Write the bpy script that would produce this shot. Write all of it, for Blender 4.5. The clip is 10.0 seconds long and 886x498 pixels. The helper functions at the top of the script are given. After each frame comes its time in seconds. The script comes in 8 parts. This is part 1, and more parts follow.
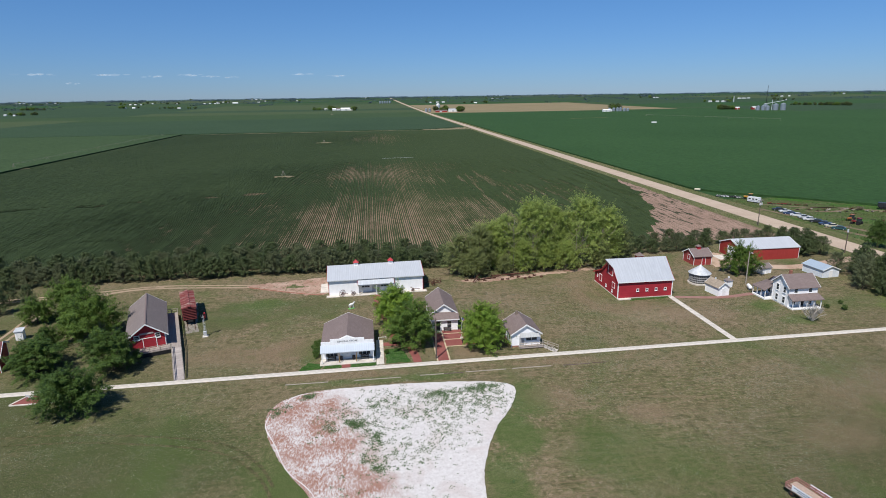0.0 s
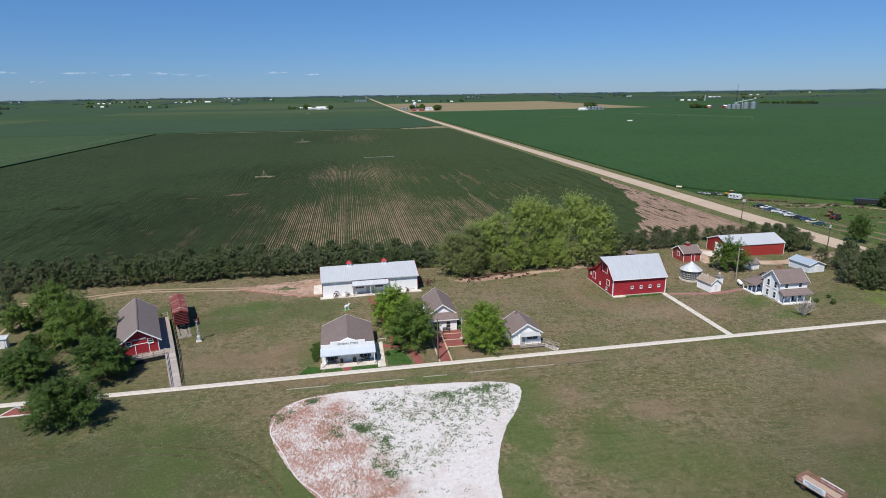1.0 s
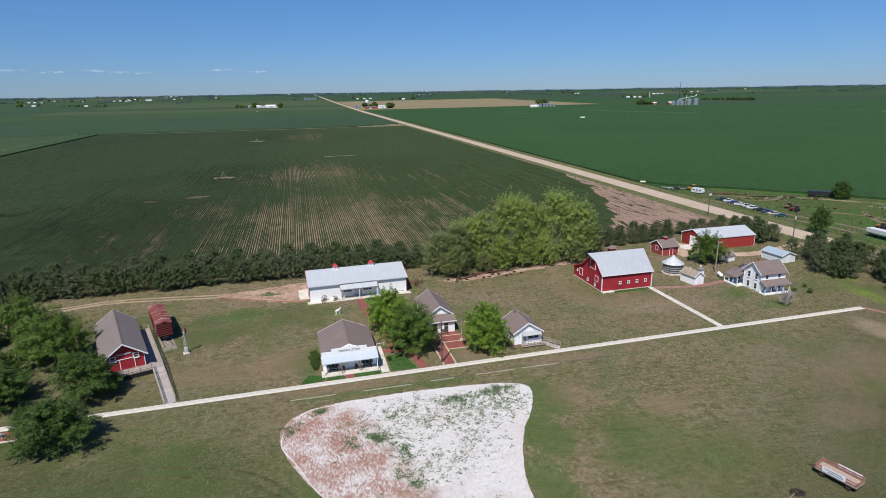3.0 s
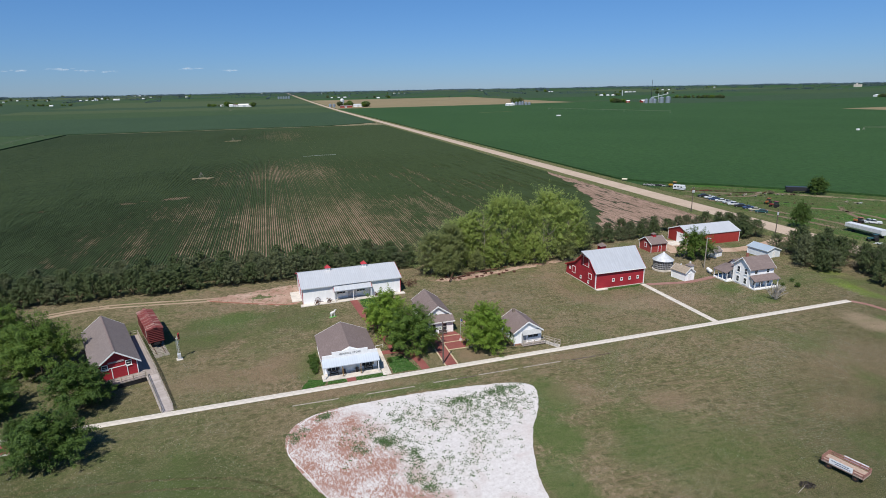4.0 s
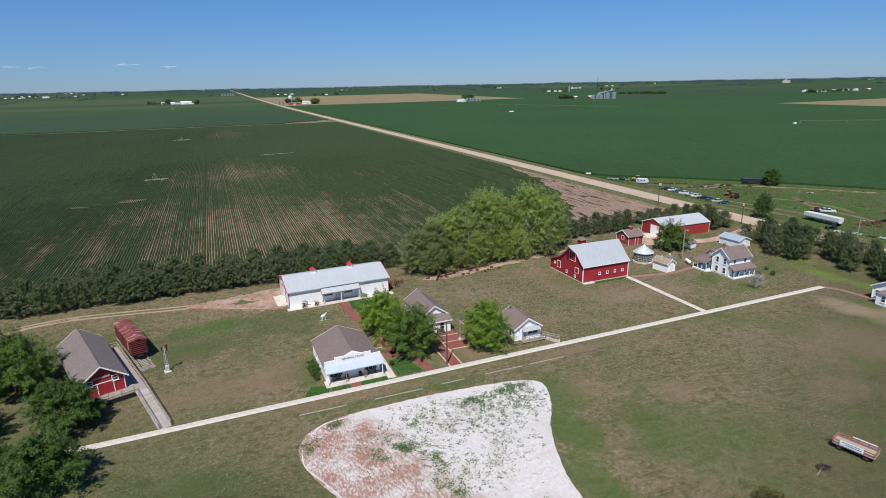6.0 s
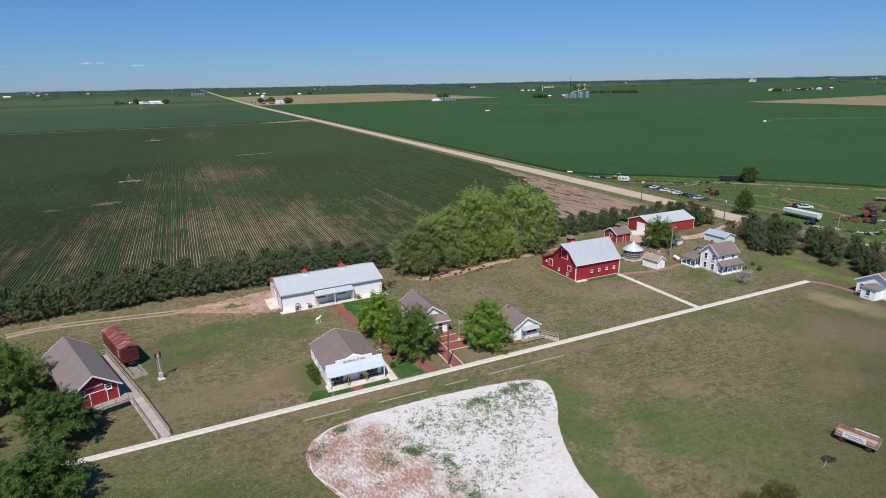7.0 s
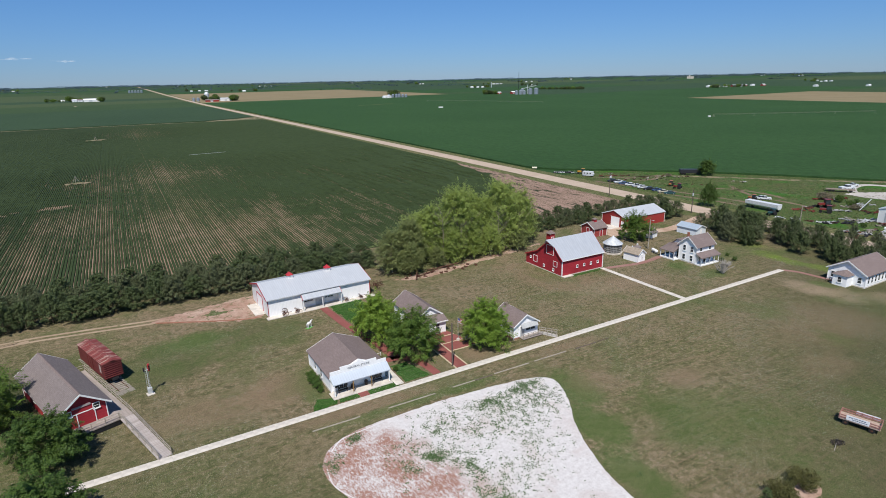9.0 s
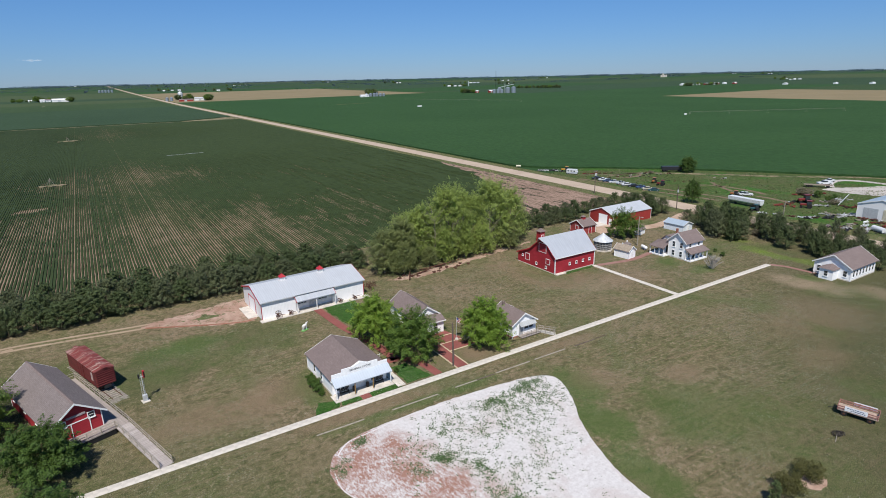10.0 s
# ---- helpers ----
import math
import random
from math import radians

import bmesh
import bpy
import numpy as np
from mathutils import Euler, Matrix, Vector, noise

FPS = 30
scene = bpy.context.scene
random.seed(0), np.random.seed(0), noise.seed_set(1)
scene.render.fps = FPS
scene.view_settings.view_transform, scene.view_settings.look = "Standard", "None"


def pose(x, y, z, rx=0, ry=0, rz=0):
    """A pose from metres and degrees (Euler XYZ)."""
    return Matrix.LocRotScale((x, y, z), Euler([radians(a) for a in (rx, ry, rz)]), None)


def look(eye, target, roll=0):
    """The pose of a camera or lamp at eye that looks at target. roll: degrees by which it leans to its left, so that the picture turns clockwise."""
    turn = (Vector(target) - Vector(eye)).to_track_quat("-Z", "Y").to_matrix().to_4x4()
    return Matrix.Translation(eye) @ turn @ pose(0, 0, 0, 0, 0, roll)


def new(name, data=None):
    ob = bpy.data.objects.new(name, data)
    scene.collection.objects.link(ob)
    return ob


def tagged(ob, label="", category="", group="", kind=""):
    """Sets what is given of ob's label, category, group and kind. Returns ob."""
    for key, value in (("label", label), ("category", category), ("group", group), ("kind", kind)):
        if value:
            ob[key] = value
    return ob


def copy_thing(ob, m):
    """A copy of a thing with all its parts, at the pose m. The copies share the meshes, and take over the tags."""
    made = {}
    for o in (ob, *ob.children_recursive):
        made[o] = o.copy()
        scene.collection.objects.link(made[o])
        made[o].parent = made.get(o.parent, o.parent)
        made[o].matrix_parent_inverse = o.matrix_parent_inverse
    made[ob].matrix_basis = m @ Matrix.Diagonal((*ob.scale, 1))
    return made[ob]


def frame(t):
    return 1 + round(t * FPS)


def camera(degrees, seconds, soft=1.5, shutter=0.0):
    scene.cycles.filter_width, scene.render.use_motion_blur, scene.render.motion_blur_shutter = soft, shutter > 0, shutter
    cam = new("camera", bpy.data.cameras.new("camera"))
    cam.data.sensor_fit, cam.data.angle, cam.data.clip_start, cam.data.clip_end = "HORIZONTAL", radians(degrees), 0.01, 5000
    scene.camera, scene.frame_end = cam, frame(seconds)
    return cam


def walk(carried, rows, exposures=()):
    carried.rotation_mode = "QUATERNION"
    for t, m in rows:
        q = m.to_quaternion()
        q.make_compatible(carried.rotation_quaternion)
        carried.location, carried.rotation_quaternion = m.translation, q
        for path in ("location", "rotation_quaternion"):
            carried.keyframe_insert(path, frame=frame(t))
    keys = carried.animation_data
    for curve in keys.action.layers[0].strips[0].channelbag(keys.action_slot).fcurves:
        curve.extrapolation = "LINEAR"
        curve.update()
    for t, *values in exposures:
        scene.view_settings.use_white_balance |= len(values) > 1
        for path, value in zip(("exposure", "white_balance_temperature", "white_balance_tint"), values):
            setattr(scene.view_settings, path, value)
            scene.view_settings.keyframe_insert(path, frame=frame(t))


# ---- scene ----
cam = camera(75.6, 10.0, soft=0.92)
PATH = [
    (0, (-3.868, -1.644, 47.341), (-3.64, 0.273, 46.818), -0.8),
    (0.5, (-5.997, -0.894, 47.359), (-5.728, 1.017, 46.833), -0.8),
    (1, (-8.089, -0.095, 47.363), (-7.781, 1.809, 46.835), -0.8),
    (1.5, (-10.134, 0.765, 47.391), (-9.786, 2.661, 46.86), -0.8),
    (2, (-12.148, 1.65, 47.448), (-11.76, 3.538, 46.914), -0.9),
    (2.5, (-14.172, 2.591, 47.514), (-13.745, 4.47, 46.978), -0.9),
    (4, (-20.062, 5.635, 47.629), (-19.515, 7.48, 47.085), -1.0),
    (4.5, (-21.962, 6.681, 47.624), (-21.376, 8.514, 47.077), -1.0),
    (5, (-23.889, 7.814, 47.594), (-23.262, 9.632, 47.045), -1.1),
    (5.5, (-25.817, 9.043, 47.587), (-25.151, 10.845, 47.033), -1.1),
    (7, (-31.354, 12.756, 47.561), (-30.569, 14.508, 46.999), -1.1),
    (7.5, (-33.095, 14.12, 47.569), (-32.272, 15.853, 47.004), -1.1),
    (8, (-34.801, 15.526, 47.568), (-33.941, 17.239, 47.0), -1.2),
    (8.5, (-36.523, 16.985, 47.563), (-35.625, 18.678, 46.992), -1.1),
    (9, (-38.115, 18.39, 47.545), (-37.18, 20.062, 46.97), -1.1),
    (9.5, (-39.565, 19.649, 47.538), (-38.595, 21.299, 46.96), -1.2),
    (10, (-40.816, 20.776, 47.494), (-39.817, 22.409, 46.914), -1.2),
]
walk(cam, [(t, look(eye, target, roll)) for t, eye, target, roll in PATH])

# ---- light ----
scene.view_settings.exposure = 0.0
SUN_EL, SUN_AZ = 57.0, 214.0  # degrees; azimuth clockwise from north (+y)
world = bpy.data.worlds.new("world")
scene.world = world
world.use_nodes = True
wn, wl = world.node_tree.nodes, world.node_tree.links
sky = wn.new("ShaderNodeTexSky")
sky.sky_type = "NISHITA"
sky.sun_disc = False
sky.sun_elevation, sky.sun_rotation = radians(SUN_EL), radians(SUN_AZ)
sky.altitude, sky.air_density, sky.dust_density, sky.ozone_density = 300, 1.0, 0.0, 2.0
wn["Background"].inputs["Strength"].default_value = 0.082
tint = wn.new("ShaderNodeMixRGB")
tint.blend_type = "MULTIPLY"
tint.inputs[0].default_value, tint.inputs[2].default_value = 1.0, (0.41, 0.67, 1.09, 1)  # deep dry-air blue
wl.new(sky.outputs[0], tint.inputs[1])
rise = wn.new("ShaderNodeSeparateXYZ")
wl.new(wn.new("ShaderNodeTexCoord").outputs["Generated"], rise.inputs[0])
ramp = wn.new("ShaderNodeMapRange")
ramp.inputs[1].default_value, ramp.inputs[2].default_value = 0.0, 0.30
wl.new(rise.outputs[2], ramp.inputs[0])
grade = wn.new("ShaderNodeMixRGB")  # hazier, bluer air low over the plain
grade.inputs[1].default_value, grade.inputs[2].default_value = (0.87, 0.84, 0.97, 1), (1.17, 1.29, 1.09, 1)
wl.new(ramp.outputs[0], grade.inputs[0])
air = wn.new("ShaderNodeMixRGB")
air.blend_type = "MULTIPLY"
air.inputs[0].default_value = 1.0
wl.new(tint.outputs[0], air.inputs[1])
wl.new(grade.outputs[0], air.inputs[2])
wl.new(air.outputs[0], wn["Background"].inputs["Color"])
sun = new("sun", bpy.data.lights.new("sun", "SUN"))
sun.data.energy, sun.data.angle, sun.data.color = 5.0, radians(0.5), (1.0, 0.955, 0.89)
az, el = radians(SUN_AZ), radians(SUN_EL)
sun_from = Vector((math.sin(az) * math.cos(el), math.cos(az) * math.cos(el), math.sin(el)))
sun.matrix_world = look(tuple(sun_from * 100), (0, 0, 0))


# ---- materials ----
class Nodes:
    """Small builder for a node material."""

    def __init__(self, name, rough=0.8, metal=0.0, spec=0.3):
        self.mat = bpy.data.materials.new(name)
        self.mat.use_nodes = True
        self.t = self.mat.node_tree
        self.b = self.t.nodes["Principled BSDF"]
        self.b.inputs["Roughness"].default_value = rough
        self.b.inputs["Metallic"].default_value = metal
        self.b.inputs["Specular IOR Level"].default_value = spec

    def node(self, kind, **sockets):
        n = self.t.nodes.new(kind)
        for k, v in sockets.items():
            self.put(n.inputs[k.replace("_", " ")], v)
        return n

    def put(self, socket, v):
        if isinstance(v, bpy.types.NodeSocket):
            self.t.links.new(v, socket)
        else:
            socket.default_value = (*v, 1) if isinstance(v, tuple) and len(v) == 3 and socket.type == "RGBA" else v

    def coords(self, scale=(1, 1, 1), world=False, rot=(0, 0, 0)):
        c = self.t.nodes.new("ShaderNodeNewGeometry").outputs["Position"] if world else self.t.nodes.new("ShaderNodeTexCoord").outputs["Object"]
        m = self.node("ShaderNodeMapping")
        m.inputs["Scale"].default_value = scale
        m.inputs["Rotation"].default_value = rot
        self.t.links.new(c, m.inputs["Vector"])
        return m.outputs[0]

    def noise(self, vec, scale, detail=4.0, rough=0.6, warp=0.0):
        return self.node("ShaderNodeTexNoise", Vector=vec, Scale=scale, Detail=detail, Roughness=rough, Distortion=warp).outputs["Fac"]

    def band(self, v, lo, hi, a=0.0, b=1.0):
        n = self.node("ShaderNodeMapRange", Value=v)
        for i, x in enumerate((lo, hi, a, b)):
            n.inputs[i + 1].default_value = x
        return n.outputs[0]

    def math(self, op, a, b=0.0):
        n = self.t.nodes.new("ShaderNodeMath")
        n.operation = op
        self.put(n.inputs[0], a)
        self.put(n.inputs[1], b)
        return n.outputs[0]

    def mix(self, fac, a, b, kind="MIX"):
        n = self.t.nodes.new("ShaderNodeMixRGB")
        n.blend_type = kind
        self.put(n.inputs[0], fac)
        self.put(n.inputs[1], a)
        self.put(n.inputs[2], b)
        return n.outputs[0]

    def bump(self, height, strength=0.4, distance=0.05):
        n = self.node("ShaderNodeBump", Height=height, Strength=strength, Distance=distance)
        self.t.links.new(n.outputs[0], self.b.inputs["Normal"])

    def color(self, c):
        self.put(self.b.inputs["Base Color"], c)
        return self.mat


def plain(name, c, rough=0.7, metal=0.0, var=0.15, scale=2.0, bump=0.15, spec=0.3):
    """A nearly plain surface with weathering at two scales."""
    n = Nodes(name, rough, metal, spec)
    v = n.coords()
    a = n.noise(v, scale, 5)
    b = n.noise(v, scale * 9, 4)
    dark = tuple(x * (1 - var * 1.6) for x in c)
    light = tuple(min(1, x * (1 + var)) for x in c)
    col = n.mix(n.band(a, 0.35, 0.65), dark, light)
    col = n.mix(n.band(b, 0.4, 0.75, 0, 0.35), col, tuple(x * 0.75 for x in c))
    if bump:
        n.bump(b, bump, 0.03)
    return n.color(col)


def striped(name, c, axis, period, rough=0.6, metal=0.0, depth=0.5, var=0.12, dark=0.75, spec=0.3, rust=None):
    """Boards or ribs: fine joints across one axis of the object, with weathering along them."""
    n = Nodes(name, rough, metal, spec)
    v = n.coords()
    sep = n.node("ShaderNodeSeparateXYZ", Vector=v).outputs["XYZ".index(axis)]
    s = n.math("PINGPONG", n.math("MULTIPLY", sep, 1.0 / period), 0.5)
    joint = n.band(s, 0.0, 0.12, 0, 1)
    stretch = {"X": (3, 0.25, 0.25), "Y": (0.25, 3, 0.25), "Z": (0.3, 0.3, 5)}[axis]
    a = n.noise(n.coords(stretch), 1.2, 5)
    b = n.noise(v, 0.35, 3)
    col = n.mix(n.band(a, 0.3, 0.7), tuple(x * (1 - var * 1.5) for x in c), tuple(min(1, x * (1 + var)) for x in c))
    col = n.mix(n.band(n.noise(n.coords((0.3, 1.7, 0.3)), 1.0, 4) if rust else b, 0.50, 0.62, 0, 0.75 if rust else 0.4), col, rust or tuple(x * (1 - var * 2) for x in c))
    col = n.mix(joint, tuple(x * dark for x in c), col)
    n.bump(joint, depth, 0.03)
    return n.color(col)


def shingles(name, c):
    n = Nodes(name, 0.9, 0, 0.2)
    v = n.coords()
    br = n.t.nodes.new("ShaderNodeTexBrick")
    n.put(br.inputs["Vector"], v)
    n.put(br.inputs["Color1"], tuple(x * 0.86 for x in c))
    n.put(br.inputs["Color2"], tuple(x * 1.14 for x in c))
    n.put(br.inputs["Mortar"], tuple(x * 0.6 for x in c))
    br.inputs["Scale"].default_value = 1.0
    br.inputs["Mortar Size"].default_value = 0.012
    br.inputs["Brick Width"].default_value = 0.5
    br.inputs["Row Height"].default_value = 0.14
    a = n.noise(v, 0.5, 5)
    col = n.mix(n.band(a, 0.35, 0.7, 0, 0.55), br.outputs[0], tuple(x * 0.72 for x in c))
    col = n.mix(n.band(n.noise(v, 11, 3), 0.45, 0.8, 0, 0.5), col, tuple(min(1, x * 1.5) for x in c))
    n.bump(br.outputs["Fac"], 0.3, 0.02)
    return n.color(col)


def leaves(name, c, c2, sheen=0.3):
    n = Nodes(name, 0.55, 0, 0.25)
    g = n.t.nodes.new("ShaderNodeNewGeometry")
    o = n.t.nodes.new("ShaderNodeObjectInfo")
    r = n.math("ADD", n.math("MULTIPLY", g.outputs["Random Per Island"], 0.75), n.math("MULTIPLY", o.outputs["Random"], 0.25))
    blotch = n.noise(n.coords(), 0.5, 3)
    col = n.mix(r, c, c2)
    col = n.mix(n.band(blotch, 0.4, 0.7, 0, 0.35), col, tuple(x * 0.7 for x in c))
    n.color(col)
    tr = n.node("ShaderNodeBsdfTranslucent", Color=n.mix(0.5, col, tuple(x * 1.6 for x in c2)))
    mx = n.t.nodes.new("ShaderNodeMixShader")
    mx.inputs[0].default_value = sheen
    n.t.links.new(n.b.outputs[0], mx.inputs[1])
    n.t.links.new(tr.outputs[0], mx.inputs[2])
    n.t.links.new(mx.outputs[0], n.t.nodes["Material Output"].inputs["Surface"])
    return n.mat


def lawn_mat(name, green, dry, bare, dryness=0.5, lush=None, zone=None, spots=()):
    n = Nodes(name, 0.95, 0, 0.1)
    v = n.coords(world=True)
    big = n.noise(v, 0.022, 5, 0.6, 0.6)
    mid = n.noise(v, 0.14, 5, 0.65, 0.4)
    mow = n.noise(n.coords((0.12, 1.3, 1), world=True, rot=(0, 0, radians(8))), 0.7, 4, 0.6)
    fine = n.noise(v, 1.6, 6, 0.75)
    grain = n.noise(v, 9.0, 4, 0.8)
    f = n.math("ADD", n.math("MULTIPLY", big, 0.5), n.math("MULTIPLY", mid, 0.3))
    f = n.math("ADD", f, n.math("MULTIPLY", mow, 0.2))
    col = n.mix(n.band(f, 0.62 - 0.25 * dryness, 0.80 - 0.3 * dryness), green, dry)
    col = n.mix(n.band(fine, 0.48, 0.62, 0, 0.9), col, bare)
    col = n.mix(n.band(n.noise(v, 0.75, 5, 0.75, 0.6), 0.48, 0.60, 0, 0.8), col, tuple(x * 0.62 for x in green))
    streak = n.noise(n.coords((0.16, 2.2, 1), world=True, rot=(0, 0, radians(-16))), 1.0, 4, 0.6)
    col = n.mix(n.band(streak, 0.48, 0.62, 0, 0.75), col, dry)
    # darker, greener south-east lawn, partly lens falloff put into the colour
    if zone:
        sx = n.node("ShaderNodeSeparateXYZ", Vector=v)
        z = n.math("ADD", n.math("SUBTRACT", sx.outputs[0], n.math("MULTIPLY", sx.outputs[1], 1.6)), n.math("MULTIPLY", mid, 30.0))
        col = n.mix(n.band(z, -55, -10, 0, 0.8), col, zone)
        z = n.math("SUBTRACT", n.math("MULTIPLY", mid, 24.0), n.math("ADD", sx.outputs[0], n.math("MULTIPLY", sx.outputs[1], 0.8)))
        col = n.mix(n.band(z, -45, -12, 0, 0.45), col, (0.078, 0.096, 0.038))
    for cx, cy, rx, ry, c, amount in spots:  # worn and greener places, and corners darkened for lens falloff
        off = n.t.nodes.new("ShaderNodeMapping")
        n.t.links.new(v, off.inputs["Vector"])
        off.inputs["Location"].default_value = (-cx / rx, -cy / ry, 0)
        off.inputs["Scale"].default_value = (1 / rx, 1 / ry, 0)
        ln = n.t.nodes.new("ShaderNodeVectorMath")
        ln.operation = "LENGTH"
        n.t.links.new(off.outputs[0], ln.inputs[0])
        far = n.math("ADD", ln.outputs["Value"], n.math("MULTIPLY", n.math("ADD", n.math("ADD", mid, fine), -1.0), 1.5))
        col = n.mix(n.band(far, 1.2, 0.6, 0, amount), col, c)
    if lush:
        col = n.mix(n.band(n.noise(v, 0.05, 5, 0.65, 0.6), 0.50, 0.66, 0, 0.7), col, lush)
    col = n.mix(n.band(grain, 0.42, 0.58, 0.0, 1.0), n.mix(0.58, col, (0, 0, 0), "MULTIPLY"), n.mix(0.75, col, (1.65, 1.6, 1.5), "MULTIPLY"))
    clover = n.math("MULTIPLY", n.band(n.noise(v, 4.6, 3, 0.8), 0.60, 0.66), n.band(n.noise(v, 0.07, 4), 0.48, 0.58))
    col = n.mix(n.math("MULTIPLY", clover, 0.7), col, (0.42, 0.43, 0.38))
    n.bump(n.math("ADD", grain, fine), 0.7, 0.08)
    return n.color(col)


def crop_mat(name, c, c2, period=0.95, soil=(0.21, 0.15, 0.095), bare=0.1, rows=0.5, streak=0.3, east=None):
    """A row crop seen from afar: rows along y, with thin patches where the soil shows."""
    n = Nodes(name, 0.9, 0, 0.1)
    v = n.coords(world=True)
    x = n.node("ShaderNodeSeparateXYZ", Vector=v).outputs[0]
    s = n.math("PINGPONG", n.math("MULTIPLY", x, 1 / period), 0.5)
    big = n.noise(v, 0.006, 5, 0.6, 0.5)
    lane = n.noise(n.coords((1, 0.05, 1), world=True), 0.12, 4)
    fine = n.noise(v, 0.25, 6, 0.75)
    grain = n.noise(v, 2.2, 4, 0.8)
    col = n.mix(n.band(n.math("ADD", n.math("MULTIPLY", big, 0.7), n.math("MULTIPLY", lane, streak)), 0.38, 0.62), c, c2)
    col = n.mix(n.band(fine, 0.4, 0.7, 0, 0.5), col, tuple(q * 0.6 for q in c))
    col = n.mix(n.band(grain, 0.35, 0.7, 0, 0.6), col, tuple(q * 1.6 for q in c2))
    if east:  # paler leaf colour towards the road
        col = n.mix(n.band(n.math("ADD", x, n.math("MULTIPLY", big, 120.0)), -140, 120, 0, 0.8), col, n.mix(grain, c, east))
    gap = n.math("MULTIPLY", n.band(s, 0.33, 0.47), rows)
    thin = n.band(n.math("ADD", n.math("MULTIPLY", n.noise(v, 0.018, 5, 0.65, 1.0), 0.6), n.math("MULTIPLY", fine, 0.4)), 0.64 - bare, 0.78 - bare)
    col = n.mix(gap, col, n.mix(thin, tuple(q * 0.5 for q in c), soil))
    col = n.mix(n.math("MULTIPLY", thin, 0.45), col, soil)
    tall = n.noise(n.coords((0.38, 0.2, 1), world=True), 1.0, 6, 0.8, 0.3)
    col = n.mix(n.band(tall, 0.48, 0.68, 0, 0.42), col, tuple(q * 1.75 for q in c2))
    col = n.mix(n.band(tall, 0.34, 0.50, 0.42, 0), col, tuple(q * 0.45 for q in c))
    n.bump(n.math("ADD", fine, grain), 0.6, 0.3)
    return n.color(col)


def dirt_mat(name, c, c2, green=(0.10, 0.12, 0.05), weeds=0.3, scale=1.0, lines=None):
    n = Nodes(name, 0.95, 0, 0.1)
    v = n.coords(world=True)
    a = n.noise(v, 0.12 * scale, 6, 0.65, 0.5)
    b = n.noise(v, 1.4 * scale, 6, 0.75)
    g = n.noise(v, 8 * scale, 4, 0.8)
    col = n.mix(n.band(a, 0.35, 0.65), c, c2)
    col = n.mix(n.band(b, 0.4, 0.75, 0, 0.5), col, tuple(q * 0.7 for q in c))
    col = n.mix(n.band(g, 0.35, 0.7, 0, 0.4), col, tuple(min(1, q * 1.3) for q in c2))
    w = n.band(n.math("ADD", n.math("MULTIPLY", n.noise(v, 0.3 * scale, 5, 0.7, 0.8), 0.6), n.math("MULTIPLY", b, 0.4)), 0.66 - weeds * 0.3, 0.72 - weeds * 0.3)
    col = n.mix(w, col, green)
    if lines:
        s = n.noise(n.coords((0.62, 0.075, 1), world=True, rot=(0, 0, radians(lines))), 1.0, 5, 0.65, 0.5)
        s = n.math("MULTIPLY", n.band(s, 0.535, 0.575), n.band(n.noise(v, 0.035, 3), 0.38, 0.48))
        col = n.mix(s, col, green)
    n.bump(n.math("ADD", b, g), 0.6, 0.06)
    return n.color(col)


GREEN, DRY, BARE = (0.106, 0.113, 0.047), (0.198, 0.153, 0.097), (0.285, 0.225, 0.158)
WET, SERE, PALE, LIME = (0.074, 0.116, 0.034), (0.215, 0.155, 0.105), (0.28, 0.22, 0.155), (0.135, 0.20, 0.036)
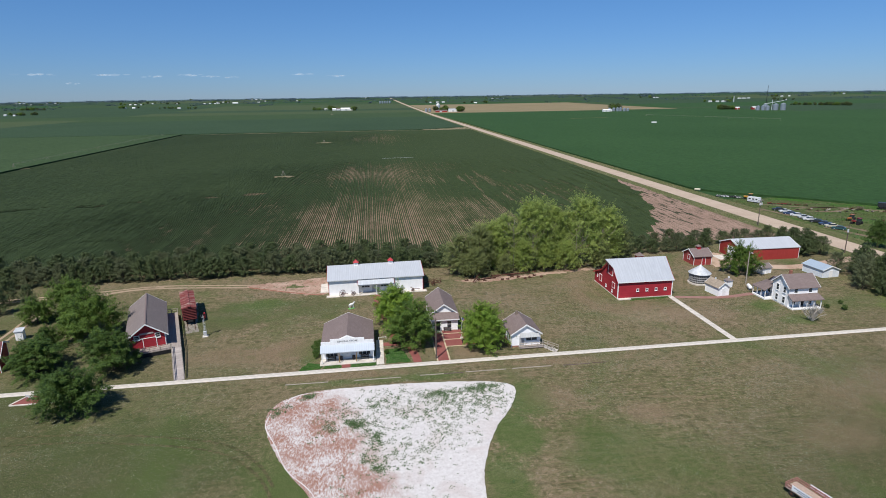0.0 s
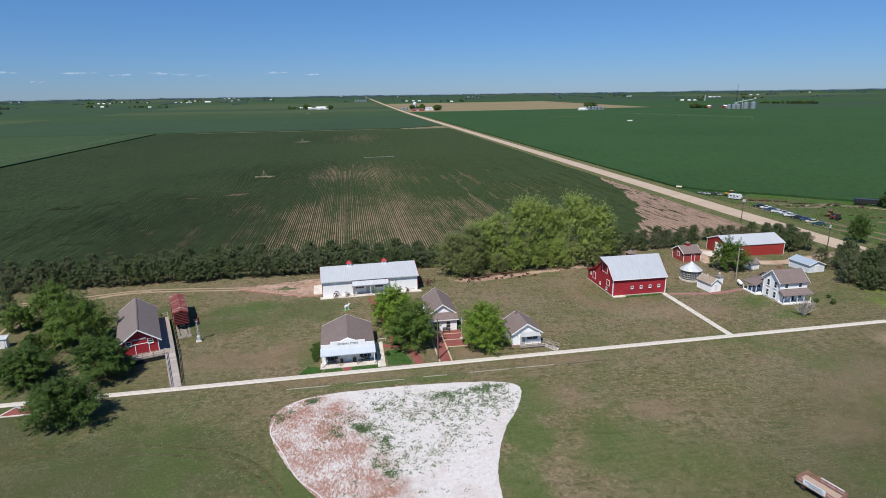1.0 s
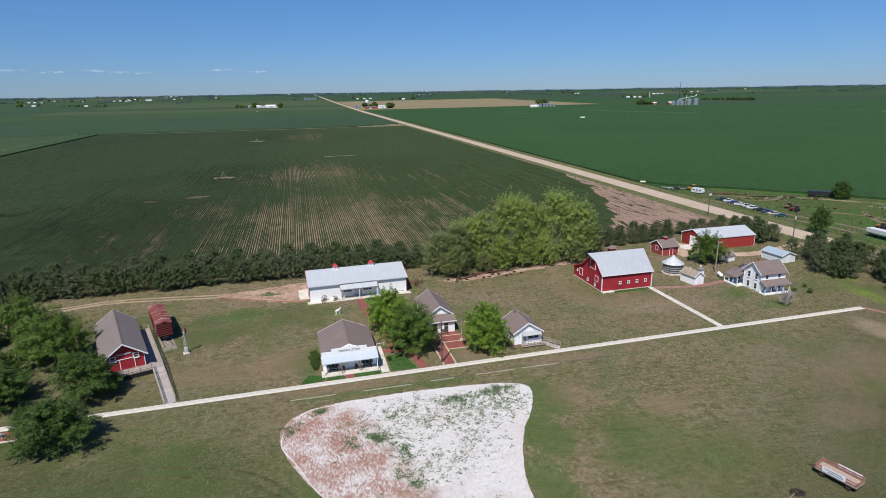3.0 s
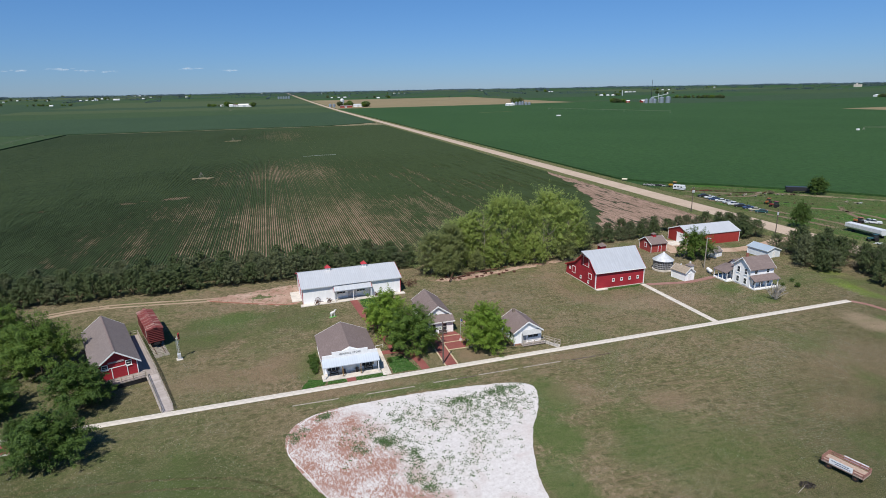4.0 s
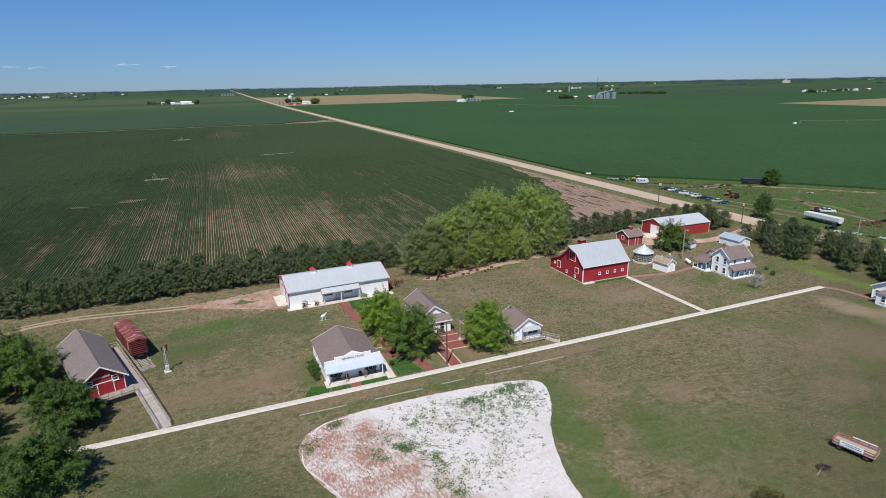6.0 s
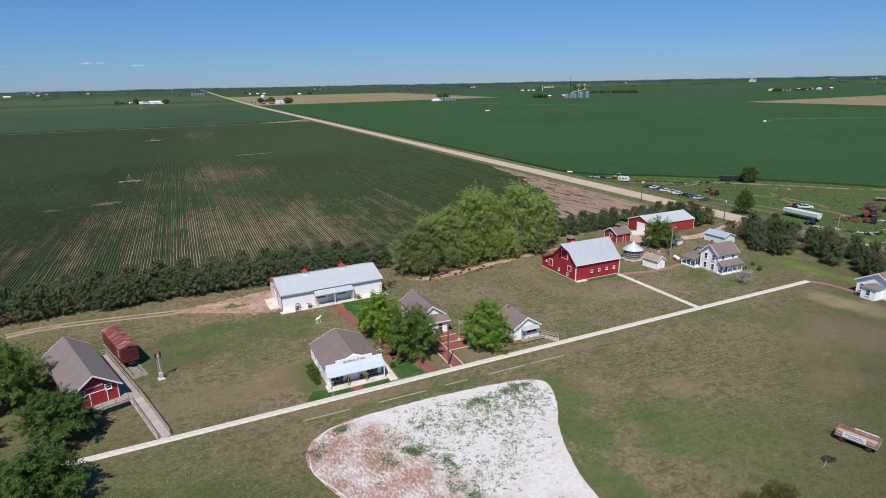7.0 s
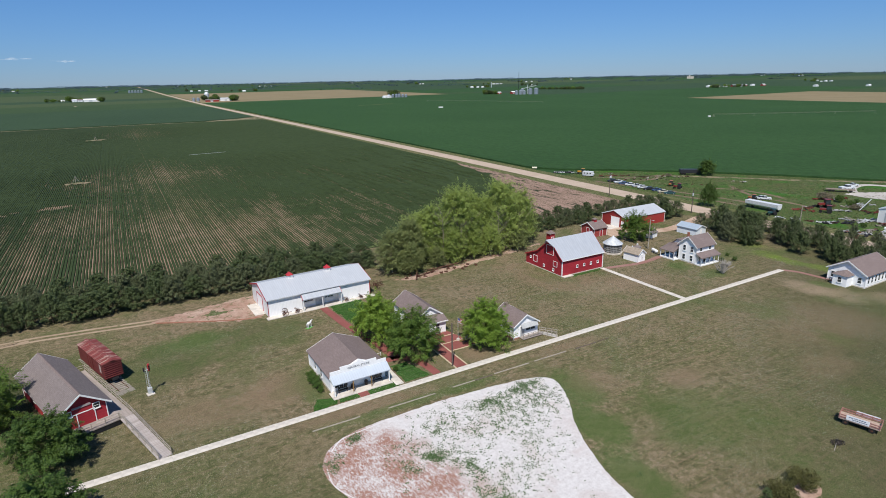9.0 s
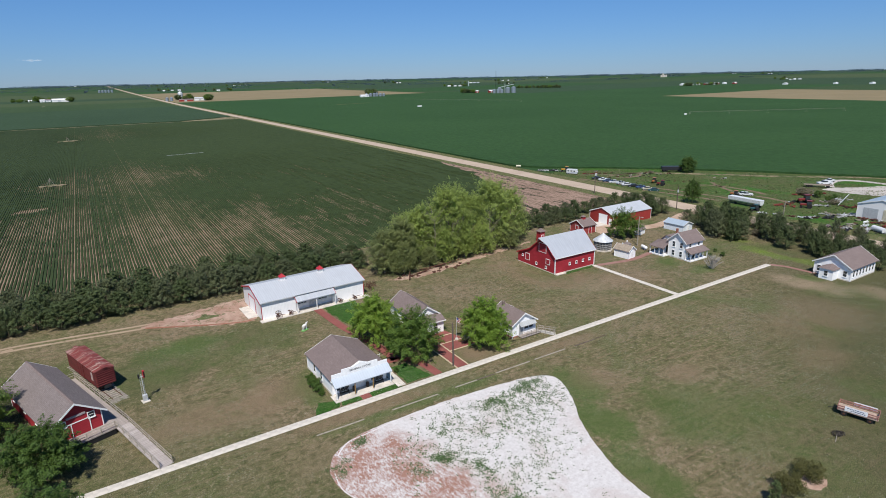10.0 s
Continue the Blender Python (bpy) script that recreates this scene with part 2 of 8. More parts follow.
# the last two are greener grass plus lens vignetting put into the colour
SPOTS = [(19.5, 79, 4, 6, WET, 0.7), (15, 69, 4, 7, WET, 0.75), (11.5, 60, 3.5, 6, WET, 0.7), (-31, 128.5, 8, 4.5, WET, 0.85), (-40, 121, 13, 9, (0.068, 0.088, 0.035), 0.6), (-20, 126, 10, 7, (0.072, 0.090, 0.036), 0.5), (-56, 128, 10, 8, (0.068, 0.088, 0.035), 0.5), (-17, 63, 5, 12, WET, 0.6), (-4, 88.2, 16, 1.4, WET, 0.65), (47, 121, 1.6, 5, WET, 0.7), (30, 60, 9, 12, WET, 0.25), (-40, 75, 14, 8, WET, 0.35), (-17.5, 99.5, 1.8, 4.5, WET, 0.6),
         (51, 114.5, 8, 3.5, SERE, 0.6), (46, 123, 4, 8, SERE, 0.55), (44, 133, 5, 3.5, SERE, 0.6), (94.5, 84, 4, 6, PALE, 0.75), (95.5, 77, 5, 5, PALE, 0.7), (108, 65, 9, 3.5, PALE, 0.7), (101, 71, 4, 5, PALE, 0.5), (82.7, 110.3, 3, 4.5, WET, 0.75), (84.5, 102, 4.5, 3, WET, 0.65), (116, 113, 3, 5, LIME, 0.6), (110.7, 105, 3, 5, LIME, 0.62), (109.6, 98, 2.6, 5, LIME, 0.62), (111, 90, 2.6, 5, LIME, 0.55), (99, 84, 1.8, 3, WET, 0.6), (57, 108.5, 12, 3, PALE, 0.25), (70, 108, 6, 4, SERE, 0.4), (-44, 119, 1.2, 6, WET, 0.5), (12, 97, 3, 2.2, SERE, 0.7), (4, 97, 1.8, 2.6, SERE, 0.65), (-22, 104, 4, 6, SERE, 0.5), (36, 72, 4, 3, SERE, 0.55), (30, 90.5, 14, 1.4, SERE, 0.55), (-10, 90.6, 14, 1.3, SERE, 0.5), (78, 72, 14, 9, SERE, 0.35), (-29, 101.5, 13, 4.5, SERE, 0.55), (60, 62, 6, 4, SERE, 0.35), (24, 79, 5, 4, SERE, 0.35), (61, 109, 3.5, 4.5, SERE, 0.5), (-44, 68, 22, 14, (0.060, 0.074, 0.030), 0.6), (-62, 84, 12, 10, (0.060, 0.074, 0.030), 0.6)]
M_lawn = lawn_mat("mown_lawn", GREEN, DRY, BARE, 0.75, (0.075, 0.108, 0.034), (0.072, 0.078, 0.036), SPOTS)
M_lush = lawn_mat("watered_lawn", (0.035, 0.10, 0.018), (0.055, 0.115, 0.03), (0.08, 0.12, 0.04), 0.2)
M_rough = lawn_mat("rough_grass", (0.046, 0.102, 0.021), (0.110, 0.102, 0.050), (0.155, 0.122, 0.078), 0.50, (0.034, 0.135, 0.014))
M_verge = lawn_mat("road_verge", (0.08, 0.115, 0.035), (0.17, 0.15, 0.08), (0.22, 0.17, 0.11), 0.5)
M_hay = crop_mat("pale_hay_field", (0.042, 0.066, 0.030), (0.058, 0.080, 0.036), bare=-0.3, rows=0.1, streak=0.5)
M_corn = crop_mat("corn_field", (0.022, 0.054, 0.017), (0.033, 0.073, 0.024), bare=-0.2, rows=0.15)
M_corn2 = crop_mat("corn_field_pale", (0.031, 0.056, 0.022), (0.044, 0.072, 0.030), bare=-0.15, rows=0.15)
M_corn3 = crop_mat("far_corn", (0.027, 0.050, 0.025), (0.038, 0.066, 0.033), bare=-0.15, rows=0.1)
M_stubble = dirt_mat("wheat_stubble", (0.19, 0.155, 0.088), (0.235, 0.19, 0.112), weeds=-0.1, scale=0.1)
M_fallow = dirt_mat("fallow_soil", (0.25, 0.165, 0.125), (0.31, 0.215, 0.165), weeds=0.08, scale=0.6, green=(0.035, 0.042, 0.024), lines=-6)
M_soil = dirt_mat("field_soil", (0.20, 0.135, 0.096), (0.27, 0.195, 0.142), weeds=0.08)
M_gravel = dirt_mat("gravel_road", (0.38, 0.295, 0.225), (0.47, 0.375, 0.295), weeds=-1, scale=1.0)
M_drive = dirt_mat("dirt_track", (0.29, 0.212, 0.142), (0.39, 0.30, 0.21), weeds=0.3, scale=1.5)
M_redirt = dirt_mat("bare_dirt", (0.33, 0.21, 0.145), (0.50, 0.38, 0.29), weeds=0.3, scale=1.2)
M_concrete = plain("concrete", (0.60, 0.55, 0.485), 0.9, var=0.14, scale=0.7)
M_white = striped("white_siding", (0.93, 0.93, 0.93), "Z", 0.15, 0.6, depth=0.15, var=0.02, dark=0.88)
M_wtrim = plain("white_trim", (0.85, 0.85, 0.84), 0.5, var=0.04)
M_whmetal = striped("white_metal_wall", (0.90, 0.90, 0.90), "X", 0.3, 0.45, 0.0, 0.3, 0.03, 0.85)
M_red = striped("red_barn_board", (0.385, 0.029, 0.042), "Z", 0.24, 0.65, depth=0.3, var=0.15, dark=0.7)
M_redv = striped("red_metal_wall", (0.36, 0.045, 0.04), "X", 0.3, 0.5, 0.0, 0.3, 0.08, 0.8)
M_redtrim = plain("red_trim", (0.42, 0.03, 0.04), 0.5, var=0.1)
M_boxcar = striped("boxcar_paint", (0.17, 0.034, 0.032), "Z", 0.40, 0.7, 0.0, 0.4, 0.2, 0.55)
M_boxroof = striped("boxcar_roof", (0.21, 0.05, 0.045), "Y", 1.2, 0.7, 0.0, 0.5, 0.2, 0.5, rust=(0.42, 0.30, 0.25))
M_shingle = shingles("brown_shingles", (0.205, 0.160, 0.150))
M_shingle2 = shingles("grey_shingles", (0.205, 0.172, 0.164))
M_metalroof = striped("galvanised_roof", (0.63, 0.65, 0.67), "X", 0.6, 0.38, 0.40, 0.25, 0.07, 0.88, 0.5)
M_whiteroof = striped("pale_metal_roof", (0.60, 0.62, 0.64), "X", 0.45, 0.40, 0.25, 0.3, 0.05, 0.82, 0.5)
M_blueroof = striped("blue_grey_roof", (0.43, 0.51, 0.585), "X", 0.45, 0.4, 0.2, 0.3, 0.05, 0.8, 0.5)
M_galv = plain("galvanised_steel", (0.62, 0.64, 0.65), 0.45, 0.2, 0.12, 1.0, 0.1, 0.5)
M_deck = striped("weathered_planks", (0.36, 0.31, 0.28), "Y", 0.15, 0.85, depth=0.4, var=0.15, dark=0.6)
M_wood = plain("weathered_wood", (0.25, 0.20, 0.16), 0.85, var=0.25, scale=3)
M_railwood = plain("grey_wood_rail", (0.34, 0.30, 0.25), 0.85, var=0.2, scale=3)
M_darkwood = plain("dark_wood", (0.06, 0.045, 0.04), 0.7, var=0.3, scale=3)
M_palebark = plain("pale_bark", (0.27, 0.235, 0.185), 0.95, var=0.3, scale=3, bump=0.6)
M_bark = plain("bark", (0.12, 0.09, 0.065), 0.95, var=0.3, scale=3, bump=0.6)
M_pole = plain("pole_wood", (0.13, 0.10, 0.085), 0.9, var=0.25, scale=2)
M_steel = plain("dark_steel", (0.05, 0.05, 0.055), 0.5, 0.6, 0.3)
M_rust = plain("rusty_iron", (0.12, 0.055, 0.038), 0.85, 0.2, 0.35, 2.5, 0.3)
M_tyre = plain("rubber", (0.02, 0.02, 0.02), 0.85, var=0.2)
M_brick = dirt_mat("red_brick_paving", (0.20, 0.066, 0.058), (0.27, 0.098, 0.085), weeds=-1, scale=2.0)
M_tan = plain("tan_paver", (0.50, 0.40, 0.27), 0.9, var=0.15)
# near-black colour standing for unlit openings
M_dark = plain("dark_opening", (0.02, 0.02, 0.022), 0.6, var=0.2, bump=0)
M_glass = plain("window_glass", (0.035, 0.045, 0.055), 0.08, 0.0, 0.1, bump=0, spec=0.6)
M_foliage = leaves("tree_leaves", (0.064, 0.126, 0.023), (0.185, 0.265, 0.050), 0.32)
M_bright = leaves("bright_leaves", (0.112, 0.205, 0.030), (0.300, 0.410, 0.068), 0.40)
M_cotton = leaves("cottonwood_leaves", (0.185, 0.250, 0.060), (0.420, 0.490, 0.160), 0.48)
M_deep = leaves("deep_green_leaves", (0.038, 0.084, 0.018), (0.115, 0.180, 0.036), 0.27)
M_willow = leaves("willow_leaves", (0.150, 0.185, 0.066), (0.320, 0.350, 0.145), 0.42)
M_pine = leaves("pine_needles", (0.048, 0.074, 0.026), (0.125, 0.158, 0.062), 0.15)
M_pine2 = leaves("cedar_needles", (0.068, 0.088, 0.040), (0.155, 0.175, 0.084), 0.15)
M_shrub = leaves("clipped_shrub", (0.072, 0.068, 0.021), (0.130, 0.130, 0.039), 0.15)
M_brush = leaves("dry_brush", (0.14, 0.12, 0.075), (0.24, 0.21, 0.14), 0.2)


# ---- mesh helpers ----
def mesh_of(name, bm):
    me = bpy.data.meshes.new(name)
    bm.normal_update()
    bm.to_mesh(me)
    bm.free()
    return me


def part(name, bm, material, parent=None, label="", at=None):
    """One mesh object from a bmesh, under a thing or a part."""
    me = bm if isinstance(bm, bpy.types.Mesh) else mesh_of(name, bm)
    if material and not me.materials:
        for m in material if isinstance(material, (list, tuple)) else [material]:
            me.materials.append(m)
    ob = new(name, me)
    ob.parent = parent
    if at is not None:
        ob.matrix_basis = at
    if label:
        tagged(ob, label)
    return ob


def thing(name, m, label, category, group="", kind=""):
    ob = new(name)
    ob.empty_display_size = 0.2
    ob.matrix_basis = m
    return tagged(ob, label, category, group, kind)


def bx(bm, x0, y0, z0, x1, y1, z1, bevel=0.0):
    g = bmesh.ops.create_cube(bm, size=1)["verts"]
    for v in g:
        v.co = Vector(((x0, x1)[v.co.x > 0], (y0, y1)[v.co.y > 0], (z0, z1)[v.co.z > 0]))
    if bevel:
        edges = {e for v in g for e in v.link_edges}
        bmesh.ops.bevel(bm, geom=list(edges), offset=bevel, segments=1, affect="EDGES")
    return bm


def box(*a, bevel=0.0):
    return bx(bmesh.new(), *a, bevel=bevel)


def cyl(bm, a, b, r0, r1=None, n=10):
    """A tapered rod from a to b."""
    a, b = Vector(a), Vector(b)
    q = (b - a).to_track_quat("Z", "Y").to_matrix().to_4x4()
    m = Matrix.Translation((a + b) / 2) @ q
    bmesh.ops.create_cone(bm, cap_ends=True, segments=n, radius1=r0, radius2=r0 if r1 is None else r1, depth=(b - a).length, matrix=m)
    return bm


def extrude_profile(bm, profile, x0, x1):
    """A closed (y, z) outline, extruded along x."""
    a = [bm.verts.new((x0, y, z)) for y, z in profile]
    b = [bm.verts.new((x1, y, z)) for y, z in profile]
    n = len(profile)
    bm.faces.new(a[::-1])
    bm.faces.new(b)
    for i in range(n):
        bm.faces.new((a[i], a[(i + 1) % n], b[(i + 1) % n], b[i]))
    bmesh.ops.recalc_face_normals(bm, faces=bm.faces)
    return bm


def slab(bm, line, x0, x1, thick=0.12):
    """A roof of even thickness over the (y, z) line, extruded along x."""
    return extrude_profile(bm, list(line) + [(y, z - thick) for y, z in reversed(line)], x0, x1)


def ribbon(line, width, z=0.03, thick=0.06):
    """A flat strip of ground cover along a line of (x, y)."""
    bm = bmesh.new()
    pts = [Vector((x, y, 0)) for x, y in line]
    rows = []
    for i, p in enumerate(pts):
        d = (pts[min(i + 1, len(pts) - 1)] - pts[max(i - 1, 0)]).normalized()
        s = Vector((-d.y, d.x, 0))
        w = width[i] if isinstance(width, (list, tuple)) else width
        rows.append([bm.verts.new(p + s * w * k + Vector((0, 0, h))) for k, h in ((-0.5, z - thick), (-0.5, z), (0.5, z), (0.5, z - thick))])
    for a, b in zip(rows, rows[1:]):
        for k in range(3):
            bm.faces.new((a[k], b[k], b[k + 1], a[k + 1]))
    bmesh.ops.recalc_face_normals(bm, faces=bm.faces)
    return bm


def smooth(line, n=6):
    """Catmull-Rom through the points of an open line."""
    out = []
    p = [line[0], *line, line[-1]]
    for i in range(1, len(p) - 2):
        a, b, c, d = (Vector((*q, 0)) for q in p[i - 1:i + 3])
        for k in range(n):
            t = k / n
            v = 0.5 * (2 * b + (c - a) * t + (2 * a - 5 * b + 4 * c - d) * t * t + (3 * b - a - 3 * c + d) * t ** 3)
            out.append((v.x, v.y))
    return out + [tuple(line[-1])]


def sheet(outline, z=0.03, thick=0.08, rag=0.0, step=1.0):
    """A thin slab over an outline of (x, y), with a ragged rim."""
    pts = []
    for a, b in zip(outline, outline[1:] + outline[:1]):
        k = max(1, int(math.dist(a, b) / step))
        for i in range(k):
            t = i / k
            x, y = a[0] + (b[0] - a[0]) * t, a[1] + (b[1] - a[1]) * t
            pts.append((x + rag * noise.noise((x * 0.9, y * 0.9, 1)) + rag * noise.noise((x * 3, y * 3, 5)) * 0.5, y + rag * noise.noise((x * 0.9, y * 0.9, 9)) + rag * noise.noise((x * 3, y * 3, 7)) * 0.5))
    bm = bmesh.new()
    top = [bm.verts.new((x, y, z)) for x, y in pts]
    low = [bm.verts.new((x, y, z - thick)) for x, y in pts]
    f = bm.faces.new(top)
    for i in range(len(pts)):
        j = (i + 1) % len(pts)
        bm.faces.new((low[i], low[j], top[j], top[i]))
    bmesh.ops.recalc_face_normals(bm, faces=bm.faces)
    bmesh.ops.triangulate(bm, faces=[f])
    return bm


# ---- ground ----
def land(x, y):
    """Height of the land: flat at the village, rising gently towards the far horizon."""
    r = math.hypot(x, y)
    return 0.0 if r < 1300 else 29.5 * ((r - 1300) / 3600) ** 1.35


ROAD = 141.7  # centre line of the gravel road


def field_kind(x, y):
    """Which cover lies at (x, y): the farmland is cut along the section lines."""
    road = abs(x - ROAD) < 4.7
    if road and -700 < y < 4900:
        return 5
    if abs(x - ROAD) < 11 and -700 < y < 4900:
        return 1
    if y > 168 and -252 < x < 131 and y < 800:
        return 2
    if y < 168 and x < 131 and y > -60:
        return 0
    if x > 152 and y < 235 and x < 330:
        return 7
    if 152 < x < 820 and 1500 < y < 2414:
        return 6
    if 948 < x < 1390 and 0 < y < 800:
        return 6
    if -1463 < x < -640 and 1080 < y < 1400:
        return 9
    if -640 < x < 131 and 1609 < y < 1820:
        return 9
    if x < 131 and 800 <= y < 1609:
        return 8 if y < 1300 else 4
    if x < -252 and y < 800:
        return 4
    if x > 152 and y < 1500 and x < 948:
        return 3
    i, j = math.floor((x - 147) / 805), math.floor(y / 402)
    return (8, 3, 4, 8, 3, 9, 8, 3, 4, 8, 9, 8, 4)[(i * 7 + j * 5) % 13]


cuts_x = sorted({-4900, -4400, -3900, -3450, -3000, -2600, -2268, -1850, -1463, -1060, -640, -400, -252, -120, -60, 0, 40, 80, 110, 131, 137, 146.4, 152.4, 200, 240, 330, 500, 700, 820, 948, 1150, 1390, 1757, 2100, 2562, 3000, 3367, 3800, 4200, 4500, 4900})
cuts_y = sorted({-4900, -4000, -3000, -2000, -1300, -700, -400, -60, 0, 40, 80, 120, 168, 235, 330, 402, 440, 560, 800, 940, 1080, 1206, 1300, 1400, 1500, 1609, 1820, 2010, 2200, 2414, 2700, 2950, 3200, 3500, 3800, 4100, 4400, 4650, 4900})


def build_ground():
    bm = bmesh.new()
    grid = {}
    for i, x in enumerate(cuts_x):
        for j, y in enumerate(cuts_y):
            grid[i, j] = bm.verts.new((x, y, land(x, y)))
    for i in range(len(cuts_x) - 1):
        for j in range(len(cuts_y) - 1):
            cx, cy = (cuts_x[i] + cuts_x[i + 1]) / 2, (cuts_y[j] + cuts_y[j + 1]) / 2
            f = bm.faces.new((grid[i, j], grid[i + 1, j], grid[i + 1, j + 1], grid[i, j + 1]))
            f.material_index = field_kind(cx, cy)
            f.smooth = True
    far = [v for v in bm.verts if v.co.xy.length > 4905]
    for v in far:
        s = 4905 / v.co.xy.length
        v.co.x, v.co.y = v.co.x * s, v.co.y * s
        v.co.z = land(v.co.x, v.co.y)
    return part("ground", bm, [M_lawn, M_verge, M_soil, M_corn, M_corn2, M_gravel, M_stubble, M_rough, M_corn3, M_hay])


tagged(build_ground(), "flat farmland with dry lawn, crop fields and a straight gravel road", "ground", kind="structure")


def value_noise(x, y, cell_x, cell_y, seed):
    """Smooth noise from 0 to 1 over cells of the given size."""
    g = np.random.default_rng(seed).random((512, 512))
    u, v = (x + 1000) / cell_x, (y + 1000) / cell_y
    i, j = np.floor(u).astype(int), np.floor(v).astype(int)
    u, v = u - i, v - j
    u, v = u * u * (3 - 2 * u), v * v * (3 - 2 * v)
    at = lambda p, q: g[p % 512, q % 512]
    return (at(i, j) * (1 - u) + at(i + 1, j) * u) * (1 - v) + (at(i, j + 1) * (1 - u) + at(i + 1, j + 1) * u) * v


def thin_stand(x, y):
    """How thin the bean rows stand, 0 (closed) to 1 (bare soil between them)."""
    wx = x + 26 * (value_noise(x, y, 34, 40, 1) - 0.5) + 12 * (value_noise(x, y, 9, 14, 2) - 0.5)
    wy = y + 36 * (value_noise(x, y, 30, 34, 3) - 0.5) + 14 * (value_noise(x, y, 8, 12, 4) - 0.5)

    def zone(cx, cy, rx, ry, soft):
        return np.clip((1.15 - np.hypot((wx - cx) / rx, (wy - cy) / ry)) / soft, 0, 1)

    b = np.maximum.reduce([zone(6, 206, 92, 98, 1.15), 0.80 * zone(42, 214, 36, 62, 0.9), 0.66 * zone(-8, 350, 110, 80, 1.2), 0.44 * zone(0, 660, 90, 90, 1.1), 0.95 * zone(-84, 186, 30, 4, 0.5), 0.70 * zone(-70, 226, 92, 96, 1.1)])
    b = b * (0.62 + 0.45 * value_noise(x, y, 9, 16, 5)) * (0.66 + 0.55 * value_noise(x, y, 2.2, 40, 6)) * (0.66 + 0.55 * value_noise(x, y, 2.5, 5, 14))
    streak = np.clip((value_noise(x, y, 1.6, 30, 7) * 0.6 + value_noise(x, y, 20, 26, 8) * 0.5 - 0.57) / 0.14, 0, 1)
    b = np.maximum(b, streak * np.clip((x + 20) / 60, 0, 1) * np.clip((460 - y) / 160, 0, 0.75))
    scuff = np.abs(y - (262 + 0.30 * (x + 175)) - 10 * (value_noise(x, y, 25, 400, 9) - 0.5)) < 3.2
    b = np.maximum(b, 1.0 * scuff * (x > -190) * (x < -55) * (value_noise(x, y, 4, 3, 10) > 0.60))
    return np.clip(b, 0, 1)


def build_rows():
    """Ridges of bean plants, one strip a row, over the whole field."""
    rng = np.random.default_rng(4)
    step = 0.76
    xs = np.arange(-251, 131, step)
    xs = xs + rng.normal(0, 0.022, len(xs))
    ys = np.concatenate([np.arange(168.5, 330, 2.2), np.arange(331, 480, 3.2), np.arange(482, 800, 6.0)])
    X, Y = np.meshgrid(xs, ys, indexing="ij")
    B = np.clip(thin_stand(X, Y) + rng.normal(0, 0.10, X.shape) * (0.25 + thin_stand(X, Y)) + rng.normal(0, 0.05, (len(xs), 1)) * (0.4 + 2.0 * thin_stand(X, Y)), 0, 1)
    W = step * np.clip(1.06 - 0.62 * B, 0.25, 1.06)
    edge = np.interp(Y, [168, 183, 204, 230, 262, 304, 312], [84, 92, 103, 114, 124, 130, 300]) + 5 * (value_noise(X, Y, 3, 9, 13) - 0.5)
    W = np.where(X > edge, 0.03, W)
    H = 0.05 + 0.26 * W / step + rng.normal(0, 0.03, X.shape)
    J = rng.normal(0, 0.022, X.shape)
    T = W * (0.40 - 0.15 * B)
    Z = np.maximum(0.005, H * (0.70 - 1.6 * B))
    V = np.stack([np.stack([X + J - W / 2, Y, Z], -1), np.stack([X + J - T, Y, H], -1), np.stack([X + J + T, Y, H], -1), np.stack([X + J + W / 2, Y, Z], -1)], 2)
    nx, ny = X.shape
    idx = np.arange(nx * ny * 4).reshape(nx, ny, 4)
    F = np.concatenate([np.stack([idx[:, :-1, k], idx[:, :-1, k + 1], idx[:, 1:, k + 1], idx[:, 1:, k]], -1).reshape(-1, 4) for k in range(3)])
    me = bpy.data.meshes.new("bean_rows")
    me.from_pydata(V.reshape(-1, 3).tolist(), [], F.tolist())
    ob = part("bean_rows", me, M_beanrow)
    tagged(ob, "rows of low green bean plants with pale soil between them", "crop rows", kind="stuff")


M_beanrow = crop_mat("bean_leaves", (0.020, 0.034, 0.0135), (0.034, 0.050, 0.020), bare=-0.3, rows=0.0, streak=0.3, east=(0.066, 0.092, 0.032))
build_rows()


def corn(outline, material, label, high=0.9):
    ob = part("corn_field", sheet(outline, high, high + 0.3, 0.5, 12.0), material)
    tagged(ob, label, "corn field", "fields of corn", "stuff")


corn([(-250, 150), (-250, 794), (-640, 794), (-640, 150)], M_corn2, "tall pale green corn with a shaded edge along a bean field", 1.35)
corn([(152.6, 264), (160, 249), (184, 228), (208, 204), (232, 173), (254, 140), (290, 70), (330, -60), (940, -60), (940, 1100), (152.6, 1100)], M_corn, "tall deep green corn beside the gravel road")
corn([(-640, 806), (60, 806), (84, 818), (116, 838), (130.5, 846), (130.5, 1240), (-640, 1240)], M_corn3, "dark green corn beyond the bean field")

# fallow ground, tracks and worn dirt
M_turn = dirt_mat("weedy_dirt", (0.20, 0.165, 0.105), (0.27, 0.215, 0.14), weeds=0.6, scale=0.25, green=(0.075, 0.095, 0.04))
tagged(part("fallow_patch", sheet([(82, 168), (128, 168), (129.5, 200), (130.8, 240), (131.6, 312), (129.6, 304), (123, 262), (113, 230), (102, 204), (91, 183)], 0.04, 0.06, 2.0, 1.5), M_fallow), "bare pinkish soil with a few weeds beside the road", "bare soil", kind="structure")
tagged(part("turning_area", sheet([(62, 801), (133, 774), (134, 850), (114, 842), (84, 822)], 0.25, 0.4, 6.0, 3.0), M_turn), "worn pale dirt at the field corner by the road", "bare soil", kind="structure")
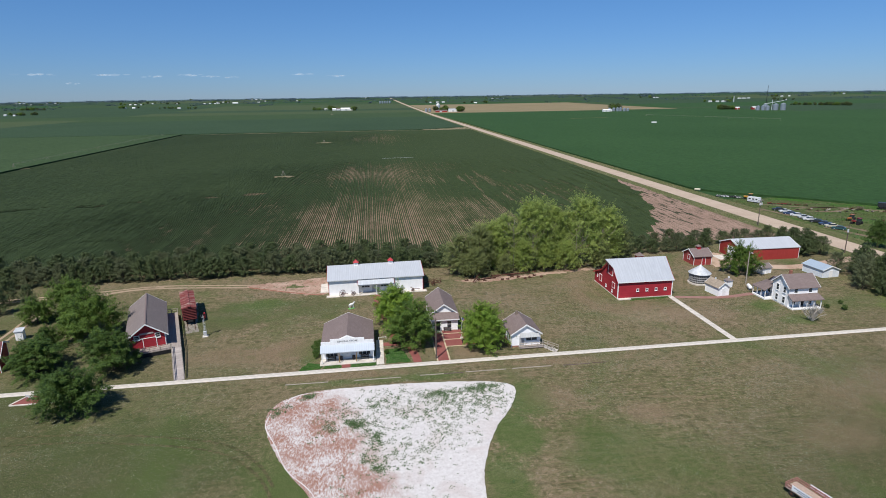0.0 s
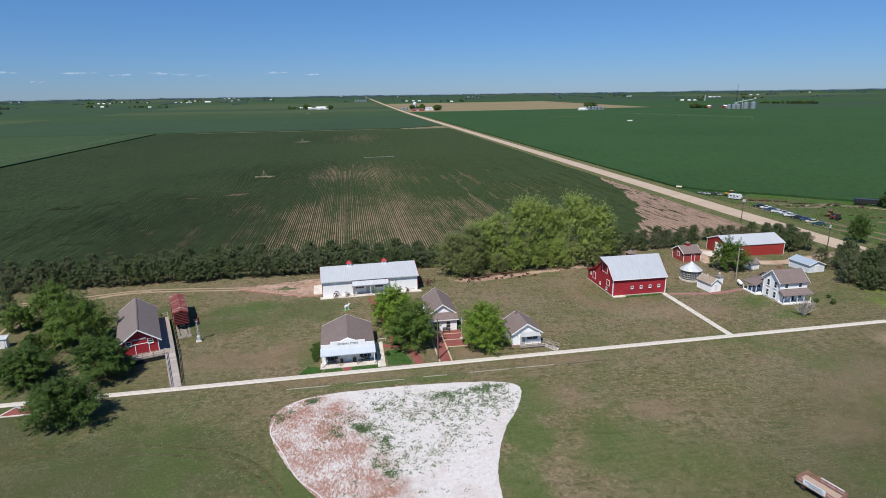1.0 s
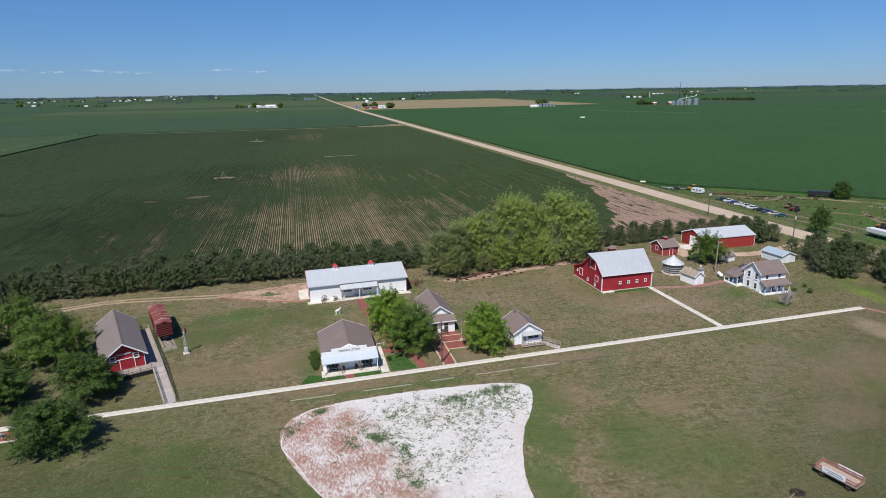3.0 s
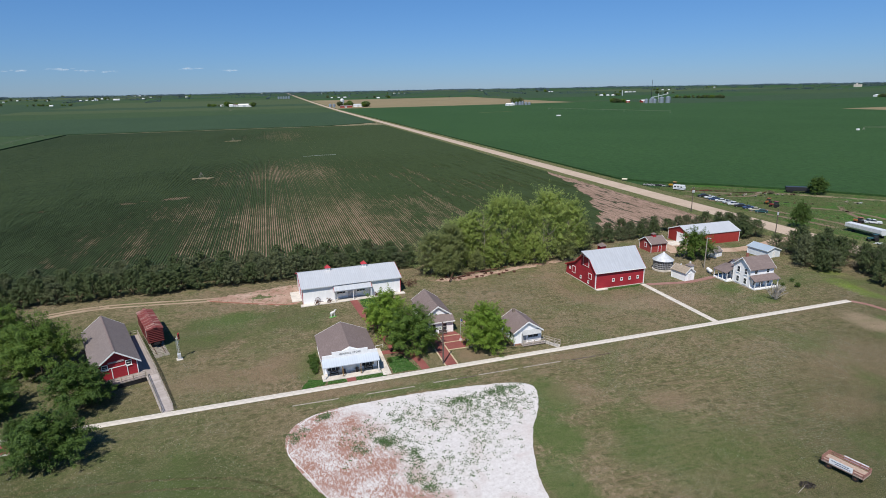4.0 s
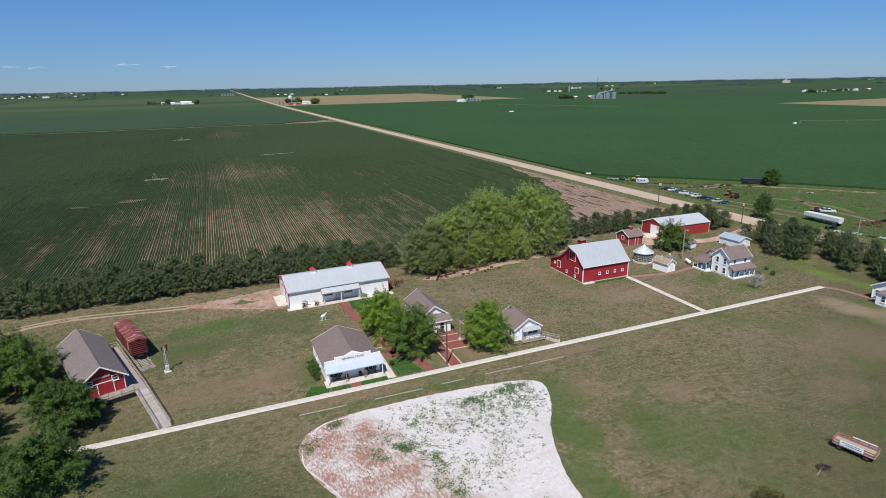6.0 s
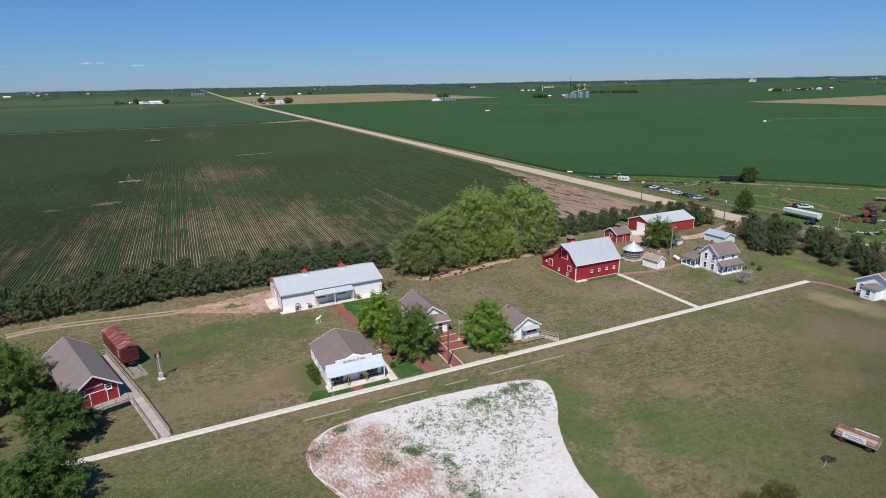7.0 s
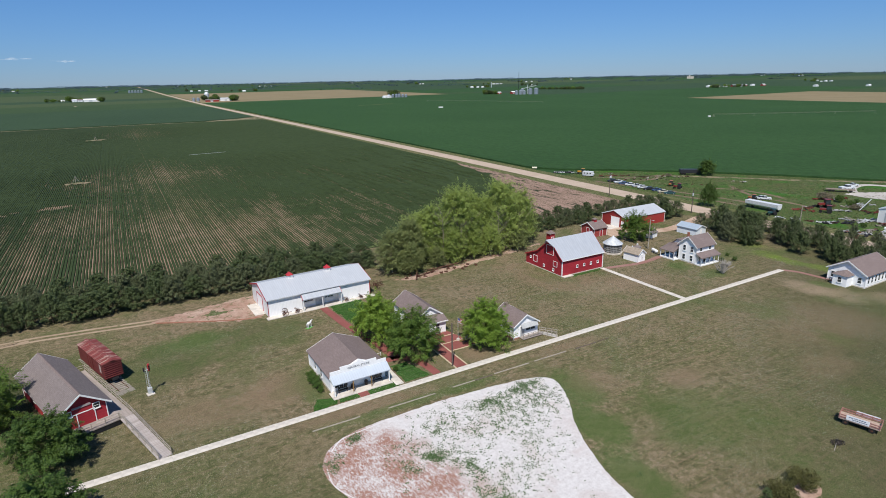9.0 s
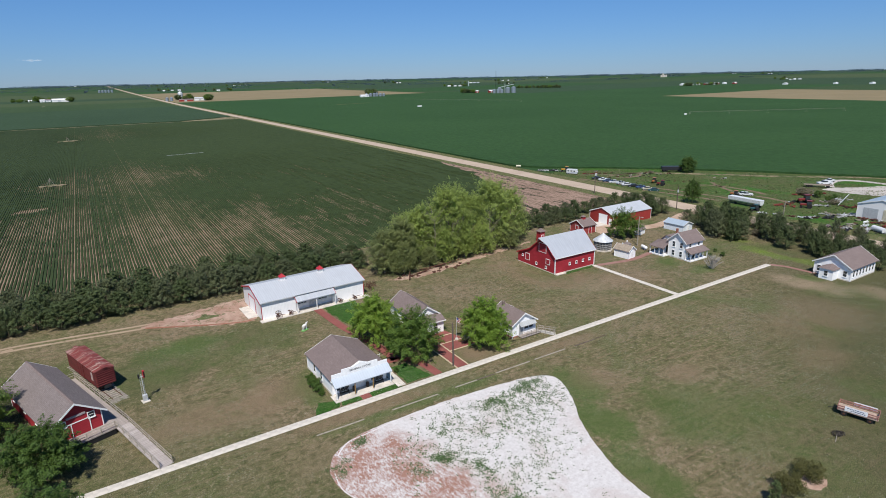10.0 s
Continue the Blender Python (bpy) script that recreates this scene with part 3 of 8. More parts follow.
tagged(part("field_margin", ribbon(smooth([(-250, 797), (-150, 802), (-40, 804), (60, 804)]), 3.0, 0.06), M_turn), "dry bare strip between the beans and the corn", "bare soil", kind="structure")
for (px, py), r in (((-58, 353), 3.6), ((-54, 611), 5), ((-256, 436), 6)):
    tagged(part("pivot_pad", sheet([(px + r * 1.6 * math.cos(a), py + r * 0.8 * math.sin(a)) for a in np.linspace(0, 6.0, 14)], 0.56, 0.6, 3.0, 0.8), M_turn), "patch of bare dirt round an irrigation pivot", "bare soil", "pivot pads", "structure")

M_green = lawn_mat("greener_lawn", (0.085, 0.122, 0.038), (0.125, 0.132, 0.06), (0.18, 0.16, 0.095), 0.55)
track = smooth([(-130, 140), (-98, 141), (-75, 144), (-62, 146.5), (-50, 145.5), (-36, 143.5), (-26, 144.5), (-18, 147)])
side = smooth([(-80.5, 104), (-80.6, 115), (-80.9, 122), (-81.2, 130), (-78, 138), (-70, 144), (-60, 146.5)])
for off in (-0.9, 0.9):
    tagged(part("wheel_track", ribbon([(x + off, y) for x, y in side], 0.7, 0.026), M_drive), "pale dirt wheel track worn through grass", "track", "wheel tracks", "structure")
for off in (-0.9, 0.9):
    tagged(part("wheel_track", ribbon([(x, y + off) for x, y in track], 0.75, 0.03), M_drive), "pale dirt wheel track worn through grass", "track", "wheel tracks", "structure")
M_apron = dirt_mat("pink_dirt", (0.25, 0.135, 0.092), (0.47, 0.34, 0.27), weeds=0.45, scale=2.4, green=(0.115, 0.125, 0.055))
tagged(part("grass_patch", sheet([(-28.2, 141.8), (-25.5, 142.6), (-23, 141.4), (-23.6, 140.2), (-26.5, 140.3)], 0.055, 0.02, 1.1, 0.25), M_green), "small patch of bright grass in the dirt", "lawn", "watered lawns", "structure")
tagged(part("red_rut", ribbon(smooth([(-37, 142.6), (-32.6, 140.3), (-27.4, 137.7), (-21, 134.9), (-18, 134.4)]), 0.5, 0.06), plain("red_clay", (0.30, 0.13, 0.085), 0.95, var=0.2)), "reddish clay rut along the dirt", "track", "wheel tracks", "structure")
tagged(part("dirt_apron", sheet([(-38, 143.2), (-35, 141.9), (-32.6, 139.9), (-27.4, 137.2), (-21.9, 134.8), (-17.3, 133.7), (-16.2, 137), (-16.3, 144), (-16.2, 148), (-19.2, 147.8), (-27.5, 145.9), (-34.6, 145.0)], 0.045, 0.06, 1.0, 0.5), M_apron), "bare pinkish dirt with weeds beside the museum hall", "bare soil", kind="structure")
tagged(part("farm_drive", ribbon(smooth([(138, 141), (131, 141), (122, 138.5), (110, 136.5), (101, 139.5), (97, 147)]), 3.8, 0.04), M_redirt), "dirt drive from the road to the machine shed", "drive", kind="structure")
tagged(part("dirt_patch", sheet([(89, 140), (97, 139), (101, 147), (97, 154), (91, 152)], 0.035, 0.05, 0.8, 0.8), M_redirt), "bare dirt in front of the machine shed", "bare soil", kind="structure")


tagged(part("watered_grass", sheet([(54.5, 118.4), (65.8, 118.8), (65.6, 119.7), (55.0, 119.6)], 0.03, 0.05, 0.3, 0.4), M_lush), "deep green grass along the barn wall", "lawn", "watered lawns", "structure")
M_pressed = lawn_mat("pressed_lawn", (0.076, 0.086, 0.035), (0.115, 0.10, 0.055), (0.16, 0.13, 0.08), 0.4)
for off in (0.0, -2.0):
    tagged(part("tyre_track", ribbon(smooth([(-66, 78.6 + off), (-58, 78.4 + off), (-50.8, 78 + off), (-43.3, 77 + off), (-32.3, 74.5 + off), (-25.5, 71.6 + off), (-20.6, 66.5 + off), (-18.2, 62 + off)]), 0.45, 0.02, 0.03), M_pressed), "dark tyre track pressed into the lawn", "track", "wheel tracks", "structure")



# white gravel pad with weeds
def sand_material():
    n = Nodes("white_gravel", 0.95, 0, 0.1)
    v = n.coords(world=True)
    b = n.noise(v, 1.6, 6, 0.8)
    g = n.noise(v, 6.5, 4, 0.85)
    base = n.mix(n.band(b, 0.35, 0.7), (0.63, 0.605, 0.59), (0.44, 0.405, 0.39))
    base = n.mix(n.band(g, 0.35, 0.7, 0, 0.5), base, (0.68, 0.66, 0.65))
    sep = n.node("ShaderNodeSeparateXYZ", Vector=v)
    # reddish worn part towards the west
    west = n.math("ADD", n.math("MULTIPLY", sep.outputs[0], -1.0), n.math("MULTIPLY", sep.outputs[1], -0.32))
    west = n.band(n.math("ADD", west, n.math("MULTIPLY", n.noise(v, 0.22, 4), 10.0)), -13.0, -8.0)
    redn = n.noise(n.coords((1, 0.45, 1), world=True, rot=(0, 0, radians(40))), 3.4, 6, 0.85, 0.4)
    red = n.math("MULTIPLY", west, n.band(n.math("ADD", n.math("MULTIPLY", redn, 0.75), n.math("MULTIPLY", n.noise(v, 0.22, 3), 0.3)), 0.455, 0.555))
    col = n.mix(n.math("MULTIPLY", red, 0.95), base, (0.29, 0.140, 0.098))
    pink = n.band(n.noise(v, 0.2, 3, 0.6, 0.6), 0.50, 0.66, 0, 0.38)
    col = n.mix(pink, col, (0.46, 0.375, 0.345))
    col = n.mix(n.band(n.noise(v, 2.6, 5, 0.85), 0.58, 0.66, 0, 0.6), col, (0.30, 0.27, 0.25))
    n.bump(n.math("ADD", b, g), 0.5, 0.05)
    return n.color(col)


PAD = [(-20.2, 83.2), (-17.6, 84.9), (-14.1, 85.8), (-8, 86.1), (-1.9, 86.2), (5, 85.9), (10, 85.4), (14.5, 84.7), (17.2, 83.4), (17.8, 81.6), (16.6, 78), (14.8, 74.8), (12.6, 71.4), (10.2, 66.2), (8.6, 61), (8.0, 55.8), (8.2, 46), (7.4, 38), (-2, 35), (-7.5, 42), (-10.8, 53), (-13.6, 59.6), (-17.0, 65), (-20.0, 71.2), (-21.6, 76), (-21.8, 80)]
tagged(part("gravel_pad", sheet(smooth(PAD + PAD[:1])[:-1], 0.05, 0.08, 0.14, 0.4), sand_material()), "white crushed gravel pad worn to reddish dirt", "gravel pad", kind="structure")


M_grit = dirt_mat("white_grit", (0.50, 0.465, 0.45), (0.68, 0.65, 0.64), weeds=-1, scale=3.0)
for lo, hi, off, wide in ((17, 26, 0.3, 0.12), (6, 12, 0.4, 0.2), (0, 6, 0.4, 0.2)):
    rim = [Vector(p) for p in PAD[lo:hi]]
    rim = [p + (Vector((-3, 70)) - p).normalized() * (off + 0.25 * math.sin(3.1 * k + off * 5)) for k, p in enumerate(rim)]
    tagged(part("wheel_mark", ribbon(smooth([tuple(p) for p in rim]), wide, 0.056), M_grit), "thin pale wheel mark along the rim of the gravel", "track", "wheel tracks", "structure")


# ---- paths ----
def walk_y(x):
    return 93.0 + 0.0165 * x


M_oldbrick = dirt_mat("faded_brick_paving", (0.23, 0.112, 0.095), (0.31, 0.185, 0.155), weeds=0.2, scale=2.0)


def brick_path(line, width, label, z=0.04, mat=None):
    tagged(part("brick_path", ribbon(smooth(line), width, z), mat or M_brick), label, "brick path", "brick paths", "structure")


brick_path([(-4.8, 133.6), (-4.2, 127), (-3.6, 121), (-2.6, 115.5), (-1.6, 110), (-1.2, 105.5), (-1.0, 102.4)], 1.7, "curving red brick path across the lawn")
brick_path([(-4.6, 102.6), (-1.0, 102.4), (1.2, 100.6), (2.2, 97.6), (2.6, 93.9)], 1.5, "curving red brick path across the lawn")
brick_path([(-10.5, 96.4), (-10.4, 93.6)], 1.5, "short red brick path to the store porch")
brick_path([(7.4, 109.2), (7.4, 101), (7.3, 93.9)], 2.1, "straight red brick path to the little white hall")
brick_path([(65.9, 119.0), (70, 118.2), (76, 117.2), (81, 117.6), (85.2, 118.4)], 1.5, "red brick path from the barn to the house", mat=M_oldbrick)
brick_path([(101.4, 94.4), (103.0, 91.5), (103.4, 88), (103.7, 83)], 1.2, "narrow red brick path to the white church", mat=M_oldbrick)
plaza = thing("brick_plaza", pose(0, 0, 0), "red brick plaza with tan paver bands", "plaza", kind="structure")
part("paving", sheet([(8.6, 108.6), (12.2, 108.2), (13.4, 103.4), (14.6, 100.0), (8.6, 99.6)], 0.045, 0.06), M_brick, plaza)
for y, x1 in ((105.9, 12.8), (103.0, 13.5), (99.8, 14.4)):
    part("paver_band", box(8.5, y - 0.14, 0.0, x1, y + 0.14, 0.06), M_tan, plaza)
for x, y0, y1 in ((6.25, 93.9, 109.0), (8.5, 93.9, 108.6)):
    part("paver_band", box(x - 0.14, y0, 0.0, x + 0.14, y1, 0.062), M_tan, plaza)
for (x0, y0, x1, y1, la) in ((-14.4, 93.7, -11.3, 95.5, "a"), (-9.6, 93.7, -4.3, 95.5, "b"), (-3.2, 94.2, 1.4, 100.4, "c")):
    o = [(x0, y0), (x1, y0), (x1 - (1.6 if la == "c" else 0), y1), (x0, y1)]
    tagged(part("watered_grass", sheet(o, 0.03, 0.05, 0.25, 0.4), M_lush), "deep green watered grass beside the store", "lawn", "watered lawns", "structure")
tagged(part("watered_grass", sheet([(-3.2, 134), (4.5, 134.6), (3.5, 124), (-1.5, 119), (-2.7, 124)], 0.03, 0.05, 0.5, 0.6), M_lush), "deep green watered grass before the museum hall", "lawn", "watered lawns", "structure")
tagged(part("watered_grass", sheet([(-17.5, 96.5), (-14.9, 95.4), (-14.6, 93.7), (-19, 93.2)], 0.03, 0.05, 0.5, 0.5), M_lush), "green grass beside the store", "lawn", "watered lawns", "structure")
# faint worn strips of an old rail bed beside the walk
for x0, x1, y, m, la in ((-20.5, -13.3, 88.65, M_railwood, "pale"), (-8.8, -0.8, 88.55, M_railwood, "pale"), (2.5, 6.7, 88.75, M_railwood, "pale"), (6.8, 10.2, 88.75, M_pole, "weathered brown"), (10.6, 17.9, 88.85, M_railwood, "pale"),
                         (19.0, 26.2, 88.9, M_railwood, "pale"), (28.4, 33.4, 88.8, M_pole, "weathered brown"), (33.8, 36.6, 88.9, M_bark, "dark")):
    tagged(part("rail_strip", box(x0, y - 0.11, -0.02, x1, y + 0.11, 0.07, bevel=0.02), m), "long %s timber laid flush in the grass" % la, "timber", "timbers in the grass")


# ---- building helpers ----
WIN = {}


def window(parent, m, w=0.8, h=1.3, sill=True, bars=1, name="window", trim=None):
    """A framed sash window facing -y of its pose, with panes and a sill."""
    trim = trim or M_wtrim
    key = (w, h, bars, trim.name, name)
    if key not in WIN:
        bm = bmesh.new()
        t = 0.11
        for a in ((-w / 2 - t, -h / 2 - t, -w / 2, h / 2 + t), (w / 2, -h / 2 - t, w / 2 + t, h / 2 + t), (-w / 2, h / 2, w / 2, h / 2 + t), (-w / 2, -h / 2 - t, w / 2, -h / 2)):
            bx(bm, a[0], -0.07, a[1], a[2], 0.02, a[3])
        for k in range(bars):
            z = -h / 2 + h * (k + 1) / (bars + 1)
            bx(bm, -w / 2, -0.05, z - 0.025, w / 2, 0.0, z + 0.025)
        sl = box(-w / 2 - 0.15, -0.14, -h / 2 - t - 0.05, w / 2 + 0.15, 0.0, -h / 2 - t)
        WIN[key] = mesh_of("window_frame", bm), mesh_of("pane", box(-w / 2, -0.03, -h / 2, w / 2, 0.01, h / 2)), mesh_of("sill", sl)
    fr, pa, si = WIN[key]
    ob = part(name, fr, trim, parent, at=m)
    part("pane", pa, M_glass, ob, "dark reflecting glass")
    if sill:
        part("sill", si, trim, ob)
    return ob


def door(parent, m, w=0.95, h=2.05, mat=None, label="", name="door"):
    bm = box(-w / 2, -0.05, 0, w / 2, 0.02, h)
    ob = part(name, bm, mat or M_wtrim, parent, label, at=m)
    f = bmesh.new()
    for a in ((-w / 2 - 0.12, 0, -w / 2, h + 0.12), (w / 2, 0, w / 2 + 0.12, h + 0.12), (-w / 2, h, w / 2, h + 0.12)):
        bx(f, a[0], -0.08, a[1], a[2], 0.02, a[3])
    part("door_casing", f, M_wtrim, ob)
    k = bmesh.new()
    bmesh.ops.create_uvsphere(k, u_segments=8, v_segments=6, radius=0.04, matrix=Matrix.Translation((w * 0.38, -0.09, 1.0)))
    part("door_knob", k, M_steel, ob)
    return ob


def gable(root, L, W, h, rh, wall, roof, over=0.45, end=0.4, trim=None, line=None, thick=0.14, off=0.0):
    """Walls and roof of a gabled block: ridge along local x, 0..L by 0..W."""
    trim = trim or M_wtrim
    mid = W / 2 + off
    part("wall", extrude_profile(bmesh.new(), [(0, 0), (W, 0), (W, h), (mid, rh - 0.06), (0, h)], 0, L), wall, root)
    s0, s1 = (rh - h) / mid, (rh - h) / (W - mid)
    line = line or [(-over, h - over * s0 + thick), (mid, rh + thick), (W + over, h - over * s1 + thick)]
    part("roof", slab(bmesh.new(), line, -end, L + end, thick), roof, root)
    for x0, x1 in ((-end - 0.05, -end + 0.003), (L + end - 0.003, L + end + 0.05)):
        part("fascia", slab(bmesh.new(), [(y, z + 0.02) for y, z in line], x0, x1, thick + 0.14), trim, root)
    for x, y in ((0, 0), (L, 0), (0, W), (L, W)):
        part("corner_board", box(x - 0.06, y - 0.06, 0, x + 0.06, y + 0.06, h - 0.02), trim, root)
    return line


def railing(parent, a, b, high=0.95, posts=4, name="railing", mat=None, z0=None, boards=2):
    """A plank railing from a to b (each x, y, z at the deck)."""
    a, b = Vector(a), Vector(b)
    ob = None
    bm = bmesh.new()
    for k in range(boards):
        zz = Vector((0, 0, high * (1 - 0.45 * k)))
        cyl(bm, a + zz, b + zz, 0.055, n=6)
    ob = part(name, bm, mat or M_railwood, parent)
    for i in range(posts):
        p = a.lerp(b, i / max(1, posts - 1))
        pb = cyl(bmesh.new(), p - Vector((0, 0, 0.15)), p + Vector((0, 0, high + 0.04)), 0.06, n=6)
        part("post", pb, mat or M_railwood, ob)
    return ob


def bench(m, label, mat=None):
    t = thing("bench", m, label, "bench", "outdoor benches")
    for i in range(4):
        part("seat_slat", box(-0.75, -0.2 + i * 0.11, 0.42, 0.75, -0.11 + i * 0.11, 0.45), mat or M_darkwood, t)
    for i in range(3):
        part("back_slat", box(-0.75, 0.24, 0.52 + i * 0.13, 0.75, 0.27, 0.62 + i * 0.13), mat or M_darkwood, t)
    for x in (-0.68, 0.68):
        b = box(x - 0.03, -0.2, 0, x + 0.03, -0.14, 0.62)
        bx(b, x - 0.03, 0.2, 0, x + 0.03, 0.27, 0.88)
        bx(b, x - 0.03, -0.2, 0.6, x + 0.03, 0.25, 0.64)
        part("leg", b, mat or M_darkwood, t)
    return t


# ---- depot ----
TILTED = 18.9
depot = thing("depot", pose(-45.46, 106.67, 0, 0, 0, 90 + TILTED), "red board railway depot with white trim and brown shingle roof", "depot")
ln = gable(depot, 18.5, 6.2, 3.75, 6.0, M_red, M_shingle2, 0.65, 0.6)
part("ridge_cap", slab(bmesh.new(), [(2.9, 6.09), (3.1, 6.19), (3.3, 6.09)], -0.6, 19.1, 0.06), M_shingle, depot)
for y in (0.95, 4.55):
    window(depot, pose(0, y + 0.3, 3.35, 0, 0, -90), 0.75, 0.75)
fd = part("freight_door", box(-0.07, 1.6, 1.0, 0.02, 3.85, 3.0), M_red, depot)
for y0, y1, z0, z1 in ((1.5, 1.62, 1.0, 3.02), (3.8, 3.92, 1.0, 3.02), (1.5, 5.6, 3.0, 3.12)):
    part("door_trim", box(-0.1, y0, z0, -0.03, y1, z1), M_wtrim, fd)
part("sign_board", box(-0.09, 1.9, 3.85, -0.02, 4.3, 4.15), plain("faded_sign", (0.42, 0.36, 0.36), 0.7), depot, "long faded name board with worn lettering")
for x in (4.0, 9.0, 14.0):
    door(depot, pose(x, 0, 1.0, 0, 0, 0), 1.0, 2.05, M_wtrim)
for x in (2.0, 6.5, 11.5, 16.4):
    window(depot, pose(x, 0, 2.3, 0, 0, 0), 0.8, 1.2)
    window(depot, pose(x, 6.2, 2.3, 0, 0, 180), 0.8, 1.2)
platform = thing("depot_platform", pose(-45.46, 106.67, 0, 0, 0, 90 + TILTED), "raised grey plank platform with ramp and railings round the depot", "platform")
pl = bmesh.new()
bx(pl, -2.2, -2.6, 0.82, -0.01, 6.6, 1.0)
bx(pl, -0.01, -2.6, 0.82, 18.2, -0.01, 1.0)
part("deck", pl, M_deck, platform)
rp = bmesh.new()
vs = [rp.verts.new(c) for c in ((-2.2, -0.8, 1.0), (-2.2, -2.6, 1.0), (-14.9, -2.6, 0.08), (-14.9, -0.8, 0.08), (-2.2, -0.8, 0.8), (-2.2, -2.6, 0.8), (-14.9, -2.6, -0.05), (-14.9, -0.8, -0.05))]
for q in ((0, 1, 2, 3), (4, 7, 6, 5), (0, 4, 5, 1), (1, 5, 6, 2), (2, 6, 7, 3), (3, 7, 4, 0)):
    rp.faces.new([vs[i] for i in q])
bmesh.ops.recalc_face_normals(rp, faces=rp.faces)
part("ramp", rp, striped("ramp_planks", (0.42, 0.37, 0.345), "X", 0.3, 0.85, depth=0.5, var=0.18, dark=0.6), platform)
for x in np.arange(-2.0, 18.2, 2.0):
    part("pier", box(x - 0.1, -2.5, 0, x + 0.1, -2.3, 0.82), M_wood, platform)
for y in (-0.6, 1.4, 3.4, 5.4):
    part("pier", box(-2.1, y - 0.1, 0, -1.9, y + 0.1, 0.82), M_wood, platform)
# near-black panel puts the shade under the deck into its colour
part("skirt", box(-2.15, -0.75, 0.05, -2.08, 6.6, 0.75), M_dark, platform, "near-black panel standing for the shade under the platform")
railing(platform, (-2.1, -0.75, 1.0), (-2.1, 6.5, 1.0), 0.95, 5)
railing(platform, (-2.1, -2.55, 1.0), (18.1, -2.55, 1.0), 0.95, 11)
railing(platform, (-2.2, -2.52, 1.0), (-14.8, -2.52, 0.08), 0.95, 7)
railing(platform, (-2.2, -0.88, 1.0), (-14.8, -0.88, 0.08), 0.95, 7)
railing(platform, (18.1, -2.5, 1.0), (18.1, -0.1, 1.0), 0.95, 3)

# boxcar on a stub of track
boxcar = thing("boxcar", pose(-44.5, 118.9, 0, 0, 0, TILTED), "weathered red wooden railway boxcar with a ribbed end", "boxcar")
part("body", box(-1.42, 0, 1.15, 1.42, 12, 3.85, bevel=0.03), M_boxcar, boxcar)
part("roof", extrude_profile(bmesh.new(), [(-0.1, 3.8), (12.1, 3.8), (12.1, 3.9), (-0.1, 3.9)], -1.5, 1.5), M_boxroof, boxcar)
rf = bmesh.new()
a = [rf.verts.new(c) for c in ((-1.52, -0.1, 3.9), (0, -0.1, 4.22), (1.52, -0.1, 3.9), (-1.52, 12.1, 3.9), (0, 12.1, 4.22), (1.52, 12.1, 3.9))]
for q in ((0, 1, 4, 3), (1, 2, 5, 4), (0, 2, 1), (3, 4, 5), (0, 3, 5, 2)):
    rf.faces.new([a[i] for i in q])
bmesh.ops.recalc_face_normals(rf, faces=rf.faces)
part("roof_panel", rf, M_boxroof, boxcar, "rust-streaked red roof")
part("running_board", box(-0.3, -0.3, 4.24, 0.3, 12.3, 4.3), M_boxroof, boxcar)
for i in range(10):
    for s in (-1, 1):
        r = bmesh.new()
        cyl(r, (0.3 * s, 0.6 + i * 1.2, 4.19), (1.5 * s, 0.6 + i * 1.2, 3.94), 0.035, n=5)
        part("roof_rib", r, M_boxroof, boxcar)
for i in range(7):
    for y in (-0.05, 12.05):
        part("end_rib", box(-1.36, y - 0.07, 1.35 + i * 0.36, 1.36, y + 0.07, 1.47 + i * 0.36, bevel=0.03), M_boxcar, boxcar)
for s in (-1, 1):
    d = part("sliding_door", box(s * 1.42 - 0.06, 4.9, 1.2, s * 1.42 + 0.06, 7.1, 3.75), M_boxcar, boxcar)
    for y in (4.95, 6.0, 7.05):
        part("door_batten", box(s * 1.5 - 0.03, y - 0.05, 1.25, s * 1.5 + 0.03, y + 0.05, 3.7), M_boxcar, d)
    part("faded_panel", box(s * 1.43 - 0.012, 1.2, 2.0, s * 1.43 + 0.012, 1.9, 3.4), plain("faded_stencil", (0.48, 0.40, 0.37), 0.8, var=0.3), boxcar, "patch of faded pale lettering")
    for k in range(7):
        part("ladder_rung", cyl(bmesh.new(), (s * 1.5, 0.15, 1.2 + k * 0.38), (s * 1.5, 0.6, 1.2 + k * 0.38), 0.025, n=5), M_steel, boxcar)
part("sill_beam", box(-0.5, -0.5, 0.85, 0.5, 12.5, 1.16), M_steel, boxcar)
for y in (1.9, 10.1):
    tk = part("truck", box(-1.0, y - 1.2, 0.5, 1.0, y + 1.2, 0.85, bevel=0.05), M_steel, boxcar)
    for dy in (-0.8, 0.8):
        for s in (-0.72, 0.72):
            part("wheel", cyl(bmesh.new(), (s - 0.07, y + dy, 0.6), (s + 0.07, y + dy, 0.6), 0.42, n=18), M_rust, tk)
M_ballast = dirt_mat("grey_ballast", (0.20, 0.175, 0.15), (0.27, 0.24, 0.21), weeds=0.5, scale=1.5)
rails = thing("railway_track", pose(-44.5, 118.9, 0, 0, 0, TILTED), "stub of rusty railway track on timber ties", "railway track")
for s in (-0.72, 0.72):
    part("rail", box(s - 0.04, -3.4, 0.1, s + 0.04, 14.5, 0.2), M_rust, rails)
for i in range(25):
    part("tie", box(-1.25, -3.3 + i * 0.72, -0.03, 1.25, -3.06 + i * 0.72, 0.11), M_railwood, rails)
tagged(part("ballast", sheet([(-41.8, 114.8), (-44.2, 114.0), (-49.5, 132.5), (-47.2, 133.3)], 0.03, 0.05, 0.35, 0.5), M_ballast), "thin bed of pale ballast under the track", "ballast", kind="structure")

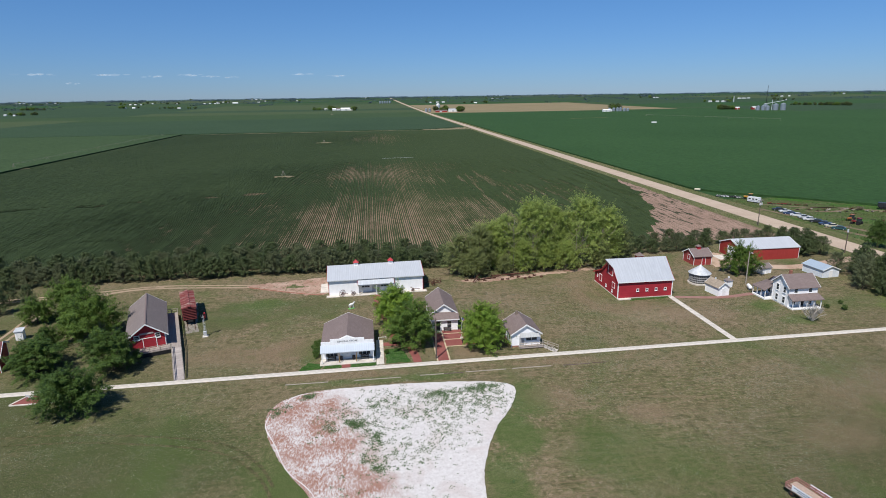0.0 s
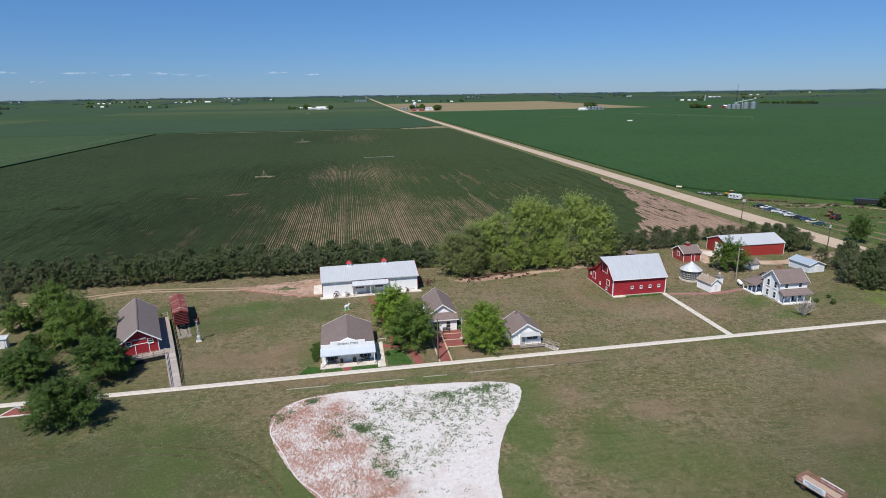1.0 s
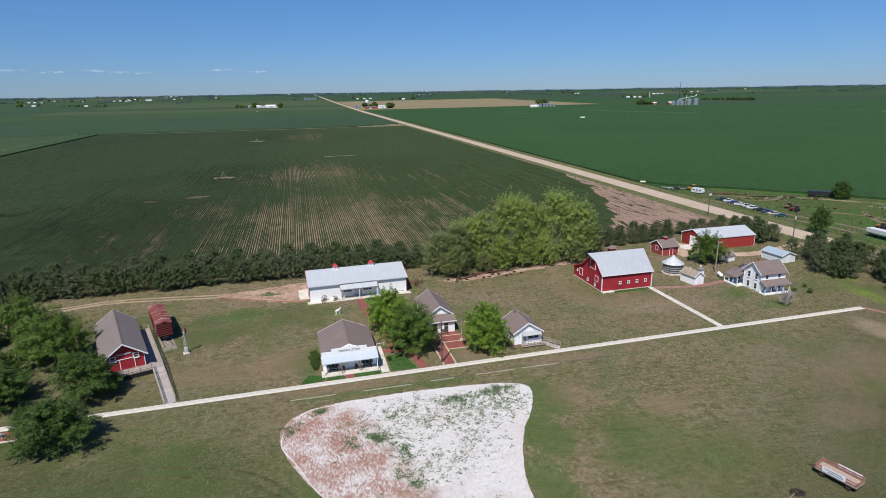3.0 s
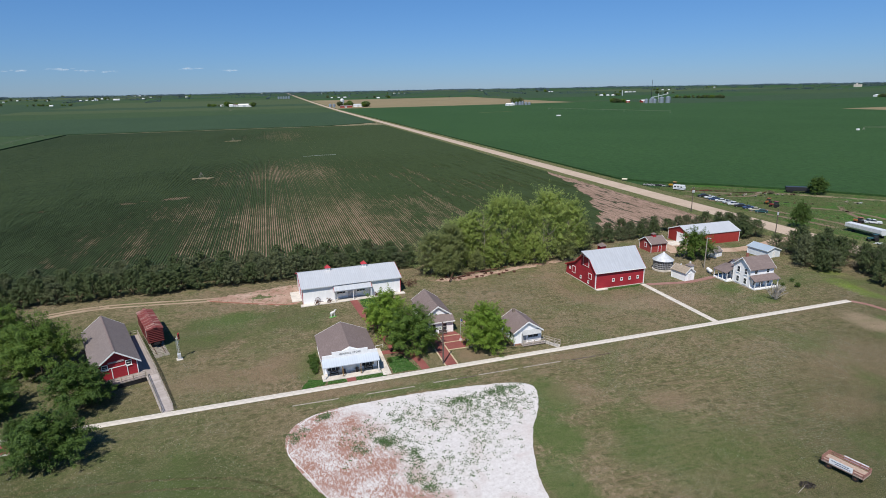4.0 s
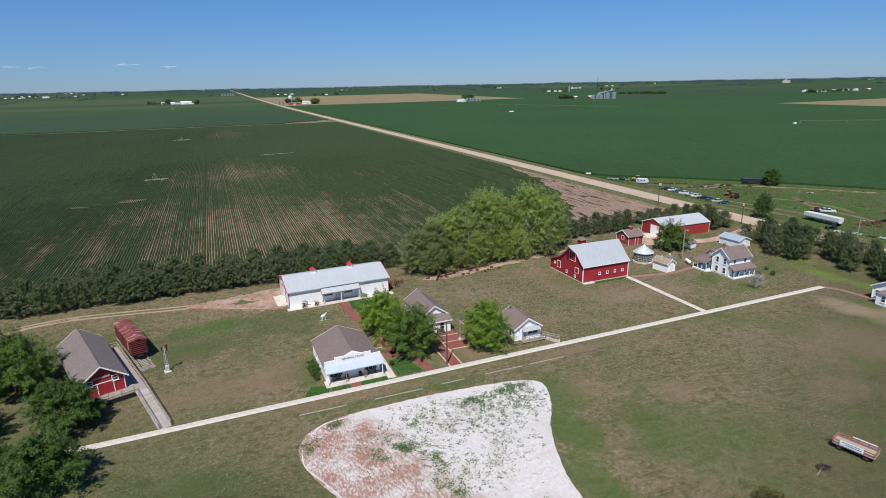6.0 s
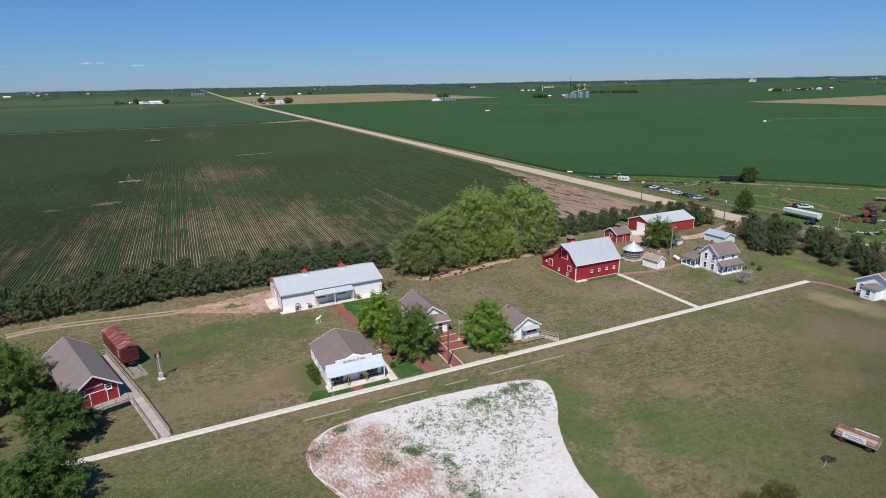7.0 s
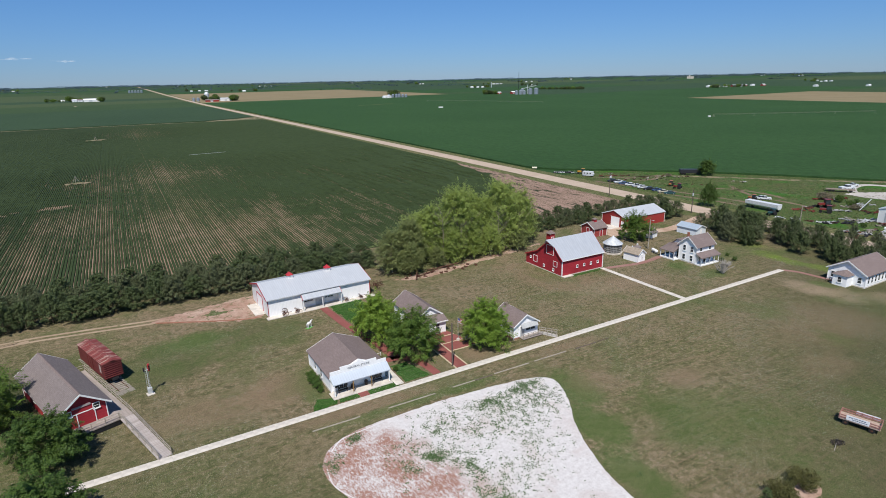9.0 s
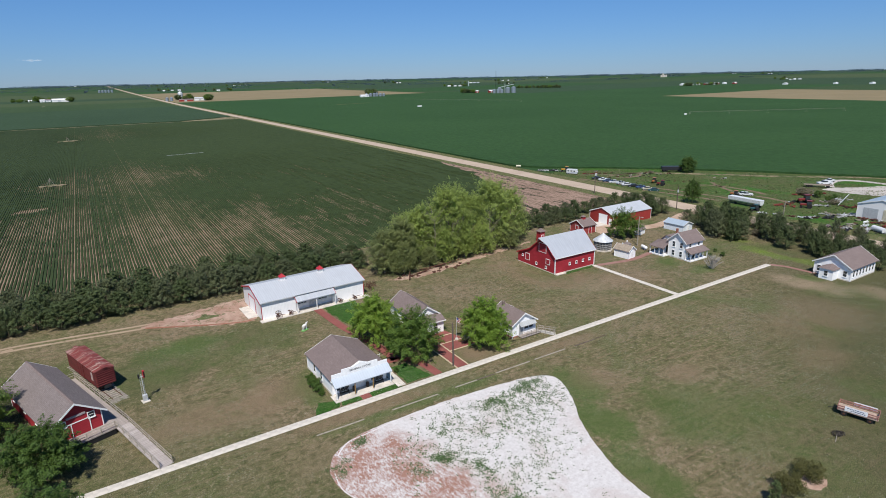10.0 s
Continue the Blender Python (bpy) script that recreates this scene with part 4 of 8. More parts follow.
# railway signal
sig = thing("railway_signal", pose(-39.7, 112.1, 0, 0, 0, 12), "grey steel railway signal with red lamp head on a concrete pad", "signal")
part("pad", box(-0.55, -0.55, -0.05, 0.55, 0.55, 0.14, bevel=0.03), M_concrete, sig)
part("relay_case", box(-0.32, -0.26, 0.14, 0.32, 0.26, 1.15, bevel=0.04), M_galv, sig)
part("mast", cyl(bmesh.new(), (0, 0, 1.3), (0, 0, 4.7), 0.055, n=10), M_galv, sig)
hd = part("lamp_head", box(0.2, -0.16, 4.0, 0.5, 0.16, 5.2, bevel=0.03), M_redtrim, sig, "red lamp head")
for z in (4.3, 4.6, 4.9):
    part("lens_hood", cyl(bmesh.new(), (0.35, -0.16, z), (0.35, -0.30, z - 0.03), 0.10, 0.11, 10), M_steel, hd)
for k in (-0.24, 0.24):
    part("ladder_rail", cyl(bmesh.new(), (k, 0.42, 0.1), (k, 0.16, 4.3), 0.022, n=5), M_galv, sig)
for k in range(12):
    u = (k + 0.5) / 12
    part("ladder_rung", cyl(bmesh.new(), (-0.24, 0.42 - 0.26 * u, 0.1 + 4.2 * u), (0.24, 0.42 - 0.26 * u, 0.1 + 4.2 * u), 0.018, n=4), M_galv, sig)
part("bracket", box(-0.45, -0.05, 4.2, 0.3, 0.05, 4.3), M_galv, sig)
part("crossarm", box(-0.5, -0.09, 4.1, -0.28, 0.09, 4.75, bevel=0.02), M_steel, sig)

# ---- museum hall ----
hall = thing("museum_hall", pose(-16.1, 133.0, 0, 0, 0, 2.6), "long white metal hall with red trim and a recessed porch", "hall")
HL, HW, HE, HR = 23.2, 12.6, 3.9, 5.75
X0, X1, XR = 7.3, 15.7, 1.0
hb = bmesh.new()
for x0, x1 in ((0, X0), (X1, HL)):
    extrude_profile(hb, [(0, 0), (HW, 0), (HW, HE), (HW / 2, HR - 0.06), (0, HE)], x0, x1)
extrude_profile(hb, [(XR, 0), (HW, 0), (HW, HE), (HW / 2, HR - 0.06), (XR, HE + XR * (HR - HE) / (HW / 2) - 0.06)], X0 - 0.002, X1 + 0.002)
part("wall", hb, M_whmetal, hall)
s = (HR - HE) / (HW / 2)
hl = [(-0.35, HE - 0.35 * s + 0.1), (HW / 2, HR + 0.1), (HW + 0.35, HE - 0.35 * s + 0.1)]
part("roof", slab(bmesh.new(), hl, -0.3, HL + 0.3, 0.1), M_whiteroof, hall)
for x0, x1 in ((-0.36, -0.297), (HL + 0.297, HL + 0.36)):
    part("fascia", slab(bmesh.new(), [(y, z + 0.02) for y, z in hl], x0, x1, 0.3), M_redtrim, hall, "red gable trim")
for x0, x1 in ((-0.3, X0 - 0.2), (X1 + 0.2, HL + 0.3)):
    part("gutter", box(x0, -0.44, HE - 0.2, x1, -0.36, HE - 0.02), M_galv, hall)
for x in (0, HL):
    part("corner_board", box(x - 0.06, -0.06, 0, x + 0.06, 0.06, HE - 0.15), M_redtrim, hall, "red corner trim")
pr = part("porch_roof", slab(bmesh.new(), [(-1.35, 2.75), (0.5, HE + 0.16)], X0 - 0.25, X1 + 0.25, 0.12), M_metalroof, hall)
for x in (X0 - 0.27, X1 + 0.2):
    part("rake_trim", slab(bmesh.new(), [(-1.37, 2.77), (0.3, HE + 0.10)], x, x + 0.07, 0.22), M_redtrim, pr)
part("porch_beam", box(X0 - 0.2, -1.25, 2.45, X1 + 0.2, -1.05, 2.63), M_wtrim, hall)
for x in (X0 - 0.1, X0 + 4.2, X1 + 0.1):
    part("porch_post", box(x - 0.08, -1.22, 0.1, x + 0.08, -1.06, 2.5), M_wtrim, hall)
part("floor_slab", box(-0.6, -1.5, -0.05, HL + 0.8, -0.003, 0.11), M_concrete, hall)
part("floor_slab", box(X0 + 0.01, -0.003, -0.05, X1 - 0.01, XR, 0.11), M_concrete, hall)
part("apron", box(-2.2, 2.5, -0.05, -0.003, 9.5, 0.1), M_concrete, hall, "pale concrete apron")
for x in (1.7, 6.4):
    w = window(hall, pose(X0 + x, XR, 1.75, 0, 0, 0), 1.9, 0.9, bars=0)
    for k in (-0.32, 0.32):
        part("mullion", box(k - 0.03, -0.06, -0.45, k + 0.03, 0.0, 0.45), M_wtrim, w)
door(hall, pose(X0 + 4.2, XR, 0.11), 1.9, 2.1, plain("pale_door", (0.55, 0.56, 0.58), 0.4))
od = part("overhead_door", box(-0.06, 4.2, 0.0, 0.02, 8.4, 3.2), M_whmetal, hall)
for y0, y1, z0, z1 in ((4.05, 4.2, 0, 3.35), (8.4, 8.55, 0, 3.35), (4.2, 8.4, 3.2, 3.35)):
    part("door_casing", box(-0.09, y0, z0, 0.02, y1, z1), M_redtrim, od, "red door casing")
for x in (6.9, 15.7):
    cp = part("cupola", box(x - 0.55, HW / 2 - 0.55, HR - 0.15, x + 0.55, HW / 2 + 0.55, HR + 0.6), M_wtrim, hall)
    cr = bmesh.new()
    bmesh.ops.create_cone(cr, cap_ends=True, segments=4, radius1=1.02, radius2=0.03, depth=0.75, matrix=Matrix.Translation((x, HW / 2, HR + 0.97)) @ Matrix.Rotation(radians(45), 4, "Z"))
    part("cupola_roof", cr, M_redtrim, cp, "small red pyramid roof")
    for sx, sy in ((0, -1), (-1, 0)):
        part("louvre", box(x + sx * 0.56 - (0.3 if sy else 0.01), HW / 2 + sy * 0.56 - (0.3 if sx else 0.01), HR + 0.1, x + sx * 0.56 + (0.3 if sy else 0.01), HW / 2 + sy * 0.56 + (0.3 if sx else 0.01), HR + 0.5), M_galv, cp)


def implement(m, label, wheels, bar, name="old_implement"):
    """An old horse-drawn implement: spoked wheels, a beam, seat and tines."""
    t = thing(name, m, label, "farm implement", "old farm implements")
    for x, y, r in wheels:
        rim = bmesh.new()
        n = 14
        for i in range(n):
            a0, a1 = 2 * math.pi * i / n, 2 * math.pi * (i + 1) / n
            cyl(rim, (x, y + r * math.cos(a0), r + r * math.sin(a0)), (x, y + r * math.cos(a1), r + r * math.sin(a1)), 0.04, n=5)
        wob = part("wheel", rim, M_rust, t)
        sp = bmesh.new()
        for i in range(7):
            a0 = 2 * math.pi * i / 7
            cyl(sp, (x, y, r), (x, y + r * math.cos(a0), r + r * math.sin(a0)), 0.022, n=4)
        part("spokes", sp, M_rust, wob)
    fr = bmesh.new()
    cyl(fr, (-bar / 2, 0, 0.55), (bar / 2, 0, 0.55), 0.07, n=6)
    cyl(fr, (0, 0, 0.55), (0.2, -bar * 0.8, 0.45), 0.06, n=6)
    part("beam", fr, M_rust, t)
    for i in range(6):
        x = -bar / 2 + bar * (i + 0.5) / 6
        tn = cyl(bmesh.new(), (x, 0.05, 0.6), (x, 0.45, 0.1), 0.03, n=5)
        part("tine", tn, M_rust, t)
    st = bmesh.new()
    bx(st, -0.2, 0.25, 0.95, 0.2, 0.65, 1.0, bevel=0.02)
    cyl(st, (0, 0.1, 0.6), (0, 0.45, 0.95), 0.03, n=5)
    part("seat", st, M_rust, t)
    return t


def hallp(x, y, rz=0):
    return pose(-16.1, 133.0, 0.11, 0, 0, 2.6) @ pose(x, y, 0, 0, 0, rz)


implement(hallp(3.2, -0.85, 80), "rusty horse-drawn rake against the white hall wall", [(-0.8, 0, 0.62), (0.8, 0, 0.62)], 1.7)
implement(hallp(5.9, -0.8, 70), "small rusty cultivator beside the hall porch", [(-0.4, 0, 0.4), (0.4, 0, 0.4)], 1.1)
implement(hallp(17.2, -0.8, 85), "small rusty plough beside the hall porch", [(-0.3, 0, 0.3), (0.4, 0, 0.4)], 1.0)
implement(hallp(20.6, -0.8, 88), "low rusty mower on the hall slab", [(-0.35, 0, 0.3), (0.35, 0, 0.3)], 2.2)
for i, (x, y, r) in enumerate(((8.7, 138.5, 30), (10.2, 137.4, 80), (11.2, 139.0, 10))):
    implement(pose(x, y, 0, 0, 0, r), "rusty field implement parked in grass beside the hall", [(-0.9, 0, 0.6), (0.9, 0, 0.6)], 2.2)
for x in (9.0, 10.2):
    bench(hallp(x, 1.3, 0), "dark slatted bench under the hall porch")
# white horse figure on a green base
tagged(part("green_plinth", box(-0.75, -0.35, 0, 0.75, 0.35, 0.14, bevel=0.03), plain("green_paint", (0.16, 0.42, 0.10), 0.6), at=pose(-10.4, 123.4, 0, 0, 0, 30)), "low green painted plinth on the lawn", "plinth")
hbm = bmesh.new()
for c, r, sc in (((0, 0, 1.0), 0.36, (1.7, 0.85, 0.9)), ((0.58, 0, 1.25), 0.22, (1.0, 0.7, 1.25)), ((0.80, 0, 1.42), 0.13, (1.9, 0.75, 0.85)), ((-0.64, 0, 0.92), 0.1, (0.6, 0.6, 2.2))):
    bmesh.ops.create_uvsphere(hbm, u_segments=12, v_segments=8, radius=r, matrix=Matrix.Translation(c) @ Matrix.Diagonal((*sc, 1)))
for x in (-0.4, 0.4):
    for y in (-0.15, 0.15):
        cyl(hbm, (x, y, 0.14), (x, y, 0.85), 0.06, 0.1, 7)
tagged(part("horse_statue", hbm, plain("white_fibreglass", (0.78, 0.77, 0.74), 0.5, var=0.1), at=pose(-10.4, 123.4, 0, 0, 0, 30)), "white horse statue standing on a green plinth", "statue")

# ---- general store ----
SX, SY = -5.5, 97.3
store = thing("general_store", pose(SX, SY, 0, 0, 0, 91), "white general store with stepped false front and brown shingle roof", "store")
gable(store, 11.0, 9.3, 2.75, 4.75, M_white, M_shingle, 0.3, 0.25)
part("false_front", extrude_profile(bmesh.new(), [(-0.15, 2.4), (9.45, 2.4), (9.45, 3.8), (7.75, 3.8), (7.75, 4.3), (5.7, 4.3), (4.65, 4.75), (3.6, 4.3), (1.55, 4.3), (1.55, 3.8), (-0.15, 3.8)], -0.42, -0.26), M_wtrim, store)
ab = bmesh.new()
v = [ab.verts.new(c) for c in ((-0.43, -0.25, 3.2), (-0.43, 9.55, 3.2), (-1.9, 9.55, 2.34), (-1.9, -0.25, 2.34), (-0.43, -0.25, 3.08), (-0.43, 9.55, 3.08), (-1.9, 9.55, 2.2), (-1.9, -0.25, 2.2))]
for q in ((0, 1, 2, 3), (4, 7, 6, 5), (0, 4, 5, 1), (1, 5, 6, 2), (2, 6, 7, 3), (3, 7, 4, 0)):
    ab.faces.new([v[i] for i in q])
bmesh.ops.recalc_face_normals(ab, faces=ab.faces)
part("porch_roof", ab, striped("white_awning", (0.47, 0.52, 0.58), "Y", 0.4, 0.45, 0.0, 0.3, 0.04, 0.85, 0.5), store)
for y in (0.0, 3.1, 6.2, 9.3):
    pp = part("porch_post", box(-1.82, y - 0.07, 0.12, -1.68, y + 0.07, 2.28), M_wtrim if y in (0.0, 9.3) else plain("varnished_post", (0.30, 0.18, 0.07), 0.5), store)
    part("post_base", box(-1.88, y - 0.13, 0.12, -1.62, y + 0.13, 0.3), M_concrete, pp)
part("porch_slab", box(-2.3, -0.4, -0.05, -0.003, 9.7, 0.13), M_concrete, store)
for y in (1.6, 7.6):
    w = window(store, pose(0, y, 1.35, 0, 0, -90), 2.1, 1.25, bars=0)
    for k in (-0.35, 0.35):
        part("mullion", box(k - 0.03, -0.06, -0.62, k + 0.03, 0.0, 0.62), M_wtrim, w)
door(store, pose(0, 4.0, 0.13, 0, 0, -90), 0.95, 2.05, M_wtrim)
door(store, pose(0, 5.2, 0.13, 0, 0, -90), 0.95, 2.05, M_wtrim)
window(store, pose(4.5, 9.3, 1.6, 0, 0, 180), 0.8, 1.3)
window(store, pose(7.5, 9.3, 1.6, 0, 0, 180), 0.8, 1.3)
part("foundation", box(-0.03, -0.04, -0.05, 11.04, 9.34, 0.25), M_concrete, store)
txt = bpy.data.curves.new("store_name", "FONT")
txt.body, txt.size, txt.extrude, txt.align_x, txt.align_y, txt.space_character = "GENERAL STORE", 0.45, 0.015, "CENTER", "CENTER", 1.12
tob = bpy.data.objects.new("lettering", txt)
tme = bpy.data.meshes.new_from_object(tob)
bpy.data.objects.remove(tob)
part("lettering", tme, plain("faded_black_paint", (0.09, 0.09, 0.10), 0.7, var=0.3, scale=6), store, "black painted sign lettering", at=Matrix(((0, 0, -1, -0.44), (-1, 0, 0, 4.65), (0, 1, 0, 3.78), (0, 0, 0, 1))))
for y in (1.6, 7.6):
    bench(pose(SX, SY, 0.13, 0, 0, 91) @ pose(-0.75, y, 0, 0, 0, -90), "dark slatted bench on the store porch")
for y in (3.6, 5.9):
    bt = thing("barrel", pose(SX, SY, 0.13, 0, 0, 91) @ pose(-0.6, y, 0), "dark wooden barrel on the store porch", "barrel", "barrels")
    st = bmesh.new()
    cyl(st, (0, 0, 0), (0, 0, 0.4), 0.24, 0.3, 14)
    cyl(st, (0, 0, 0.4), (0, 0, 0.8), 0.3, 0.24, 14)
    part("staves", st, M_darkwood, bt)
    for z in (0.15, 0.65):
        part("hoop", cyl(bmesh.new(), (0, 0, z), (0, 0, z + 0.05), 0.285, n=14), M_steel, bt)
sw = thing("store_walk", pose(0, 0, 0), "pale concrete path along the store", "path", kind="structure")
for i in range(8):
    y0 = 94.0 + i * 1.35
    part("concrete_slab", box(-4.95, y0, -0.04, -3.55, y0 + 1.32, 0.05, bevel=0.012), M_concrete, sw)

# ---- little hall with flag ----
school = thing("town_hall", pose(12.0, 109.2, 0, 0, 0, 90), "small white board hall with brown shingle roof and front lean-to", "hall")
gable(school, 10.2, 5.4, 3.3, 5.2, M_white, M_shingle, 0.35, 0.35)
lt = bmesh.new()
extrude_profile(lt, [(0, 0), (5.4, 0), (5.4, 2.55), (0, 2.55)], -1.7, -0.003)
part("front_room", lt, M_white, school)
lr = bmesh.new()
v = [lr.verts.new(c) for c in ((-0.02, -0.3, 3.45), (-0.02, 5.7, 3.45), (-2.1, 5.7, 2.6), (-2.1, -0.3, 2.6), (-0.02, -0.3, 3.3), (-0.02, 5.7, 3.3), (-2.1, 5.7, 2.45), (-2.1, -0.3, 2.45))]
for q in ((0, 1, 2, 3), (4, 7, 6, 5), (0, 4, 5, 1), (1, 5, 6, 2), (2, 6, 7, 3), (3, 7, 4, 0)):
    lr.faces.new([v[i] for i in q])
bmesh.ops.recalc_face_normals(lr, faces=lr.faces)
part("lean_to_roof", lr, M_shingle, school)
part("eave_trim", box(-2.16, -0.32, 2.42, -2.1, 5.72, 2.62), M_wtrim, school)
window(school, pose(-1.7, 1.8, 1.45, 0, 0, -90), 0.8, 1.25)
# doorway darkness is the colour of a flat panel
door(school, pose(-1.7, 4.2, 0.1, 0, 0, -90), 1.0, 2.0, M_dark, "near-black panel for the unlit inside of an open doorway")
for x in (2, 5, 8):
    window(school, pose(x, 0, 1.7, 0, 0, 0), 0.8, 1.4)
    window(school, pose(x, 5.4, 1.7, 0, 0, 180), 0.8, 1.4)
part("foundation", box(-1.74, -0.04, -0.05, 10.24, 5.44, 0.22), M_concrete, school)
part("step", box(-2.6, 3.5, -0.02, -1.75, 4.9, 0.12), M_concrete, school)

# ---- white cottage ----
cot = thing("white_cottage", pose(26.6, 97.6, 0, 0, 0, 90.5), "small white cottage with brown shingle roof and window awning", "cottage")
gable(cot, 6.6, 5.6, 2.75, 4.55, M_white, M_shingle, 0.35, 0.35)
w = window(cot, pose(0, 1.7, 1.75, 0, 0, -90), 2.1, 0.95, bars=0)
part("mullion", box(-0.03, -0.06, -0.47, 0.03, 0.0, 0.47), M_wtrim, w)
ab = bmesh.new()
v = [ab.verts.new(c) for c in ((-0.01, 0.3, 2.85), (-0.01, 4.1, 2.85), (-0.75, 4.1, 2.2), (-0.75, 0.3, 2.2), (-0.01, 0.3, 2.8), (-0.01, 4.1, 2.8), (-0.75, 4.1, 2.14), (-0.75, 0.3, 2.14))]
for q in ((0, 1, 2, 3), (4, 7, 6, 5), (0, 4, 5, 1), (1, 5, 6, 2), (2, 6, 7, 3), (3, 7, 4, 0)):
    ab.faces.new([v[i] for i in q])
bmesh.ops.recalc_face_normals(ab, faces=ab.faces)
part("awning", ab, striped("grey_awning", (0.42, 0.43, 0.43), "Y", 0.3, 0.6, 0.0, 0.3, 0.08, 0.8), cot)
door(cot, pose(0, 3.6, 0.3, 0, 0, -90), 0.95, 2.0, plain("grey_door", (0.4, 0.4, 0.4), 0.5))
for x in (1.6, 4.6):
    window(cot, pose(x, 5.6, 1.6, 0, 0, 180), 0.8, 1.2)
part("chimney", box(5.6, 2.9, 4.0, 6.1, 3.4, 5.1), M_wood, cot)
part("foundation", box(-0.04, -0.04, -0.05, 6.64, 5.64, 0.3), plain("brick_base", (0.33, 0.17, 0.12), 0.9), cot)
rampw = thing("cottage_deck", pose(26.6, 97.6, 0, 0, 0, 90.5), "grey wooden access deck and ramp with railings", "deck")
part("deck", box(-1.3, -0.4, 0.2, -0.02, 4.3, 0.32), M_deck, rampw)
rp = bmesh.new()
vs = [rp.verts.new(c) for c in ((-0.05, -0.4, 0.32), (-1.3, -0.4, 0.32), (-3.6, -2.0, 0.06), (-2.5, -2.9, 0.06), (-0.05, -0.4, 0.1), (-1.3, -0.4, 0.1), (-3.6, -2.0, -0.05), (-2.5, -2.9, -0.05))]
for q in ((0, 1, 2, 3), (4, 7, 6, 5), (0, 4, 5, 1), (1, 5, 6, 2), (2, 6, 7, 3), (3, 7, 4, 0)):
    rp.faces.new([vs[i] for i in q])
bmesh.ops.recalc_face_normals(rp, faces=rp.faces)
part("ramp", rp, M_concrete, rampw)
railing(rampw, (-1.25, 4.3, 0.32), (-1.25, -0.4, 0.32), 0.9, 5)
railing(rampw, (-1.25, -0.4, 0.32), (-3.4, -1.9, 0.06), 0.9, 4)
railing(rampw, (-0.1, -0.5, 0.32), (-2.4, -2.9, 0.06), 0.9, 4)

# ---- barn ----
barn = thing("barn", pose(52.0, 119.9, 0, 0, 0, 0.5), "large red barn with pale metal roof and hay hood", "barn")
BL, RY, RZ, EZ = 13.5, 4.6, 8.5, 4.25
prof = [(0, 0), (14.1, 0), (14.1, 2.6), (9.4, 4.5), (RY, RZ - 0.1), (0, EZ)]
part("wall", extrude_profile(bmesh.new(), prof, 0, BL), M_red, barn)
bl = [(-0.35, EZ - 0.05), (0.9, EZ + 0.95), (RY, RZ + 0.12), (9.4, 4.62), (14.4, 2.6)]
rb = bmesh.new()
slab(rb, bl, -0.3, BL + 0.3, 0.14)
part("roof", rb, M_metalroof, barn)
hb = bmesh.new()
v = [hb.verts.new(c) for c in ((-1.6, RY, RZ + 0.14), (-0.31, RY - 1.9, RZ - 1.55), (-0.31, RY + 1.9, RZ - 1.55), (-0.31, RY, RZ + 0.14), (-1.6, RY, RZ), (-0.31, RY - 1.9, RZ - 1.7), (-0.31, RY + 1.9, RZ - 1.7))]
for q in ((0, 1, 3), (0, 3, 2), (4, 6, 3, 5), (0, 4, 5, 1), (0, 2, 6, 4)):
    hb.faces.new([v[i] for i in q])
part("hay_hood", hb, M_metalroof, barn)
for x0, x1 in ((-0.36, -0.298), (BL + 0.298, BL + 0.36)):
    part("fascia", slab(bmesh.new(), [(y, z + 0.01) for y, z in bl], x0, x1, 0.3), M_redtrim, barn)
part("eave_trim", box(-0.3, -0.42, EZ - 0.25, BL + 0.3, -0.36, EZ - 0.06), M_wtrim, barn)
for x in (0, BL):
    part("corner_board", box(x - 0.1, -0.1, 0, x + 0.1, 0.1, EZ - 0.1), M_wtrim, barn, "white corner board")
for x in (4.9, 7.2, 9.5, 11.8):
    w = window(barn, pose(x, 0, 1.95, 0, 0, 0), 0.42, 0.5, bars=0)
for y, z in ((3.2, 1.0), (6.8, 1.2)):
    window(barn, pose(0, y, z, 0, 0, -90), 0.42, 0.5, bars=0)
window(barn, pose(0, 12.2, 2.1, 0, 0, -90), 0.35, 0.4, bars=0)


def framed_hatch(parent, y0, y1, z0, z1, mat):
    d = part("hatch", box(-0.05, y0, z0, 0.02, y1, z1), mat, parent)
    c = bmesh.new()
    t = 0.1
    for a in ((y0 - t, z0 - t, y0, z1 + t), (y1, z0 - t, y1 + t, z1 + t), (y0, z1, y1, z1 + t), (y0, z0 - t, y1, z0)):
        bx(c, -0.08, a[0], a[1], 0.02, a[2], a[3])
    part("hatch_trim", c, M_wtrim, d)
    return d


framed_hatch(barn, 1.9, 3.2, 2.0, 3.2, M_red)
framed_hatch(barn, 9.6, 11.0, 1.3, 2.9, M_red)
framed_hatch(barn, 3.4, 5.9, 4.7, 6.9, M_red)
part("stoop", box(-0.1, -1.0, -0.05, 3.0, -0.12, 0.18, bevel=0.02), M_concrete, barn, "white concrete stoop")
part("foundation", box(-0.05, -0.05, -0.05, BL + 0.05, 14.15, 0.18), M_concrete, barn)
bp = thing("barn_walk", pose(0, 0, 0), "pale concrete path from the walk to the barn", "path", kind="structure")
for i in range(18):
    y0 = 94.75 + i * 1.38
    part("concrete_slab", box(64.4, y0, -0.04, 65.7, y0 + 1.35, 0.05, bevel=0.012), M_concrete, bp, at=pose(0, 0, 0))

# ---- farmhouse ----
house = thing("farmhouse", pose(87.0, 108.7, 0), "white two-storey farmhouse with brown roofs and two porches", "house")
gable(house, 6.8, 5.3, 4.75, 6.9, M_white, M_shingle, 0.4, 0.4)
